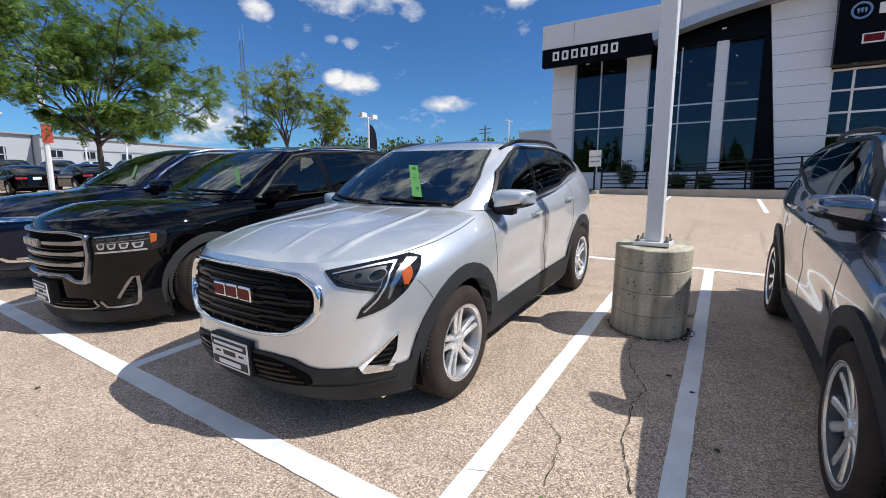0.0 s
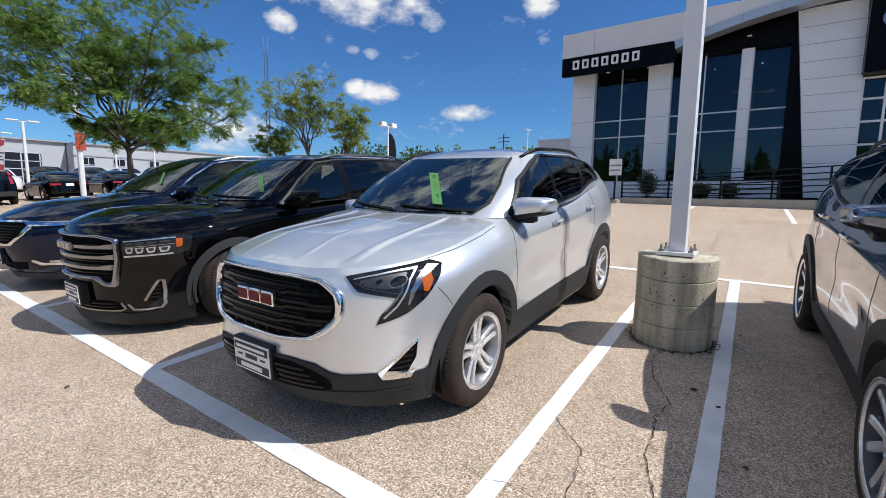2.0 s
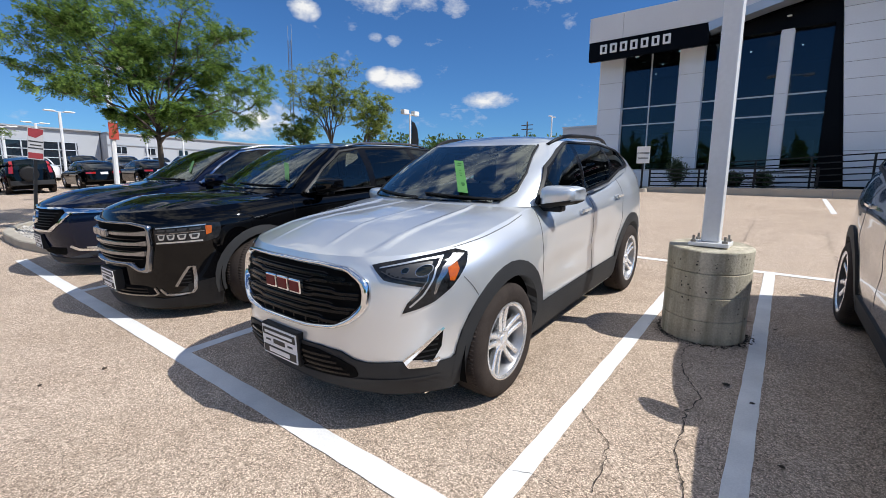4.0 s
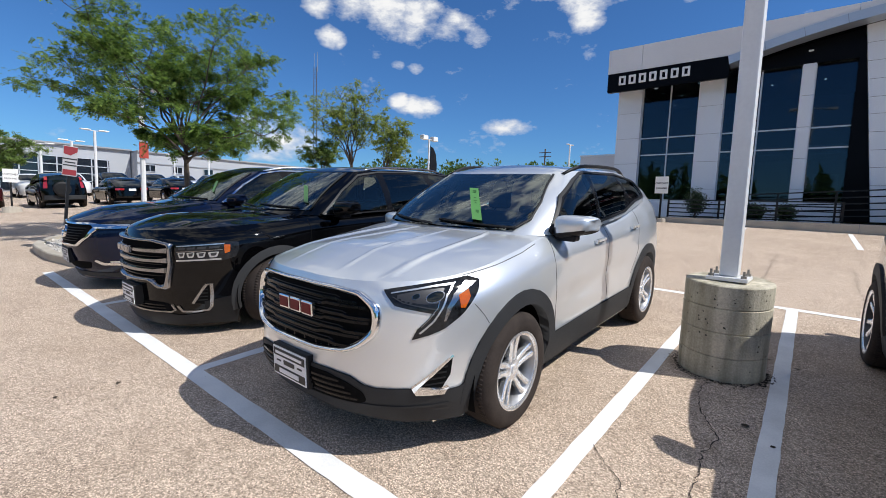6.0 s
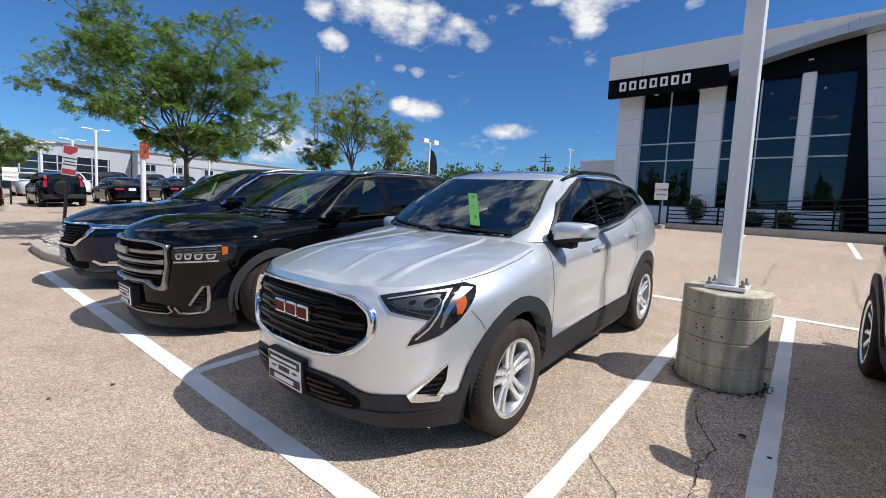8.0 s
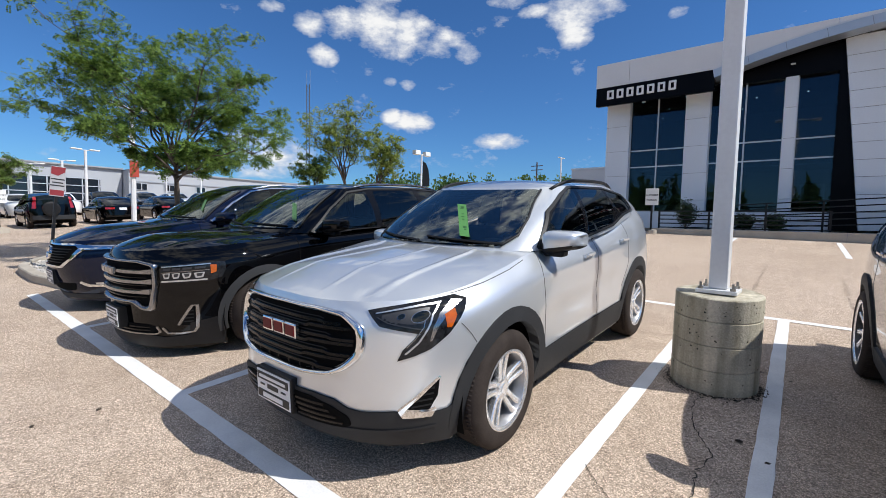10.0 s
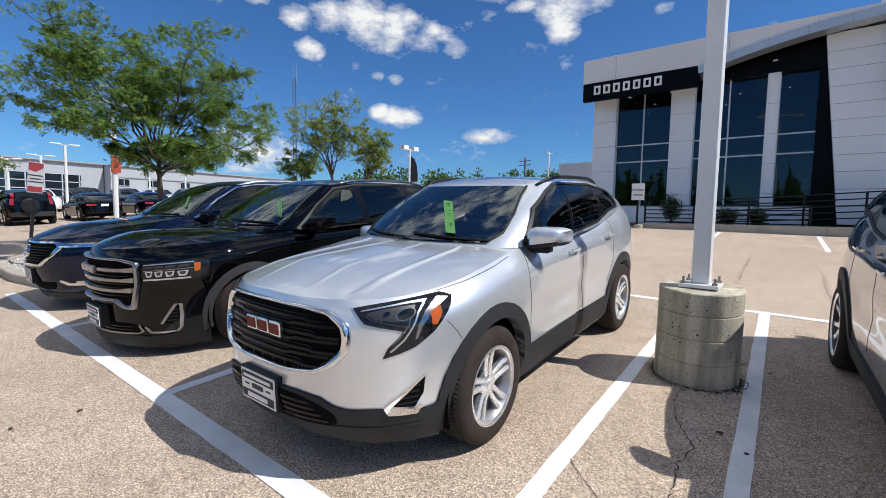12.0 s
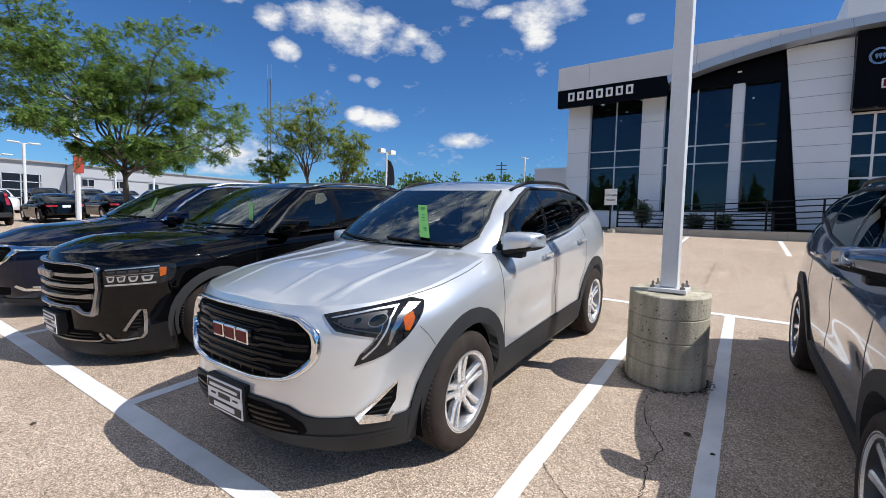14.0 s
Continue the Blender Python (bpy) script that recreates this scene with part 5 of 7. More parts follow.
def bar_grille_face(c, car, sh):
    """Upright satin-barred grille, wide headlamps, L-shaped fog frames, grey chin."""
    half_o = [(0.0, 0.955), (0.444, 0.950), (0.602, 0.918), (0.612, 0.72), (0.585, 0.57), (0.565, 0.475), (0.46, 0.475), (0.40, 0.545)]
    half_i = [(0.0, 0.925), (0.43, 0.920), (0.564, 0.888), (0.570, 0.72), (0.545, 0.60), (0.525, 0.535), (0.475, 0.53), (0.42, 0.588)]
    frame_i, frame_o = both_halves(half_i, 0.012), both_halves(half_o, 0.015)
    part("grille_back", sh.patch(frame_i, "face", 0.004), M["well"], car)
    part("grille_frame", sh.moulding(frame_o, frame_i, "face", 0.014, 0.026, 160), M["satin"], car)
    for z, hw in ((0.845, 0.570), (0.752, 0.570), (0.658, 0.550)):
        part("grille_bar", sh.patch(both_halves([(0.0, z + 0.013), (hw - 0.1, z + 0.013), (hw, z + 0.028), (hw, z - 0.018), (hw - 0.1, z - 0.014)], 0.004), "face", 0.034, 0.028, res=0.04), M["satin"], car)
    for i in range(8):
        z = 0.605 + 0.036 * i
        part("grille_mesh", sh.patch([(-0.52, z), (0.52, z), (0.52, z + 0.008), (-0.52, z + 0.008)], "face", 0.012, 0.008, res=0.06), M["gloss_trim"], car)
    badge_blocks(sh, car, 0.0, 0.845, 0.34, 0.07, M["satin"], M["satin"])
    for flip in (False, True):
        mm = mirrored if flip else (lambda p: p)
        mode = "right" if flip else "left"
        lamp = [(0.622, 0.902), (0.871, 0.922), (0.914, 0.917), (0.922, 0.85), (0.915, 0.776), (0.869, 0.744), (0.628, 0.738)]
        h = part("headlamp", sh.patch(mm(rounded(lamp, 0.012)), "face", 0.010, 0.02, res=0.025), M["lens"], car)
        part("lamp_strip", sh.patch(mm(band([(0.634, 0.888), (0.872, 0.905)], 0.010)), "face", 0.015, 0.006, res=0.03), M["lamp_silver"], h)
        part("lamp_strip", sh.patch(mm(band([(0.634, 0.754), (0.866, 0.762)], 0.014)), "face", 0.015, 0.006, res=0.03), M["lamp_silver"], h)
        part("lamp_shelf", sh.patch(mm(band([(0.634, 0.835), (0.872, 0.850)], 0.006)), "face", 0.013, 0.004, res=0.03), M["satin"], h)
        for k in range(4):
            x = 0.642 + 0.056 * k
            part("reflector", sh.patch(mm(rounded([(x, 0.828), (x + 0.048, 0.833), (x + 0.040, 0.782), (x + 0.010, 0.778)], 0.008)), "face", 0.012, 0.004, res=0.02), M["lamp_silver"], h)
            part("reflector_bowl", sh.patch(mm(rounded([(x + 0.012, 0.822), (x + 0.040, 0.825), (x + 0.034, 0.796), (x + 0.016, 0.794)], 0.006)), "face", 0.014, 0.003, res=0.02), M["dark_alloy"], h)
            part("lamp_cell", sh.patch(mm([(x + 0.004, 0.874 + 0.003 * k), (x + 0.050, 0.878 + 0.003 * k), (x + 0.046, 0.858 + 0.003 * k), (x + 0.004, 0.855 + 0.003 * k)]), "face", 0.012, 0.003, res=0.03), M["dark_alloy"], h)
        part("marker_lamp", sh.patch(rounded([(-0.388, 0.896), (-0.338, 0.893), (-0.346, 0.826), (-0.390, 0.812)], 0.008), mode, 0.017, 0.006, res=0.02), M["amber"], h)
        part("fog_frame", sh.patch(mm(band([(0.700, 0.335), (0.742, 0.42), (0.790, 0.520), (0.812, 0.522), (0.806, 0.42), (0.788, 0.30), (0.768, 0.262), (0.70, 0.252), (0.625, 0.256), (0.598, 0.312)], 0.015)), "face", 0.014, 0.02, res=0.02), M["satin"], car)
        fv = part("fog_vent", sh.patch(mm([(0.790, 0.505), (0.802, 0.505), (0.784, 0.32), (0.712, 0.335)]), "face", 0.006, 0.004, res=0.03), M["well"], car)
        for k in range(4):
            z = 0.36 + 0.034 * k
            part("fog_slat", sh.patch(mm([(0.728 + 0.014 * k, z), (0.780 + 0.004 * k, z), (0.780 + 0.004 * k, z + 0.012), (0.732 + 0.014 * k, z + 0.012)]), "face", 0.009, 0.004, res=0.05), M["trim"], fv)
        part("bumper_cladding", sh.patch([(-0.56, 0.125), (-0.30, 0.112), (-0.27, 0.34), (-0.29, 0.40), (-0.48, 0.365), (-0.56, 0.35)], mode, 0.010, 0.02, res=0.05), M["trim"], car)
    chin = both_halves([(0.0, 0.245), (0.50, 0.240), (0.60, 0.215), (0.75, 0.235), (0.80, 0.130), (0.6, 0.118), (0.0, 0.126)], 0.01)
    part("bumper_cladding", sh.patch(chin, "face", 0.012, 0.02, res=0.05), M["trim"], car)
    vent = both_halves([(0.0, 0.352), (0.48, 0.345), (0.565, 0.31), (0.555, 0.258), (0.0, 0.258)], 0.02)
    lg = part("lower_grille", sh.patch(vent, "face", 0.008, 0.006), M["well"], car)
    part("lower_trim", sh.patch(band([(-0.54, 0.252), (0.54, 0.252), (0.575, 0.27), (0.555, 0.325)], 0.012), "face", 0.016, 0.006, res=0.05), M["satin"], lg)
    for i in range(2):
        part("lower_bar", sh.patch([(-0.5, 0.28 + 0.03 * i), (0.5, 0.28 + 0.03 * i), (0.5, 0.292 + 0.03 * i), (-0.5, 0.292 + 0.03 * i)], "face", 0.014, 0.006, res=0.06), M["gloss_trim"], lg)
    dealer_plate(sh, car, 0.07, 0.40, y_out=0.05)


def wing_grille_face(c, car, sh):
    """Winged chrome grille, slim headlamps, chrome fog brows."""
    go = [(-0.50, 0.915), (0.50, 0.915), (0.60, 0.90), (0.88, 0.868), (0.88, 0.850), (0.625, 0.848), (0.527, 0.735), (0.365, 0.612), (-0.365, 0.612), (-0.527, 0.735), (-0.625, 0.848), (-0.88, 0.850), (-0.88, 0.868), (-0.60, 0.90)]
    gi = [(-0.52, 0.897), (0.52, 0.897), (0.575, 0.855), (0.505, 0.738), (0.35, 0.632), (-0.35, 0.632), (-0.505, 0.738), (-0.575, 0.855)]
    part("grille_back", sh.patch(gi, "face", 0.004), M["well"], car)
    part("grille_frame", sh.patch(go, "face", 0.026, 0.02, hole=gi, res=0.03), M["chrome"], car)
    for i in range(6):
        z = 0.675 + 0.034 * i
        hw = 0.36 + 0.025 * i
        part("grille_bar", sh.patch([(-hw, z), (hw, z), (hw, z + 0.01), (-hw, z + 0.01)], "face", 0.014, 0.01, res=0.06), M["trim"], car)
    part("badge", sh.patch(arc(0, 0.79, 0.085, 0, 350), "face", 0.03, 0.02, hole=arc(0, 0.79, 0.068, 0, 350), res=0.03), M["chrome"], car)
    for flip in (False, True):
        mm = mirrored if flip else (lambda p: p)
        mode = "right" if flip else "left"
        lamp = [(0.60, 0.915), (0.78, 0.945), (0.93, 0.955), (0.94, 0.93), (0.88, 0.875), (0.62, 0.885)]
        h = part("headlamp", sh.patch(mm(lamp), "face", 0.010, 0.02, res=0.03), M["lens"], car)
        part("lamp_strip", sh.patch(mm(band([(0.63, 0.895), (0.86, 0.888), (0.92, 0.93)], 0.016)), "face", 0.014, 0.006, res=0.03), M["lamp_silver"], h)
        brow = [(0.55, 0.415), (0.62, 0.36), (0.86, 0.35), (0.90, 0.385), (0.86, 0.375), (0.64, 0.385), (0.57, 0.43)]
        part("fog_brow", sh.patch(mm(brow), "face", 0.016, 0.02, res=0.03), M["chrome"], car)
        part("fog_lamp", sh.patch(mm([(0.70, 0.41), (0.86, 0.415), (0.86, 0.385), (0.70, 0.39)]), "face", 0.010, 0.006, res=0.03), M["lamp_silver"], car)
    part("lower_grille", sh.patch(rounded([(-0.50, 0.40), (0.50, 0.40), (0.44, 0.30), (-0.44, 0.30)], 0.03), "face", 0.006, 0.006), M["well"], car)
    part("bumper_cladding", sh.patch([(-0.72, 0.185), (0.72, 0.185), (0.76, 0.25), (-0.76, 0.25)], "face", 0.010, 0.02, res=0.06), M["cladding"], car)
    dealer_plate(sh, car, 0.0, 0.47, y_out=0.03)


BLACK = suv_spec(
    -2.945, 0.0, 0, "black", "glossy black mid-size SUV with satin-barred grille, parked beside the silver one",
    seam=M["well"], clad=M["pale_cladding"], steer=24, front=-0.93, dfront=1.0, nfront=2.2, rear=3.96, base=2.86, hub=0.365, tyre=0.365, rim=0.24, track=0.83, arch=0.415, arch_y=0.12, axle=0.11, flare=0.06, sill=0.42, alloy=M["alloy"],
    bottom=[(-0.95, 0.11), (-0.5, 0.09), (0.3, 0.17), (2.6, 0.22), (3.5, 0.30), (4.0, 0.40)],
    shoulder=[(-0.95, 1.02), (-0.75, 1.04), (-0.4, 1.055), (0.2, 1.08), (0.6, 1.10), (1.5, 1.115), (2.6, 1.135), (3.3, 1.15), (4.0, 1.16)],
    width=[(-0.95, 0.945), (0.0, 0.96), (1.3, 0.95), (2.8, 0.955), (3.5, 0.92), (4.0, 0.86)],
    tuck=[(0.2, 0.95), (0.35, 0.975), (0.5, 0.99), (0.75, 1.0), (0.95, 0.99), (1.1, 0.965), (1.35, 0.92)],
    nose=[(0.1, 0.04), (0.2, 0.0), (0.32, -0.01), (0.45, -0.015), (0.6, -0.02), (0.8, -0.01), (0.93, 0.0), (0.985, 0.02), (1.05, 0.06)],
    cowl=0.68, crown=0.10, cowl_rise=0.05, crease=lambda px, py: 0.012 * math.exp(-((abs(px) - 0.56 - 0.06 * (py + 0.9)) / 0.04) ** 2),
    screen_y=0.34, screen_d=0.62, roof_y=1.22, roof_rear=3.62,
    belt_w=[(0.2, 0.875), (1.0, 0.90), (2.7, 0.89), (3.5, 0.86), (4.0, 0.82)], roof_w=[(1.2, 0.63), (1.7, 0.675), (2.8, 0.67), (3.6, 0.61)],
    roof_z=[(1.2, 1.60), (1.7, 1.63), (2.8, 1.62), (3.6, 1.56)],
    glass=[("door_glass", [(0.78, 1.125), (1.08, 1.36), (1.40, 1.54), (1.68, 1.575), (1.72, 1.125)]), ("rear_door_glass", [(1.80, 1.575), (2.58, 1.575), (2.72, 1.14), (1.82, 1.13)]), ("quarter_glass", [(2.70, 1.57), (3.30, 1.53), (3.42, 1.18), (2.82, 1.145)])],
    belt_line=[(0.735, 1.105), (1.7, 1.108), (2.7, 1.122), (3.45, 1.15)], roof_line=[(0.735, 1.105), (1.072, 1.37), (1.40, 1.562), (1.75, 1.605), (2.6, 1.605), (3.34, 1.555)],
    seams=[("door_seam", [(0.56, 0.44), (0.52, 0.75), (0.54, 1.08)]), ("door_seam", [(1.75, 0.44), (1.75, 1.10)]), ("door_seam", [(2.38, 0.55), (2.62, 0.9), (2.74, 1.12)]), ("bonnet_seam", [(-0.45, 0.99), (0.0, 1.02), (0.5, 1.06)]), ("bumper_seam", [(-0.30, 0.86), (-0.33, 0.6)])],
    handles=[(1.52, 0.96), (2.42, 0.98)], mirror=(1.07, 0.93, 1.195), rail=(1.45, 3.2), rail_mat=M["satin"],
    screen=[(-0.76, 1.165), (0.76, 1.165), (0.60, 1.585), (-0.60, 1.585)], screen_low=1.165, wipers=[(0.66, 0.02), (-0.02, -0.64)], face=bar_grille_face)
build_suv(BLACK)
sale_tag(BLACK, BLACK["pose"], 0.535, 1.32, 0.075, 0.19, 0.14)
NAVY = suv_spec(
    -5.61, 0.0, 0, "navy", "dark navy three-row SUV with chrome window surrounds",
    seam=M["well"], front=-0.95, dfront=1.1, nfront=2.2, rear=4.22, base=3.07, hub=0.375, tyre=0.375, rim=0.255, track=0.85, arch=0.415, arch_y=0.0, flare=0.03, sill=0.34, alloy=M["alloy"], clad=M["navy"], window_trim=M["chrome"], wheel_style="split",
    bottom=[(-0.95, 0.16), (-0.5, 0.15), (0.3, 0.18), (2.8, 0.22), (3.7, 0.30), (4.2, 0.40)],
    shoulder=[(-0.95, 0.945), (-0.7, 0.965), (-0.3, 1.02), (0.2, 1.08), (0.6, 1.125), (1.5, 1.15), (2.6, 1.18), (3.4, 1.24), (4.2, 1.26)],
    width=[(-0.95, 0.97), (0.0, 0.995), (1.3, 0.99), (3.0, 1.0), (3.7, 0.96), (4.2, 0.88)],
    tuck=[(0.2, 0.95), (0.35, 0.975), (0.5, 0.99), (0.75, 1.0), (0.95, 0.98), (1.1, 0.95), (1.35, 0.90)],
    nose=[(0.2, 0.10), (0.35, 0.03), (0.5, -0.01), (0.65, -0.02), (0.8, 0.0), (0.95, 0.06), (1.0, 0.09)],
    cowl=0.76, crown=0.12, cowl_rise=0.05, crease=lambda px, py: 0.014 * math.exp(-((abs(px) - 0.50 - 0.12 * (py + 0.9)) / 0.05) ** 2),
    screen_y=0.42, screen_d=0.66, roof_y=1.36, roof_rear=3.85,
    belt_w=[(0.3, 0.90), (1.0, 0.93), (2.7, 0.93), (3.6, 0.89), (4.2, 0.82)], roof_w=[(1.3, 0.64), (1.8, 0.69), (3.0, 0.68), (3.8, 0.60)],
    roof_z=[(1.3, 1.61), (1.9, 1.66), (2.9, 1.65), (3.8, 1.58)],
    glass=[("door_glass", [(0.86, 1.165), (1.2, 1.40), (1.55, 1.575), (1.85, 1.605), (1.90, 1.17)]), ("rear_door_glass", [(1.98, 1.605), (2.85, 1.60), (2.95, 1.20), (2.0, 1.175)]), ("quarter_glass", [(2.95, 1.595), (3.45, 1.55), (3.62, 1.30), (3.05, 1.21)])],
    belt_line=[(0.81, 1.147), (1.9, 1.153), (2.9, 1.18), (3.4, 1.25), (3.68, 1.34)], roof_line=[(0.81, 1.147), (1.185, 1.41), (1.54, 1.594), (1.9, 1.64), (2.85, 1.632), (3.5, 1.57), (3.68, 1.34)],
    seams=[("door_seam", [(0.62, 0.44), (0.58, 0.75), (0.62, 1.11)]), ("door_seam", [(1.94, 0.44), (1.94, 1.14)]), ("bonnet_seam", [(-0.5, 0.95), (0.0, 1.01), (0.55, 1.08)])],
    handles=[(1.72, 1.0), (2.62, 1.02)], handle=M["chrome"], mirror=(1.10, 0.92, 1.21), rail=(1.6, 3.4), rail_mat=M["alloy"],
    screen=[(-0.80, 1.175), (0.80, 1.175), (0.61, 1.595), (-0.61, 1.595)], screen_low=1.175, wipers=[(0.70, 0.02), (-0.02, -0.68)], face=wing_grille_face)
build_suv(NAVY)
sale_tag(NAVY, NAVY["pose"], 0.50, 1.36, 0.06, 0.16, 0.14)


# ---- the dealership ----
def tinted_glass(name, tint, gloss):
    m = bpy.data.materials.new(name)
    m.use_nodes = True
    n, l = m.node_tree.nodes, m.node_tree.links
    n.remove(n["Principled BSDF"])
    a, b, mx, lw = n.new("ShaderNodeBsdfTransparent"), n.new("ShaderNodeBsdfGlossy"), n.new("ShaderNodeMixShader"), n.new("ShaderNodeFresnel")
    a.inputs["Color"].default_value = tint
    b.inputs["Roughness"].default_value = 0.004
    b.inputs["Color"].default_value = (0.74, 0.88, 1.0, 1)
    wav, bp, tc = n.new("ShaderNodeTexNoise"), n.new("ShaderNodeBump"), n.new("ShaderNodeTexCoord")
    wav.inputs["Scale"].default_value = 0.7
    bp.inputs["Strength"].default_value, bp.inputs["Distance"].default_value = 0.12, 0.05
    l.new(tc.outputs["Object"], wav.inputs["Vector"]); l.new(wav.outputs[0], bp.inputs["Height"]); l.new(bp.outputs[0], b.inputs["Normal"])
    lw.inputs["IOR"].default_value = gloss
    l.new(lw.outputs[0], mx.inputs[0]); l.new(a.outputs[0], mx.inputs[1]); l.new(b.outputs[0], mx.inputs[2])
    l.new(mx.outputs[0], n["Material Output"].inputs[0])
    return m


def glowing(name, color, power):
    m = bpy.data.materials.new(name)
    m.use_nodes = True
    p = m.node_tree.nodes["Principled BSDF"]
    p.inputs["Emission Color"].default_value, p.inputs["Emission Strength"].default_value = color, power
    return m


M.update({
    "shop_glass": tinted_glass("shop_glass", (0.22, 0.30, 0.35, 1), 1.62),
    "downlight": glowing("downlight", (1.0, 0.95, 0.88, 1), 5.0),
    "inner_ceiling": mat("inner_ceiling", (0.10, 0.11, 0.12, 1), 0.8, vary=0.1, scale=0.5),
    "joint": mat("joint", (0.22, 0.23, 0.25, 1), 0.8, vary=0.2),
    "soffit": mat("soffit", (0.55, 0.56, 0.58, 1), 0.6, vary=0.05, scale=1),
    "foliage_dark": mat("shrub_leaves", (0.035, 0.065, 0.022, 1), 0.6, vary=0.5, scale=5, grain=40),
    "sign_white": mat("sign_white", (0.75, 0.75, 0.73, 1), 0.4, vary=0.03),
    # indoor shade of the inner wall and upper floor is put into this dark colour
    "inside": mat("shaded_interior", (0.05, 0.055, 0.06, 1), 0.8, vary=0.4, scale=0.8),
    "soil": mat("mulch", (0.10, 0.075, 0.05, 1), 0.95, vary=0.4, scale=4, grain=40, bump=0.5),
})
FAC = 18.5          # the glazed front stands here


def slab(ob, nm, x0, x1, z0, z1, y0, y1, material, label="", bevel=0.006):
    return part(nm, box(x0, x1, y0, y1, z0, z1, bevel), material, ob, label)


def build_dealership():
    d = thing("dealership", "white-panelled car dealership with tall dark glazing and a black sign band", "dealership")
    # core behind the glazing: walls, floor slab, roof
    slab(d, "side_wall", -4.80, -4.50, 1.0, 8.0, FAC + 0.3, 38, M["panel"])
    slab(d, "rear_wall", -4.5, 22, 1.0, 8.0, 37.7, 38, M["panel"])
    slab(d, "side_wall", 21.7, 22, 1.0, 8.0, FAC + 0.3, 37.7, M["panel"])
    slab(d, "floor_slab", -4.5, 21.7, 0.9, 1.28, FAC + 0.1, 37.7, M["kerb"])
    slab(d, "roof", -4.5, 21.7, 7.7, 8.0, FAC + 0.3, 37.7, M["soffit"])
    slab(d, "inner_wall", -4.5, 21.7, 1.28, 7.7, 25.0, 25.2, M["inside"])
    # columns clad in stacked white panels
    for x0, x1, y in ((-4.82, -3.82, FAC - 0.25), (-1.63, -0.76, FAC - 0.25), (1.60, 1.97, FAC - 0.35)):
        col = slab(d, "column", x0 + 0.02, x1 - 0.02, 1.25, 6.8, y + 0.02, FAC + 0.25, M["joint"])
        zs = [1.3, 2.4, 3.5, 4.6, 5.7, 6.8]
        for a, b in zip(zs, zs[1:]):
            part("panel", box(x0, x1, y, FAC + 0.26, a + 0.006, b - 0.006, 0.008), M["panel"], col)
    # glazing bays
    for x0, x1, mull in ((-3.82, -1.63, (-2.71,)), (-0.76, 1.60, (0.41,)), (1.97, 3.12, ())):
        xs = [x0] + list(mull) + [x1]
        rows = [1.92, 3.88, 4.60, 6.95]
        bay = slab(d, "window", x0, x1, 1.90, 1.96, FAC - 0.05, FAC + 0.08, M["mullion"])
        for xa, xb in zip(xs, xs[1:]):
            for za, zb in zip(rows, rows[1:]):
                part("pane", box(xa + 0.02, xb - 0.02, FAC, FAC + 0.02, za + 0.02, zb - 0.02), M["shop_glass"], bay)
        for xm in xs:
            part("mullion", box(xm - 0.025, xm + 0.025, FAC - 0.06, FAC + 0.06, 1.92, 6.95), M["mullion"], bay)
        for zm in rows[1:3]:
            part("transom", box(x0, x1, FAC - 0.05, FAC + 0.05, zm - 0.025, zm + 0.025), M["mullion"], bay)
    slab(d, "plinth", -3.82, 3.12, 1.22, 1.90, FAC - 0.12, FAC + 0.25, M["panel"])
    # sign band and white parapet over the corner, with a soffit that runs back
    slab(d, "sign_band", -4.98, -0.52, 6.48, 7.22, 17.2, 17.5, M["black_panel"])
    under = [(17.22, 6.49), (FAC + 0.25, 6.86), (FAC + 0.25, 6.80), (17.22, 6.44)]
    part("soffit", prism(under, "x", -4.96, -0.54), M["black_panel"], d)
    xs = [-5.0, -3.62, 0.4, 2.9, 5.6, 8.2, 10.8, 13.4, 16.0, 18.6, 21.2]
    for a, b in zip(xs, xs[1:]):
        if a < -0.6 and b < 0.5:
            part("parapet_panel", box(a + 0.006, b - 0.006, 17.21, FAC + 0.4, 7.225, 8.21, 0.008), M["stone_panel"], d)
        else:
            arch = lambda x: 7.09 + 0.98 * (1 - (1 - min(1.0, (x + 0.58) / 6.4)) ** 2.0)
            foot = [(a + 0.006 + (b - a - 0.012) * i / 6, arch(a + (b - a) * i / 6)) for i in range(7)]
            part("parapet_panel", prism(foot + [(b - 0.006, 8.21), (a + 0.006, 8.21)], "y", 17.21, FAC + 0.4), M["stone_panel"], d)
    for i, ch in enumerate("1234567"):
        x = -4.49 + 0.402 * i
        bm = box(x, x + 0.075, 17.13, 17.2, 6.70, 7.06, 0.008)
        box(x + 0.195, x + 0.27, 17.13, 17.2, 6.70, 7.06, 0.008, bm)
        for z in (6.70, 6.99):
            box(x + 0.06, x + 0.21, 17.135, 17.2, z, z + 0.07, 0.006, bm)
        part("sign_letter", bm, M["letter"], d, "white raised frame of the sign")
    # silver arch that sweeps up over the entrance, black wall beneath it
    top, low = [], []
    for i in range(25):
        t = i / 24
        x = -0.58 + 6.4 * t
        top.append((x, 7.19 + 0.98 * (1 - (1 - t) ** 2.0) + 0.0))
        low.append((x + 0.05, top[-1][1] - 0.29))
    part("arch_band", prism(top + low[::-1], "y", 17.15, 17.8), M["silver_panel"], d, "curved silver band")
    for i in (4, 8, 12, 16, 20):
        part("arch_joint", prism([(top[i][0] - 0.006, top[i][1]), (top[i][0] + 0.006, top[i][1]), (low[i][0] + 0.006, low[i][1]), (low[i][0] - 0.006, low[i][1])], "y", 17.143, 17.16), M["joint"], d)
    face = [(-0.76, 6.8)] + [(x, z + 0.02) for x, z in low if x < 3.4] + [(3.5, 6.8)]
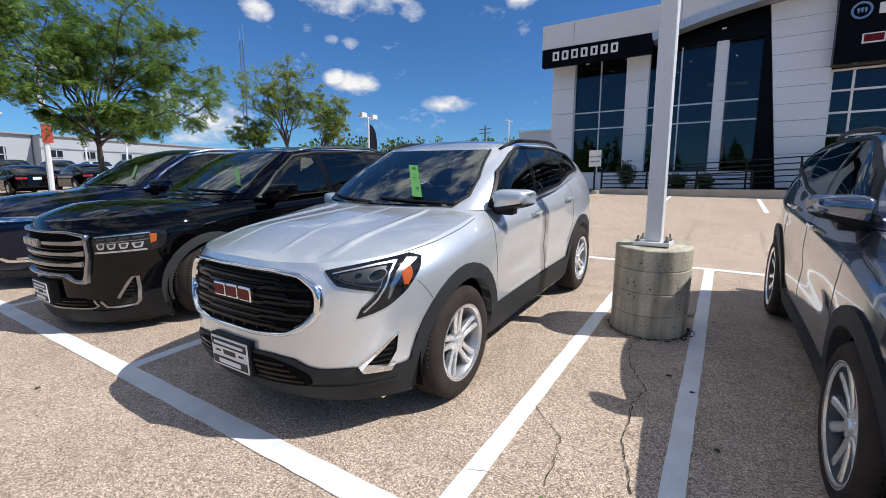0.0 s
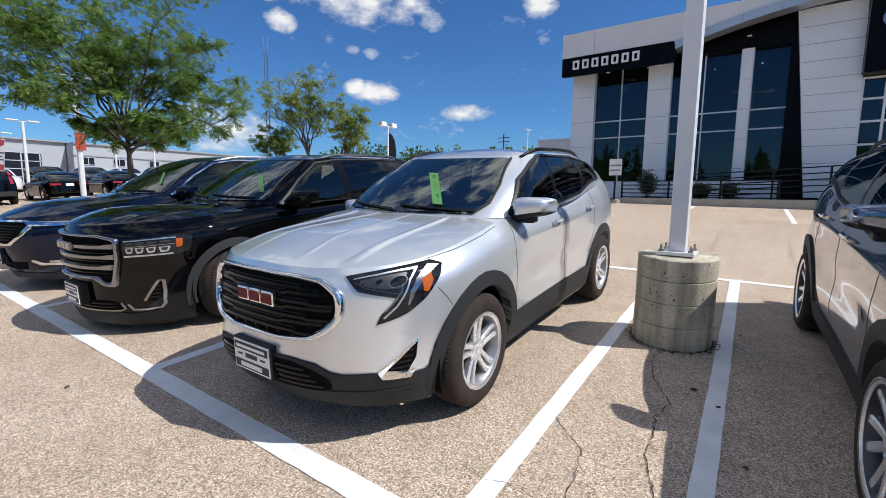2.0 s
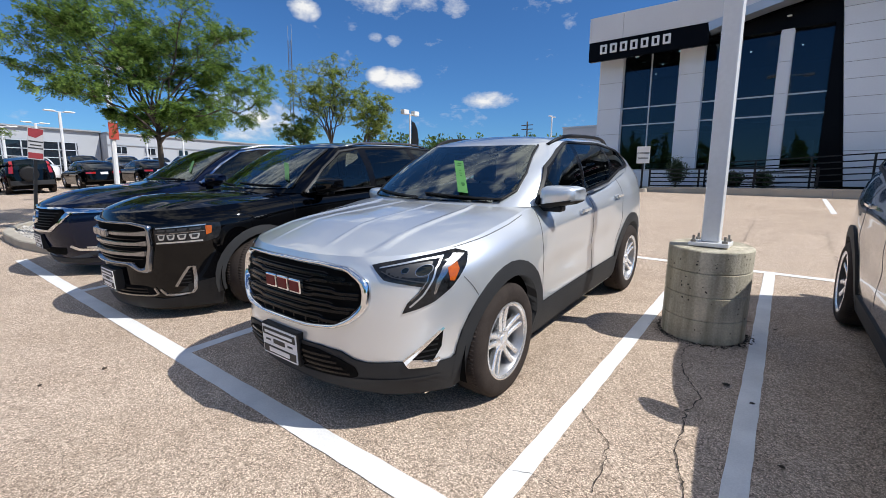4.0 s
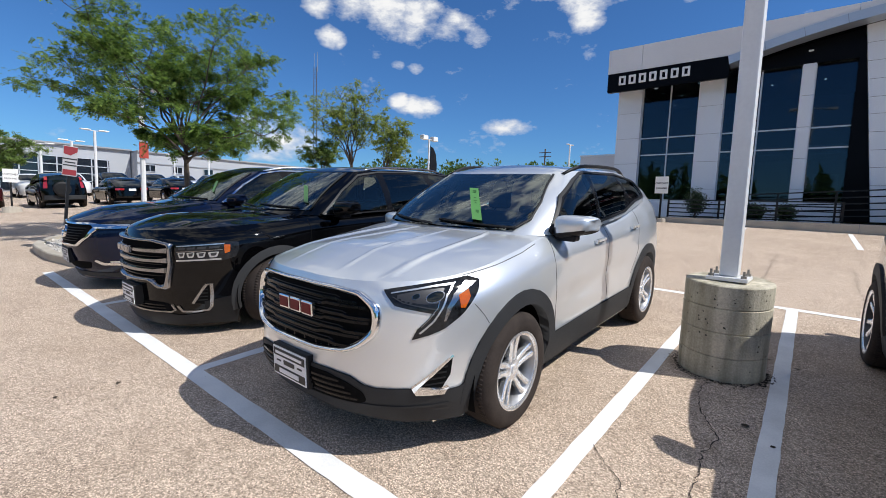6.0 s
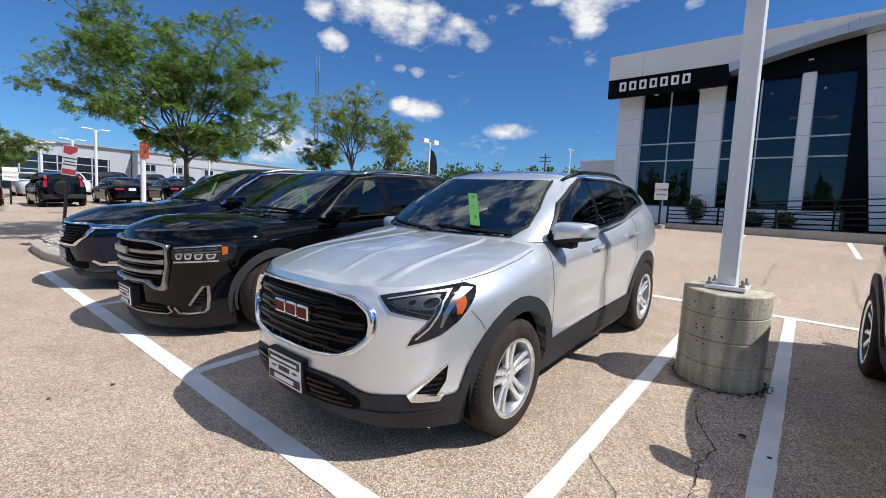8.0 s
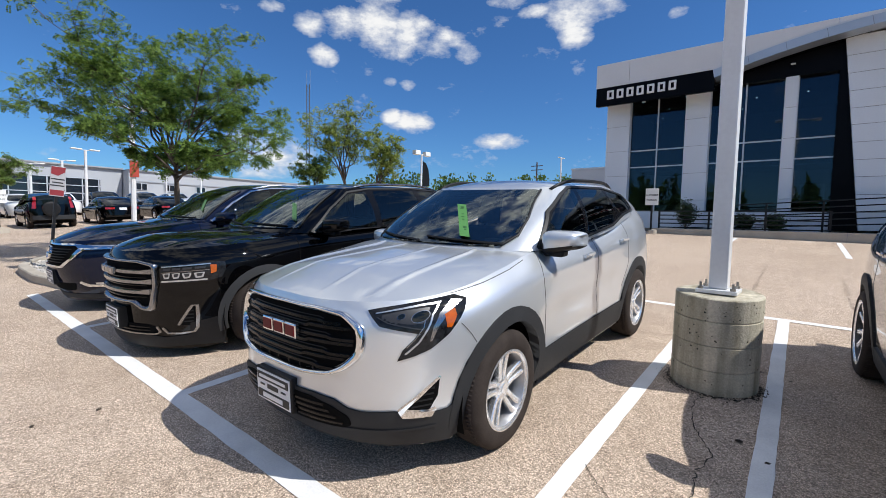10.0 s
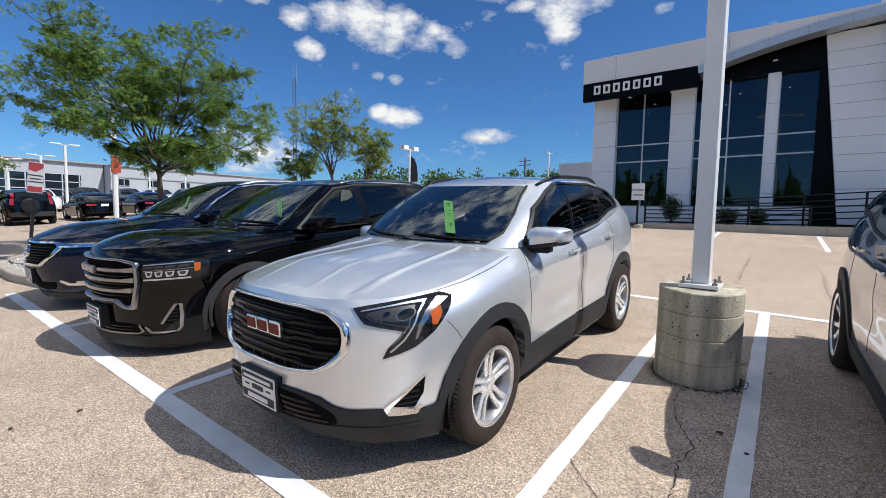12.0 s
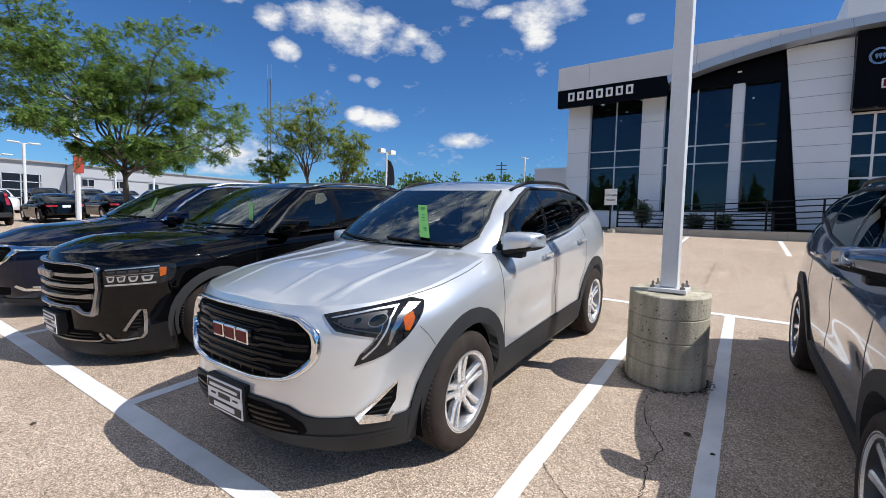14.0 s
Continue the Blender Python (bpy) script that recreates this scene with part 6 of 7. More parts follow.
    part("black_header", prism(face, "y", FAC - 0.28, FAC + 0.1), M["black_panel"], d)
    side = low[2:17]
    part("arch_soffit", prism([(x, z + 0.04) for x, z in side] + [(x, z + 0.10) for x, z in side[::-1]], "y", 17.3, FAC - 0.2), M["black_panel"], d)
    part("black_wall", prism([(3.06, 7.6), (3.42, 7.7), (3.95, 1.3), (3.06, 1.3)], "y", FAC - 0.30, FAC + 0.2), M["black_panel"], d)
    # leaning white wall in long panels
    wall = part("leaning_wall", prism([(3.20, 7.75), (4.95, 7.75), (5.12, 1.3), (3.82, 1.3)], "y", 18.02, FAC + 0.2), M["joint"], d)
    zs = [1.3, 1.92, 2.51, 3.11, 3.68, 4.27, 4.86, 5.41, 5.99, 6.58, 7.17, 7.80]
    for a, b in zip(zs, zs[1:]):
        lx = lambda z: 3.14 + (7.80 - z) * 0.104
        rx = lambda z: 4.95 + (7.80 - z) * 0.026
        part("panel", prism([(lx(a + 0.008), a + 0.008), (rx(a), a + 0.008), (rx(b), b - 0.008), (lx(b - 0.008), b - 0.008)], "y", 18.0, FAC), M["panel"], wall)
    # black sign box with the makers' marks as plain shapes
    slab(d, "sign_box", 4.97, 13.0, 5.36, 7.86, 17.6, FAC + 0.3, M["black_panel"])
    mark = part("round_mark", lathe([(0.20, 0.0), (0.27, 0.0), (0.27, 0.05), (0.20, 0.05)], 32, closed=True), M["satin"], d, "round silver badge", m=pose(5.53, 17.6, 6.95, 90, 0, 0))
    for k in range(3):
        part("shield", prism([(-0.13 + 0.09 * k, 0.06), (-0.05 + 0.09 * k, 0.09), (-0.04 + 0.09 * k, -0.02), (-0.09 + 0.09 * k, -0.10)], "z", 0.01, 0.05), M["satin"], mark)
    for k in range(5):
        slab(d, "sign_letter", 5.95 + 0.42 * k, 6.27 + 0.42 * k, 6.78, 7.10, 17.54, 17.6, M["letter"])
    for k in range(3):
        b = slab(d, "red_mark", 5.62 + 0.62 * k, 6.18 + 0.62 * k, 5.92, 6.22, 17.54, 17.6, M["letter"])
        part("red_fill", box(5.66 + 0.62 * k, 6.14 + 0.62 * k, 17.53, 17.55, 5.96, 6.18), M["red_badge"], b)
    # glazing beyond the leaning wall
    bay = slab(d, "window", 5.08, 13.0, 1.90, 1.96, FAC - 0.25, FAC - 0.10, M["mullion"])
    xs, rows = [5.08, 5.66, 7.4, 9.2, 11.0, 13.0], [1.92, 3.12, 3.88, 4.62, 5.30]
    for xa, xb in zip(xs, xs[1:]):
        for za, zb in zip(rows, rows[1:]):
            part("pane", box(xa + 0.03, xb - 0.03, FAC - 0.2, FAC - 0.18, za + 0.03, zb - 0.03), M["shop_glass"], bay)
    for xm in xs:
        part("mullion", box(xm - 0.035, xm + 0.035, FAC - 0.26, FAC - 0.14, 1.92, 5.3), M["letter"], bay)
    for zm in rows[1:]:
        part("transom", box(5.08, 13.0, FAC - 0.25, FAC - 0.15, zm - 0.035, zm + 0.035), M["letter"], bay)
    slab(d, "plinth", 5.1, 13.0, 1.22, 1.90, FAC - 0.3, FAC + 0.2, M["panel"])
    slab(d, "wall", 13.0, 21.7, 1.22, 7.8, FAC - 0.3, FAC + 0.2, M["panel"])
    # roof box and the low wing behind the corner
    slab(d, "roof_box", 5.0, 12.0, 8.0, 10.4, 20.5, 26.0, M["stone_panel"])
    slab(d, "low_wing", -8.0, -4.82, 0.9, 4.36, 22.0, 36.0, M["stone_panel"])
    slab(d, "wing_coping", -8.04, -4.82, 4.36, 4.44, 21.96, 36.0, M["panel"])
    # soffit lamps and a few interior downlights as bright specks
    for x, z in ((-3.2, 6.42), (-1.2, 6.42), (1.78, 7.0)):
        slab(d, "soffit_lamp", x - 0.07, x + 0.07, z + 0.16, z + 0.19, 17.9, 18.02, M["letter"])
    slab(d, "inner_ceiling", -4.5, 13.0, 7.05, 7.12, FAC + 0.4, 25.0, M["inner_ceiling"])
    for i in range(5):
        for j in range(3):
            x, y = -3.7 + 1.75 * i + 0.7 * (j % 2), FAC + 1.3 + 1.9 * j
            part("downlight", lathe([(0.0, 0.0), (0.032, 0.0), (0.036, 0.03), (0.0, 0.03)], 10), M["downlight"], d, m=Matrix.Translation((x, y, 7.01)))
    for x0, x1, y, h in ((-3.4, -2.2, 21.0, 1.05), (0.0, 1.5, 20.6, 1.1), (2.2, 3.0, 21.5, 1.9), (6.0, 8.0, 21.0, 1.1)):
        slab(d, "counter", x0, x1, 1.28, 1.28 + h, y, y + 0.7, M["stone_panel"], "pale desk inside the showroom", 0.02)
    slab(d, "balcony_edge", -4.5, 13.0, 4.1, 4.45, 22.2, 22.5, M["stone_panel"], "pale edge of the upper floor")
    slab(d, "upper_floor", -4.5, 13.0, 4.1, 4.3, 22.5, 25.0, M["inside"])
    return d


build_dealership()


def shrub(x, y, z, r, h, seed):
    rnd = random.Random(seed)
    ob = thing("shrub", "dark green leafy shrub in the bed before the glazing", "shrub", Matrix.Translation((x, y, z)), group="shrubs")
    st = bmesh.new()
    lf = bmesh.new()
    for k in range(16):
        a, lean = rnd.uniform(0, 6.28), rnd.uniform(0.1, 0.7)
        tip = Vector((math.cos(a) * r * lean, math.sin(a) * r * lean, h * rnd.uniform(0.6, 1.05)))
        tube([(0, 0, 0), tip * 0.5 + Vector((0, 0, 0.06)), tip], 0.012, 4, st, 0.4)
        for j in range(110):
            c = tip * rnd.uniform(0.35, 1.05) + Vector((rnd.gauss(0, 0.09), rnd.gauss(0, 0.09), rnd.gauss(0, 0.07)))
            q = Euler((rnd.uniform(-1, 1), rnd.uniform(-1, 1), rnd.uniform(0, 6.28))).to_matrix()
            s = rnd.uniform(0.03, 0.06)
            lf.faces.new([lf.verts.new(c + q @ Vector(v)) for v in ((-s, 0, 0), (0, -s * 0.5, 0.01), (s, 0, 0), (0, s * 0.5, 0.01))])
    part("stems", st, M["soil"], ob)
    part("foliage", lf, M["foliage_dark"], ob)


def build_forecourt():
    # kerb, raised bed, walk
    bm = box(-2.0, 14.0, 15.45, 15.65, 0.75, 1.24, 0.02)
    tagged(part("kerb", bm, M["kerb"]), "low concrete kerb wall along the bed", "kerb", kind="structure")
    for x in (0.6, 3.4, 6.2, 9.0):
        tagged(part("kerb_joint", box(x - 0.006, x + 0.006, 15.446, 15.5, 0.75, 1.243), M["joint"]), "open joint in the kerb", "joint", kind="structure")
    bm = box(-2.0, 14.0, 15.65, FAC - 0.1, 0.75, 1.18)
    tagged(part("planting_bed", bm, M["soil"]), "mulched planting bed before the glazing", "planting bed", kind="structure")
    # two runs of black railing
    def railing(x0, x1, y, base, top, step, bars, slope=0.0):
        r = thing("railing", "black steel railing with horizontal bars", "railing", group="railings")
        k = round((x1 - x0) / step)
        for i in range(k + 1):
            x = x0 + (x1 - x0) * i / k
            dz = slope * (x - x0)
            part("post", box(x - 0.03, x + 0.03, y - 0.03, y + 0.03, base, top + dz), M["black_metal"], r)
        for j in range(bars):
            z = top - 0.02 - j * (top - base - 0.12) / (bars - 1) if bars > 1 else top
            part("bar", prism([(x0, z - 0.02), (x1, z - 0.02 + slope * (x1 - x0)), (x1, z + 0.02 + slope * (x1 - x0)), (x0, z + 0.02)], "y", y - 0.02, y + 0.02), M["black_metal"], r)
    railing(-1.87, 3.02, 15.85, 1.18, 1.90, 1.63, 5)
    railing(-0.2, 9.0, 17.0, 1.18, 2.12, 1.65, 5, 0.055)
    shrub(-1.1, 16.6, 1.18, 0.6, 1.1, 3)
    shrub(0.75, 16.5, 1.18, 0.5, 0.55, 4)
    shrub(1.62, 16.5, 1.18, 0.45, 0.5, 5)
    # sign on its post
    g = thing("parking_sign", "small white customer parking sign on a dark post", "sign", Matrix.Translation((-2.0, 15.2, 0)))
    part("post", box(-0.03, 0.03, 0.005, 0.06, 0.95, 2.66), M["black_metal"], g)
    part("board", box(-0.225, 0.225, -0.012, 0.004, 2.08, 2.69, 0.01), M["sign_white"], g)
    for z, word in ((2.42, "CUSTOMER"), (2.24, "PARKING")):
        cu = bpy.data.curves.new("lettering", "FONT")
        cu.body, cu.size, cu.align_x, cu.extrude = word, 0.084, "CENTER", 0.001
        cu.offset = 0.0025
        cu.materials.append(M["ink"])
        o = new("lettering", cu)
        o.parent = g
        o.matrix_basis = pose(0, -0.014, z, 90, 0, 0)
    tagged(part("sign_base", lathe([(0.16, 0.0), (0.14, 0.22), (0.0, 0.24)], 16), M["kerb"], m=Matrix.Translation((-1.95, 15.3, 0.95))), "rounded concrete base beside the sign", "concrete base")


build_forecourt()


# ---- island, tree and far side ----
def leafy(name, dark, light):
    """Leaves: a green that varies from leaf to leaf and lets light through."""
    m = bpy.data.materials.new(name)
    m.use_nodes = True
    n, l = m.node_tree.nodes, m.node_tree.links
    p = n["Principled BSDF"]
    p.inputs["Roughness"].default_value = 0.55
    p.inputs["Specular IOR Level"].default_value = 0.3
    g = n.new("ShaderNodeNewGeometry")
    r = n.new("ShaderNodeValToRGB")
    r.color_ramp.elements[0].color, r.color_ramp.elements[1].color = dark, light
    l.new(g.outputs["Random Per Island"], r.inputs[0])
    l.new(r.outputs[0], p.inputs["Base Color"])
    t = n.new("ShaderNodeBsdfTranslucent")
    l.new(r.outputs[0], t.inputs["Color"])
    mx = n.new("ShaderNodeMixShader"); mx.inputs[0].default_value = 0.48
    l.new(p.outputs[0], mx.inputs[1]); l.new(t.outputs[0], mx.inputs[2])
    l.new(mx.outputs[0], n["Material Output"].inputs[0])
    return m


M.update({
    "leaf": leafy("locust_leaves", (0.050, 0.108, 0.024, 1), (0.265, 0.385, 0.082, 1)),
    "leaf_far": leafy("far_leaves", (0.07, 0.13, 0.030, 1), (0.30, 0.40, 0.11, 1)),
    "leaf_yellow": leafy("yellowing_leaves", (0.11, 0.17, 0.035, 1), (0.40, 0.46, 0.12, 1)),
    "leaf_woods": leafy("wood_leaves", (0.03, 0.07, 0.02, 1), (0.17, 0.26, 0.07, 1)),
    "bark": mat("bark", (0.085, 0.065, 0.050, 1), 0.9, vary=0.4, scale=6, grain=60, bump=0.6),
    "gravel": mat("gravel", (0.46, 0.43, 0.39, 1), 0.9, vary=0.35, scale=12, grain=60),
    "far_wall": mat("far_wall", (0.40, 0.42, 0.45, 1), 0.7, vary=0.04, scale=0.3),
    "far_grey": mat("far_grey", (0.30, 0.32, 0.35, 1), 0.6, vary=0.05, scale=0.3),
    "sign_grey": mat("sign_grey", (0.42, 0.41, 0.42, 1), 0.5, vary=0.06),
    "banner_red": mat("banner_red", (0.24, 0.020, 0.028, 1), 0.7, vary=0.1),
    "banner_orange": mat("banner_orange", (0.40, 0.05, 0.03, 1), 0.7, vary=0.1),
    "white_paint": mat("white_paint", (0.72, 0.72, 0.72, 1), 0.3, coat=0.8, vary=0.02),
    "maroon": mat("maroon_paint", (0.05, 0.010, 0.012, 1), 0.2, coat=0.6, vary=0.1),
    "grey_paint": mat("grey_paint", (0.07, 0.075, 0.085, 1), 0.25, metal=0.4, coat=0.8, vary=0.05),
    "mast_grey": mat("mast_grey", (0.10, 0.105, 0.12, 1), 0.7, vary=0.1),
})


def spray(bm, c, q, size, rnd, pairs=4):
    """One feathery leaf: small leaflets in pairs along a drooping stalk."""
    for k in range(pairs):
        t = k / pairs
        base = Vector((size * t, 0, -0.25 * size * t * t))
        for sd in (-1, 1):
            ln, wd = size * rnd.uniform(0.30, 0.42), size * rnd.uniform(0.10, 0.15)
            d = Vector((0.55, sd * 0.83, rnd.uniform(-0.35, 0.1))).normalized()
            a = Vector((0.83, -sd * 0.55, 0.0))
            p0, p1 = base, base + d * ln
            bm.faces.new([bm.verts.new(c + q @ v) for v in (p0, p0 * 0.5 + p1 * 0.5 + a * wd, p1, p0 * 0.5 + p1 * 0.5 - a * wd)])


def build_tree(name, label, m, limbs, trunk_r, fork, leaf_mat, sprays, leaf_size, seed, spread=0.55, group=""):
    """Trunk, limbs that divide into branches, and a crown of leaf sprays about the branch ends."""
    rnd = random.Random(seed)
    t = thing(name, label, "tree", m, group=group)
    wood = bmesh.new()
    crown = bmesh.new()
    trunk = [(0, 0, -0.1), (0.02, 0.01, fork * 0.3), (-0.02, 0.02, fork * 0.7), (0, 0, fork)]
    part("trunk", tube(trunk, trunk_r, 10, taper=0.72), M["bark"], t, smooth=True)
    ends = []
    for tip, start in limbs:
        a, b = Vector((0, 0, fork * start)), Vector(tip)
        bend = (b - a).length
        pts = []
        for i in range(7):
            f = i / 6
            p = a.lerp(b, f) + Vector((0, 0, math.sin(math.pi * f) * 0.10 * bend)) + Vector((rnd.gauss(0, 0.03), rnd.gauss(0, 0.03), rnd.gauss(0, 0.03))) * bend * (0 < i < 6)
            pts.append(p)
        part("limb", tube(pts, trunk_r * 0.36, 6, taper=0.2), M["bark"], t, smooth=True)
        for k in range(9):
            f = 0.35 + 0.65 * k / 8
            i = min(5, int(f * 6))
            base = pts[i].lerp(pts[i + 1], f * 6 - i)
            out = (b - a).normalized() * 0.7 + Vector((rnd.gauss(0, 1), rnd.gauss(0, 1), rnd.gauss(0.1, 0.55)))
            ln = bend * rnd.uniform(0.16, 0.34) * (1.25 - 0.5 * f)
            e = base + out.normalized() * ln
            mid = base.lerp(e, 0.5) + Vector((0, 0, 0.08 * ln))
            tube([base, mid, e], trunk_r * 0.13, 4, wood, 0.3)
            ends.append((base, e, ln))
            for _ in range(3):
                o2 = (e - base).normalized() + Vector((rnd.gauss(0, 0.8), rnd.gauss(0, 0.8), rnd.gauss(0, 0.5)))
                b2 = base.lerp(e, rnd.uniform(0.4, 0.95))
                e2 = b2 + o2.normalized() * ln * 0.55
                tube([b2, b2.lerp(e2, 0.5) + Vector((0, 0, 0.03)), e2], trunk_r * 0.06, 3, wood, 0.4)
                ends.append((b2, e2, ln * 0.55))
    per = sprays // len(ends)
    for base, e, ln in ends:
        for _ in range(per):
            c = base.lerp(e, rnd.uniform(0.25, 1.12)) + Vector((rnd.gauss(0, 1), rnd.gauss(0, 1), rnd.gauss(0, 0.55))) * ln * spread * 0.45
            q = Euler((rnd.gauss(0, 0.45), rnd.gauss(0.25, 0.4), rnd.uniform(0, 6.28))).to_matrix()
            spray(crown, c, q, leaf_size * rnd.uniform(0.7, 1.3), rnd)
    tagged(part("twig_mass", wood, M["bark"], t, smooth=True), kind="stuff")
    part("crown", crown, leaf_mat, t)
    return t


def side_tree(at, z0, limbs_view, right, rnd_seed, depth):
    """Limb tips given as (across, up) in metres, with a random depth."""
    rnd = random.Random(rnd_seed)
    away = Vector((-right[1], right[0], 0))
    r = Vector((right[0], right[1], 0))
    return [(tuple(r * a + Vector((0, 0, h - z0)) + away * rnd.uniform(-depth, depth)), st) for a, h, st in limbs_view]


LOCUST_AT = (-10.9, 2.5)
g0 = ground_z(*LOCUST_AT)
lv = [(-3.1, 3.95, 0.9), (-2.5, 4.5, 0.9), (-1.95, 5.25, 1.0), (-1.1, 5.25, 1.0), (-0.3, 5.2, 1.0), (0.35, 5.75, 1.0), (1.0, 5.4, 1.0), (1.8, 5.1, 1.0), (2.4, 4.7, 1.0), (2.5, 3.9, 0.95), (1.7, 3.2, 0.9), (-1.6, 3.1, 0.9), (0.6, 4.6, 1.0), (-0.6, 4.3, 1.0), (1.2, 2.7, 0.85), (-0.9, 3.0, 0.85), (2.0, 3.1, 0.9), (-2.3, 5.5, 1.0), (-1.5, 5.5, 1.0), (-0.5, 5.75, 1.0), (1.5, 5.35, 1.0), (-1.7, 4.5, 0.95), (-0.4, 2.95, 0.8), (0.5, 2.9, 0.8), (1.3, 4.2, 1.0)]
build_tree("honey_locust", "young tree with feathery green leaves on the gravel island", Matrix.Translation((LOCUST_AT[0], LOCUST_AT[1], g0)), side_tree(LOCUST_AT, g0, lv, (0.348, 0.937), 5, 1.9), 0.085, 2.35, M["leaf"], 14500, 0.15, 11, 0.55)


def build_island():
    k = 14
    ring = [(-7.25, -0.62)] + [(-8.4 - 0.28 * i, -0.80 + 0.0 * i) for i in range(5)]
    ring += [(-9.6 - 2.9 * math.sin(math.pi / 2 * i / k), 2.1 - 2.9 * math.cos(math.pi / 2 * i / k)) for i in range(1, k + 1)]
    ring += [(-12.5, 7.5), (-7.25, 7.5)]
    inner = []
    cx, cy = -9.9, 3.2
    for x, y in ring:
        d = math.hypot(x - cx, y - cy)
        inner.append((x + (cx - x) / d * 0.17, y + (cy - y) / d * 0.17))
    bm = bmesh.new()
    n = len(ring)
    rows = [[bm.verts.new((x, y, z)) for x, y in r] for r, z in ((ring, -0.05), (ring, 0.13), ([(a[0] * 0.9 + b[0] * 0.1, a[1] * 0.9 + b[1] * 0.1) for a, b in zip(ring, inner)], 0.15), (inner, 0.15), (inner, 0.02))]
    for a, b in zip(rows, rows[1:]):
        for i in range(n):
            bm.faces.new((a[i], a[(i + 1) % n], b[(i + 1) % n], b[i]))
    bmesh.ops.recalc_face_normals(bm, faces=bm.faces)
    tagged(part("island_kerb", bm, M["kerb"], m=LOT), "rounded concrete kerb of the tree island", "kerb", kind="structure")
    bm = bmesh.new()
    bm.faces.new([bm.verts.new((x, y, 0.09)) for x, y in inner])
    tagged(part("island_bed", bm, M["gravel"], m=LOT), "gravel bed of the tree island", "gravel bed", kind="structure")
    rnd = random.Random(8)
    bm = bmesh.new()
    for _ in range(2200):
        x, y = rnd.uniform(-12.2, -7.4), rnd.uniform(-0.6, 4.0) if rnd.random() < 0.6 else rnd.uniform(-0.6, 1.2)
        if not within(Vector((x, y)), inner):
            continue
        r = rnd.uniform(0.02, 0.05)
        q = Euler((rnd.uniform(0, 3), rnd.uniform(0, 3), rnd.uniform(0, 3))).to_matrix()
        vs = [bm.verts.new(Vector((x, y, 0.10)) + q @ Vector(v) * r) for v in ((1, 0, 0), (-1, 0.2, 0), (0, 0.8, 0.1), (0, -0.9, 0), (0.1, 0, 0.6), (0, 0, -0.6))]
        for f in ((0, 2, 4), (2, 1, 4), (1, 3, 4), (3, 0, 4), (2, 0, 5), (1, 2, 5), (3, 1, 5), (0, 3, 5)):
            bm.faces.new([vs[i] for i in f])
    tagged(part("gravel_stones", bm, M["gravel"], m=LOT), "loose pale stones on the island", "gravel", kind="stuff")


build_island()


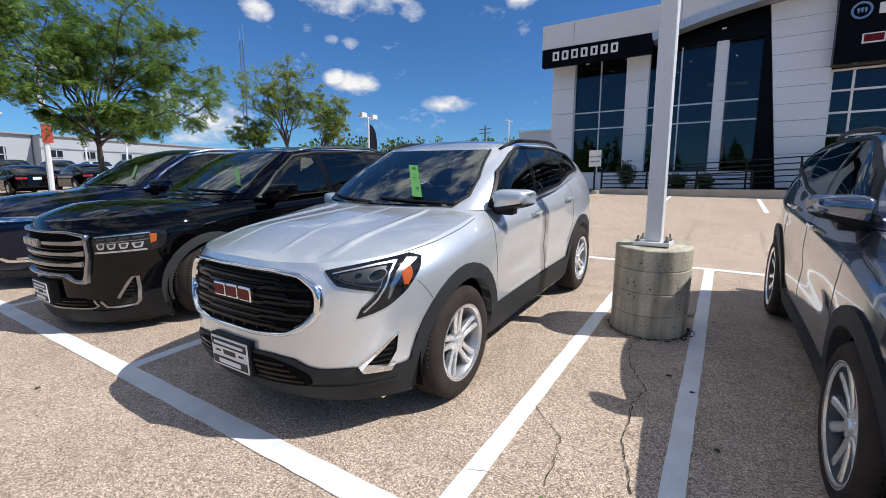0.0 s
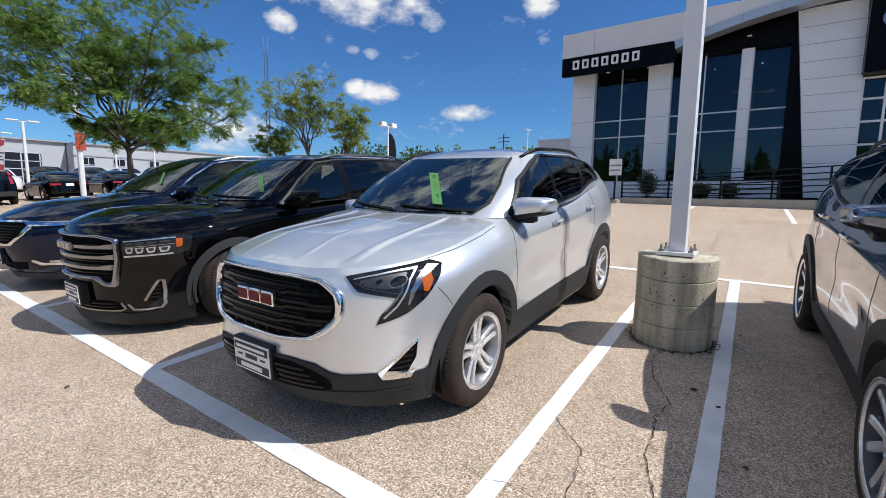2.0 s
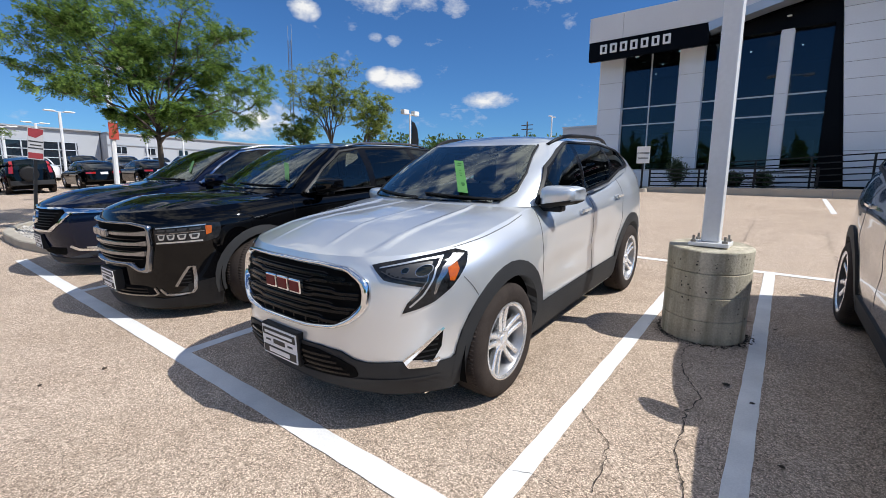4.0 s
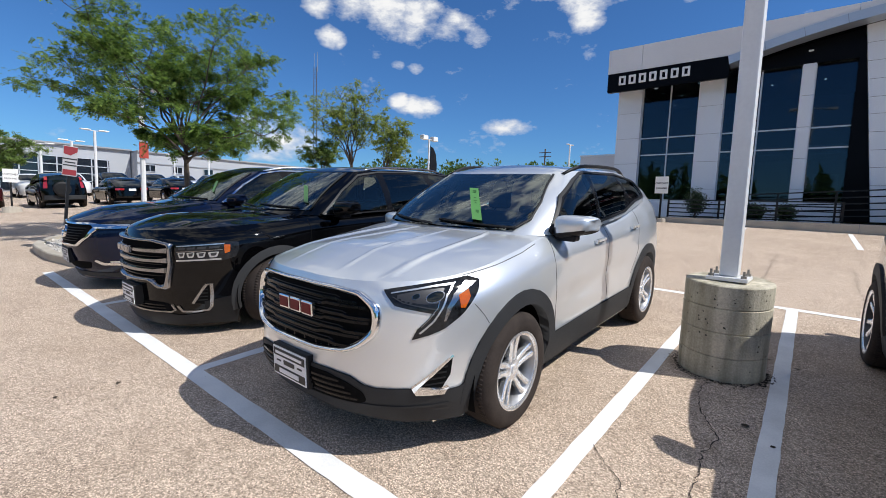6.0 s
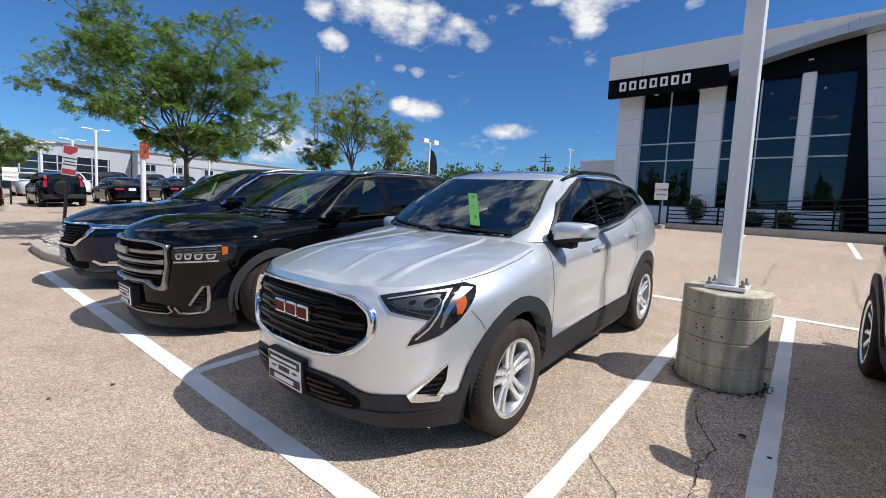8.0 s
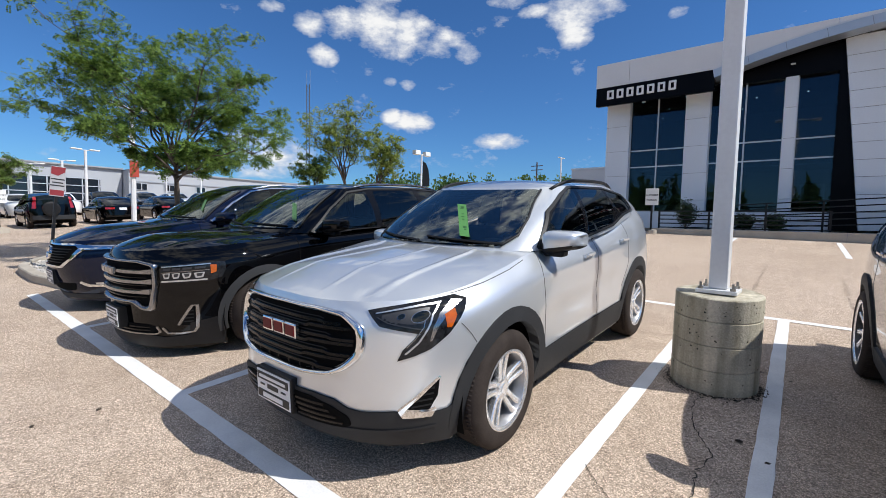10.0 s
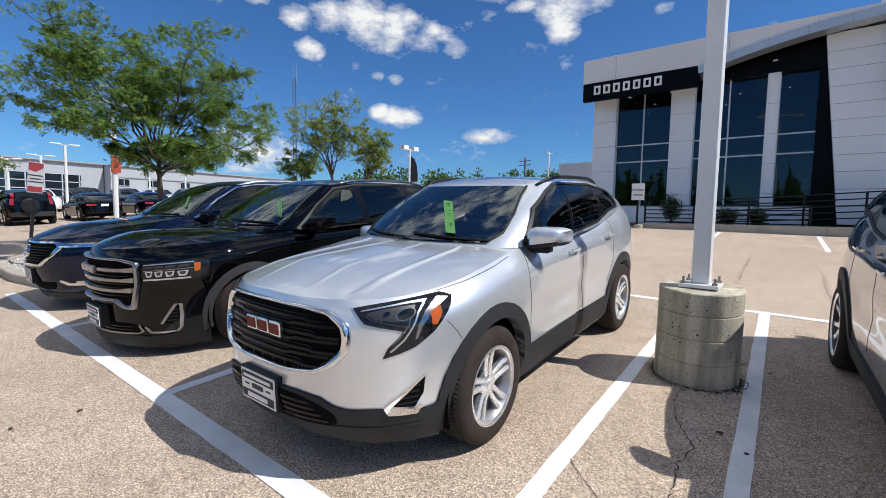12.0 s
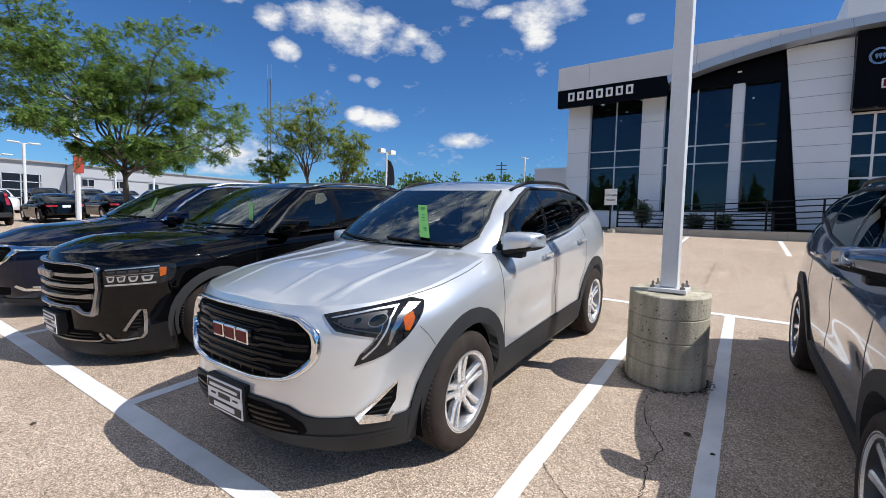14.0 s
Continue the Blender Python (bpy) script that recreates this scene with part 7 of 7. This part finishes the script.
def far_car(x, y, turn, paint_mat, label, kind="suv", k=1.0, spare=False):
    """A parked car seen from some way off, mostly from behind."""
    if kind == "suv":
        c = dict(SILVER)
        c.update(seen_into=False, roof_rear=3.50, nfront=3.2, crease=lambda a, b: 0.0, belt_w=[(0.2, 0.84), (1.0, 0.86), (3.0, 0.86), (3.7, 0.82)], roof_w=[(1.1, 0.60), (1.6, 0.66), (2.5, 0.66), (3.5, 0.62)])
    else:
        c = dict(SILVER)
        c.update(seen_into=False, crease=lambda a, b: 0.0, rear=3.75, roof_rear=2.75, roof_y=1.15, shoulder=[(-0.95, 0.74), (-0.3, 0.82), (0.5, 0.92), (1.5, 0.95), (2.6, 0.98), (3.2, 1.02), (3.75, 0.98)],
                 roof_z=[(1.1, 1.36), (1.7, 1.41), (2.3, 1.38), (2.75, 1.30)], screen=[(-0.68, 0.97), (0.68, 0.97), (0.56, 1.33), (-0.56, 1.33)], nose=[(0.2, 0.1), (0.5, 0.0), (0.8, 0.05)],
                 glass=[("door_glass", [(0.85, 0.98), (1.3, 1.32), (1.75, 1.36), (1.8, 0.99)]), ("rear_door_glass", [(1.85, 1.36), (2.35, 1.32), (2.75, 1.06), (1.87, 0.99)])])
    car = thing("parked_car", label, "car", LOT @ pose(x, y, 0, 0, 0, turn) @ Matrix.Scale(k, 4), group="parked cars across the lot")
    sh = Shell(c)
    bm = sh.lay(bmesh.new(), sh.side, True)
    for yw in (0.0, c["base"]):
        gone = [f for f in bm.faces if math.hypot(f.calc_center_median().y - yw, f.calc_center_median().z - c["hub"]) < 0.39 and abs(f.calc_center_median().x) > 0.5]
        bmesh.ops.delete(bm, geom=gone, context="FACES")
    bmesh.ops.recalc_face_normals(bm, faces=bm.faces)
    part("body", bm, paint_mat, car, smooth=True)
    part("bonnet", sh.lay(bmesh.new(), sh.hood), paint_mat, car, smooth=True)
    part("cabin", sh.lay(bmesh.new(), sh.cabin, True), paint_mat, car, smooth=True)
    part("roof", sh.lay(bmesh.new(), sh.roof), paint_mat, car, smooth=True)
    part("underbody", box(-0.72, 0.72, -0.2, 3.3, 0.22, 0.42), M["well"], car)
    for mode in ("left", "right"):
        for nm, poly in c["glass"]:
            part(nm, sh.patch(rounded(poly, 0.03), mode, 0.007, res=0.08), M["car_glass"], car)
    part("windscreen", sh.patch(c["screen"], "face", 0.006, res=0.1), M["car_glass"], car)
    if kind == "suv":
        part("rear_glass", sh.patch(rounded([(-0.58, 1.12), (0.58, 1.12), (0.52, 1.52), (-0.52, 1.52)], 0.05), "back", 0.008, res=0.08), M["car_glass"], car)
        for sx in (-1, 1):
            part("tail_lamp", sh.patch([(sx * 0.62, 0.95), (sx * 0.76, 0.95), (sx * 0.68, 1.48), (sx * 0.58, 1.48)][::sx], "back", 0.012, res=0.06), M["tail_red"], car)
        part("bumper", sh.patch([(-0.76, 0.42), (0.76, 0.42), (0.76, 0.62), (-0.76, 0.62)], "back", 0.03, 0.05, res=0.1), M["cladding"], car)
    else:
        part("rear_glass", sh.patch(rounded([(-0.50, 1.06), (0.50, 1.06), (0.44, 1.28), (-0.44, 1.28)], 0.05), "back", 0.008, res=0.08), M["car_glass"], car)
        for sx in (-1, 1):
            part("tail_lamp", sh.patch([(sx * 0.36, 0.80), (sx * 0.74, 0.80), (sx * 0.74, 0.90), (sx * 0.36, 0.89)][::sx], "back", 0.012, res=0.06), M["tail_red"], car)
    part("number_plate", sh.patch([(-0.16, 0.76), (0.16, 0.76), (0.16, 0.88), (-0.16, 0.88)], "back", 0.02, 0.01, res=0.1), M["plate"], car)
    if spare:
        sp = part("spare_wheel_cover", lathe([(0.0, 0.0), (0.33, 0.0), (0.345, 0.06), (0.33, 0.18), (0.26, 0.20), (0.0, 0.21)], 32), M["trim"], car, smooth=False, m=pose(0.12, 3.66, 0.92, -90, 0, 0))
    ty = lathe([(0.20, -0.10), (0.34, -0.11), (0.36, -0.07), (0.36, 0.07), (0.34, 0.11), (0.20, 0.10), (0.18, 0.04), (0.0, 0.05)], 28)
    bmesh.ops.transform(ty, matrix=Matrix.Rotation(radians(90), 4, "Y"), verts=ty.verts)
    me = mesh_of("wheel", ty, M["rubber"], True)
    cap = lathe([(0.19, 0.085), (0.185, 0.10), (0.05, 0.075), (0.0, 0.08)], 20)
    bmesh.ops.transform(cap, matrix=Matrix.Rotation(radians(90), 4, "Y"), verts=cap.verts)
    mc = mesh_of("rim", cap, M["alloy"], True)
    for yw in (0.0, c["base"]):
        for sx in (1, -1):
            o = new("wheel", me); o.parent = car
            o.matrix_basis = pose(sx * 0.79, yw, 0.36, 0, 0, 0 if sx > 0 else 180)
            r = new("rim", mc); r.parent = o
    return car


far_car(-28.8, 2.5, -90, M["black"], "black boxy SUV with a covered spare wheel behind", spare=True)
far_car(-29.5, 5.4, -90, M["black"], "black saloon parked beside the boxy SUV", "saloon", 1.0)
far_car(-30.0, 8.2, -90, M["black"], "black saloon in the far row under the trees", "saloon")
far_car(-30.6, 11.0, -88, M["grey_paint"], "dark grey SUV in the far row")
far_car(-30.5, -0.2, -92, M["maroon"], "dark maroon saloon in the far row", "saloon")
far_car(-33.5, -2.8, -92, M["grey_paint"], "grey saloon at the end of the far row", "saloon")
far_car(-40.0, 3.4, 90, M["white_paint"], "white SUV in the row behind")
far_car(-40.5, 8.6, 90, M["black"], "black SUV in the row behind", "suv", 1.1)
far_car(-41.0, 11.6, 90, M["grey_paint"], "grey SUV in the row behind", "suv", 1.05)
far_car(-41.2, 5.9, 90, M["white_paint"], "white SUV among dark cars in the row behind", "suv", 1.05)
far_car(-39.6, 0.4, 90, M["silver"], "silver saloon in the row behind", "saloon")
far_car(-41.8, 14.4, 90, M["silver"], "silver SUV under the far trees", "suv")
far_car(-31.0, 13.9, -88, M["black"], "black saloon at the end under the trees", "saloon")
far_car(-12.6, 9.6, 0, M["white_paint"], "white van-like SUV parked beyond the island", "suv", 1.12)


def far_building():
    b = thing("showroom", "long grey showroom with a band of windows across the lot", "showroom")
    slab(b, "wall", -70, -57.5, 0.5, 6.25, -30, 13.9, M["far_wall"])
    slab(b, "window_back", -57.49, -57.4, 1.4, 5.0, -28, 11.9, M["dark_glass"])
    for i in range(29):
        y = -28 + 1.42 * i
        part("mullion", box(-57.42, -57.33, y - 0.05, y + 0.05, 1.4, 5.0), M["mullion"], b)
    for z in (2.6, 3.4, 4.2, 5.0):
        part("transom", box(-57.42, -57.33, -28, 11.9, z - 0.04, z + 0.04), M["mullion"], b)
    slab(b, "cornice", -70.2, -57.2, 6.25, 6.4, -30.2, 14.0, M["far_grey"])
    w = thing("workshop", "pale workshop wing with small square windows", "workshop")
    slab(w, "wall", -70, -55.5, 0.5, 6.1, 14.0, 46, M["far_wall"])
    slab(w, "base_band", -55.49, -55.4, 4.9, 5.0, 14.0, 46, M["far_grey"])
    slab(w, "cornice", -70.2, -55.3, 6.1, 6.25, 14.02, 46.2, M["far_grey"])
    for y in (15.2, 18.0, 21.5, 25.0, 28.5, 32.0):
        wd = part("window", box(-55.5, -55.42, y - 0.55, y + 0.55, 4.0, 4.8), M["mullion"], w)
        for sy in (-1, 1):
            part("pane", box(-55.41, -55.40, y + sy * 0.27 - 0.23, y + sy * 0.27 + 0.23, 4.06, 4.74), M["dark_glass"], wd)


far_building()


def lot_lamp(x, y, top, label="white lot lamp with flat twin heads", boxy=False, banner=None):
    z0 = ground_z(x, y)
    p = thing("lot_lamp", label, "lamp post", Matrix.Translation((x, y, z0)), group="lot lamps")
    h = top - z0
    part("shaft", tube([(0, 0, 0), (0, 0, h)], 0.09, 8), M["pole"], p)
    part("base", lathe([(0.25, 0), (0.25, 0.4), (0.0, 0.42)], 14), M["kerb"], p)
    part("arm", box(-0.03, 0.03, -0.5, 0.5, h - 0.01, h + 0.03), M["pole"], p)
    for sy in (-1, 1):
        if boxy:
            part("head", box(-0.25, 0.25, sy * 0.75 - 0.35, sy * 0.75 + 0.35, h - 0.1, h + 0.32, 0.03), M["pole"], p)
        else:
            part("head", box(-0.18, 0.18, sy * 0.52 - 0.30, sy * 0.52 + 0.30, h + 0.02, h + 0.09, 0.03), M["pole"], p)
    if banner:
        part("banner", box(0.10, 0.13, -0.14, 0.16, banner[0] - z0, banner[1] - z0, 0.005), M["banner_orange"], p)


for lx, ly, lz in ((-42.3, 4.1, 4.9), (-42.1, 5.9, 5.3), (-36.8, 6.2, 5.7), (-49.7, 15.7, 5.6), (-44.0, 16.8, 6.6), (-39.0, 1.2, 3.9)):
    lot_lamp(lx, ly, lz)
lot_lamp(-17.6, 3.45, 5.3, "white lot lamp with an orange banner beside the tree", False, (2.75, 3.35))
lot_lamp(-27.7, 31.2, 7.9, "tall lot lamp with two boxy heads", True)
lot_lamp(-22.3, 52.4, 9.7, "far lot lamp beyond the cars")


def build_signs():
    g = thing("sale_sign", "red and white sale sign on a slanting dark post", "sign", Matrix.Translation((-9.6, -0.36, ground_z(-9.6, -0.36))) @ pose(0, 0, 0, -5, 0, 0) @ Matrix.Diagonal((1, 0.85, 1, 1)))
    part("post", box(-0.03, 0.03, -0.03, 0.03, 0.05, 1.62), M["black_metal"], g)
    board = part("board", box(0.03, 0.045, -0.14, 0.14, 1.55, 2.16, 0.006), M["sign_grey"], g)
    part("red_field", prism([(-0.13, 2.15), (0.13, 2.15), (0.13, 2.06), (0.0, 1.97), (-0.13, 2.0)], "x", 0.046, 0.049), M["banner_red"], board)
    part("red_field", box(0.046, 0.049, -0.13, 0.13, 1.57, 1.68), M["banner_red"], board)
    for z, w in ((1.90, 0.26), (1.83, 0.20), (1.77, 0.26)):
        part("writing", box(0.046, 0.049, -w / 2, w / 2, z - 0.012, z + 0.012), M["ink"], board)
    f = thing("parking_sign", "white customer parking sign in the far row", "sign", Matrix.Translation((-23.6, 0.40, ground_z(-23.6, 0.4))))
    part("post", box(-0.03, 0.03, -0.03, 0.03, -0.05, 1.75), M["black_metal"], f)
    part("board", box(0.03, 0.05, -0.24, 0.24, 1.25, 1.80, 0.006), M["sign_white"], f)
    for z, word in ((1.55, "CUSTOMER"), (1.38, "PARKING")):
        cu = bpy.data.curves.new("lettering", "FONT")
        cu.body, cu.size, cu.align_x, cu.extrude = word, 0.095, "CENTER", 0.001
        cu.materials.append(M["ink"])
        o = new("lettering", cu)
        o.parent = f
        o.matrix_basis = pose(0.053, 0, z, 90, 0, 90)
    part("foot", lathe([(0.35, -0.05), (0.28, 0.22), (0.0, 0.26)], 16), M["kerb"], f)
    # black feather flag
    fl = thing("feather_flag", "black feather flag on a thin pole", "flag", Matrix.Translation((-24.3, 27.6, ground_z(-24.3, 27.6))))
    part("pole", tube([(0, 0, 0), (0, 0, 5.2)], 0.03, 6), M["black_metal"], fl)
    part("cloth", prism([(0.0, 5.15), (0.35, 4.95), (0.65, 4.4), (0.80, 3.5), (0.78, 2.9), (0.02, 2.9)], "y", -0.01, 0.01), M["ink"], fl)


build_signs()

# ---- distant trees, mast, wires ----
rt = (0.62, 0.785)
build_tree("far_tree", "open-crowned yellowish tree behind the car park", Matrix.Translation((-32.9, 25.7, 1.6)), side_tree((0, 0), 1.6, [(-3.6, 9.6, 0.9), (-2.5, 10.6, 1), (-1.2, 11.6, 1), (0.3, 12.0, 1), (1.6, 11.2, 1), (2.6, 10.0, 1), (-2.4, 8.6, 0.9), (1.6, 9.2, 1), (0.2, 10.2, 1), (-1.0, 9.6, 1)], rt, 21, 2.0), 0.20, 3.4, M["leaf_yellow"], 5200, 0.27, 31, 0.55, "far trees")
build_tree("far_tree", "rounded yellow-green tree behind the car park", Matrix.Translation((-31.0, 28.2, 1.6)), side_tree((0, 0), 1.6, [(0.6, 9.6, 1), (1.4, 9.0, 1), (2.2, 8.2, 1), (2.6, 7.0, 0.9), (0.8, 8.4, 1), (1.6, 7.4, 1), (1.2, 6.2, 0.9), (-0.3, 8.6, 1)], rt, 22, 1.6), 0.17, 3.0, M["leaf_yellow"], 4600, 0.26, 32, 0.6, "far trees")
build_tree("far_tree", "low bright green tree behind the car park", Matrix.Translation((-34.5, 23.3, 1.6)), side_tree((0, 0), 1.6, [(-1.6, 6.4, 0.8), (-0.8, 7.2, 1), (0.4, 7.0, 1), (1.4, 6.3, 0.9), (-1.2, 5.6, 0.8), (0.8, 5.6, 0.8), (0, 6.2, 1)], rt, 23, 1.2), 0.12, 2.6, M["leaf_far"], 4200, 0.24, 33, 0.6, "far trees")
build_tree("far_tree", "dense green tree at the edge of the far lot", Matrix.Translation((-37.8, 0.6, 0.8)), side_tree((0, 0), 0.8, [(-2.6, 4.4, 0.8), (-1.6, 5.2, 1), (-0.4, 5.3, 1), (0.8, 5.0, 1), (1.8, 4.4, 0.9), (2.4, 3.8, 0.8), (-1.8, 3.6, 0.8), (0.6, 3.6, 0.8), (1.6, 3.2, 0.8)], (0.1, 0.995), 24, 1.6), 0.16, 1.6, M["leaf_far"], 5600, 0.23, 34, 0.6, "far trees")


def far_woods():
    """The line of woods behind the lot, one clumped mass."""
    rnd = random.Random(77)
    bm = bmesh.new()
    for i in range(270):
        behind = i >= 160
        a = radians(rnd.uniform(125, 235) if behind else rnd.uniform(-50, 8))
        d = rnd.uniform(115, 170)
        x, y = 2.2 + math.sin(a) * d, -2.3 + math.cos(a) * d
        h = rnd.uniform(8.2, 12.3) * d / 130 * (1.7 if behind else 1.0)
        w = rnd.uniform(3.0, 5.5) * (1.5 if behind else 1.0)
        for _ in range(260):
            v = Vector((rnd.gauss(0, 0.36), rnd.gauss(0, 0.36), rnd.random() ** 0.55))
            c = Vector((x + v.x * w, y + v.y * w, (-6.0 if behind else 2.0) + (0.05 + 0.95 * v.z * max(0.3, 1 - 0.8 * abs(v.x))) * h * 1.12))
            q = Euler((rnd.uniform(0, 3), rnd.uniform(0, 3), rnd.uniform(0, 3))).to_matrix()
            s = rnd.uniform(0.3, 0.65) * (1.6 if behind else 1.0)
            bm.faces.new([bm.verts.new(c + q @ Vector(p) * s) for p in ((-1, 0, 0), (0, -0.7, 0.2), (1, 0, 0), (0, 0.7, 0.2))])
    tagged(part("far_woods", bm, M["leaf_woods"]), "low line of far woods", "trees", kind="stuff")


far_woods()


def build_mast():
    t = thing("radio_mast", "tall thin grey lattice mast far off", "mast", Matrix.Translation((-122, 82, 2)))
    for k in range(8):
        z0, z1 = 41.5 * k / 8, 41.5 * (k + 1) / 8
        bm = bmesh.new()
        for a in (0, 2.094, 4.189):
            tube([(0.6 * math.cos(a), 0.6 * math.sin(a), z0), (0.6 * math.cos(a), 0.6 * math.sin(a), z1)], 0.11, 4, bm)
        for j in range(4):
            for a in (0, 2.094, 4.189):
                za, zb = z0 + (z1 - z0) * j / 4, z0 + (z1 - z0) * (j + 1) / 4
                tube([(0.6 * math.cos(a), 0.6 * math.sin(a), za), (0.6 * math.cos(a + 2.094), 0.6 * math.sin(a + 2.094), zb)], 0.04, 3, bm)
        part("section", bm, M["mast_grey"], t)
    for a in (-0.9, 0.9):
        part("whip", tube([(a, 0, 40), (a, 0, 46.0)], 0.06, 4), M["far_grey"], t)
    u = thing("utility_pole", "wooden utility pole with crossarms", "utility pole", Matrix.Translation((-34.2, 68.9, 1.6)))
    part("pole", tube([(0, 0, 0), (0, 0, 10.2)], 0.13, 6), M["bark"], u)
    for z in (9.6, 8.9):
        part("crossarm", box(-1.1, 1.1, -0.06, 0.06, z - 0.06, z + 0.06), M["bark"], u)


build_mast()
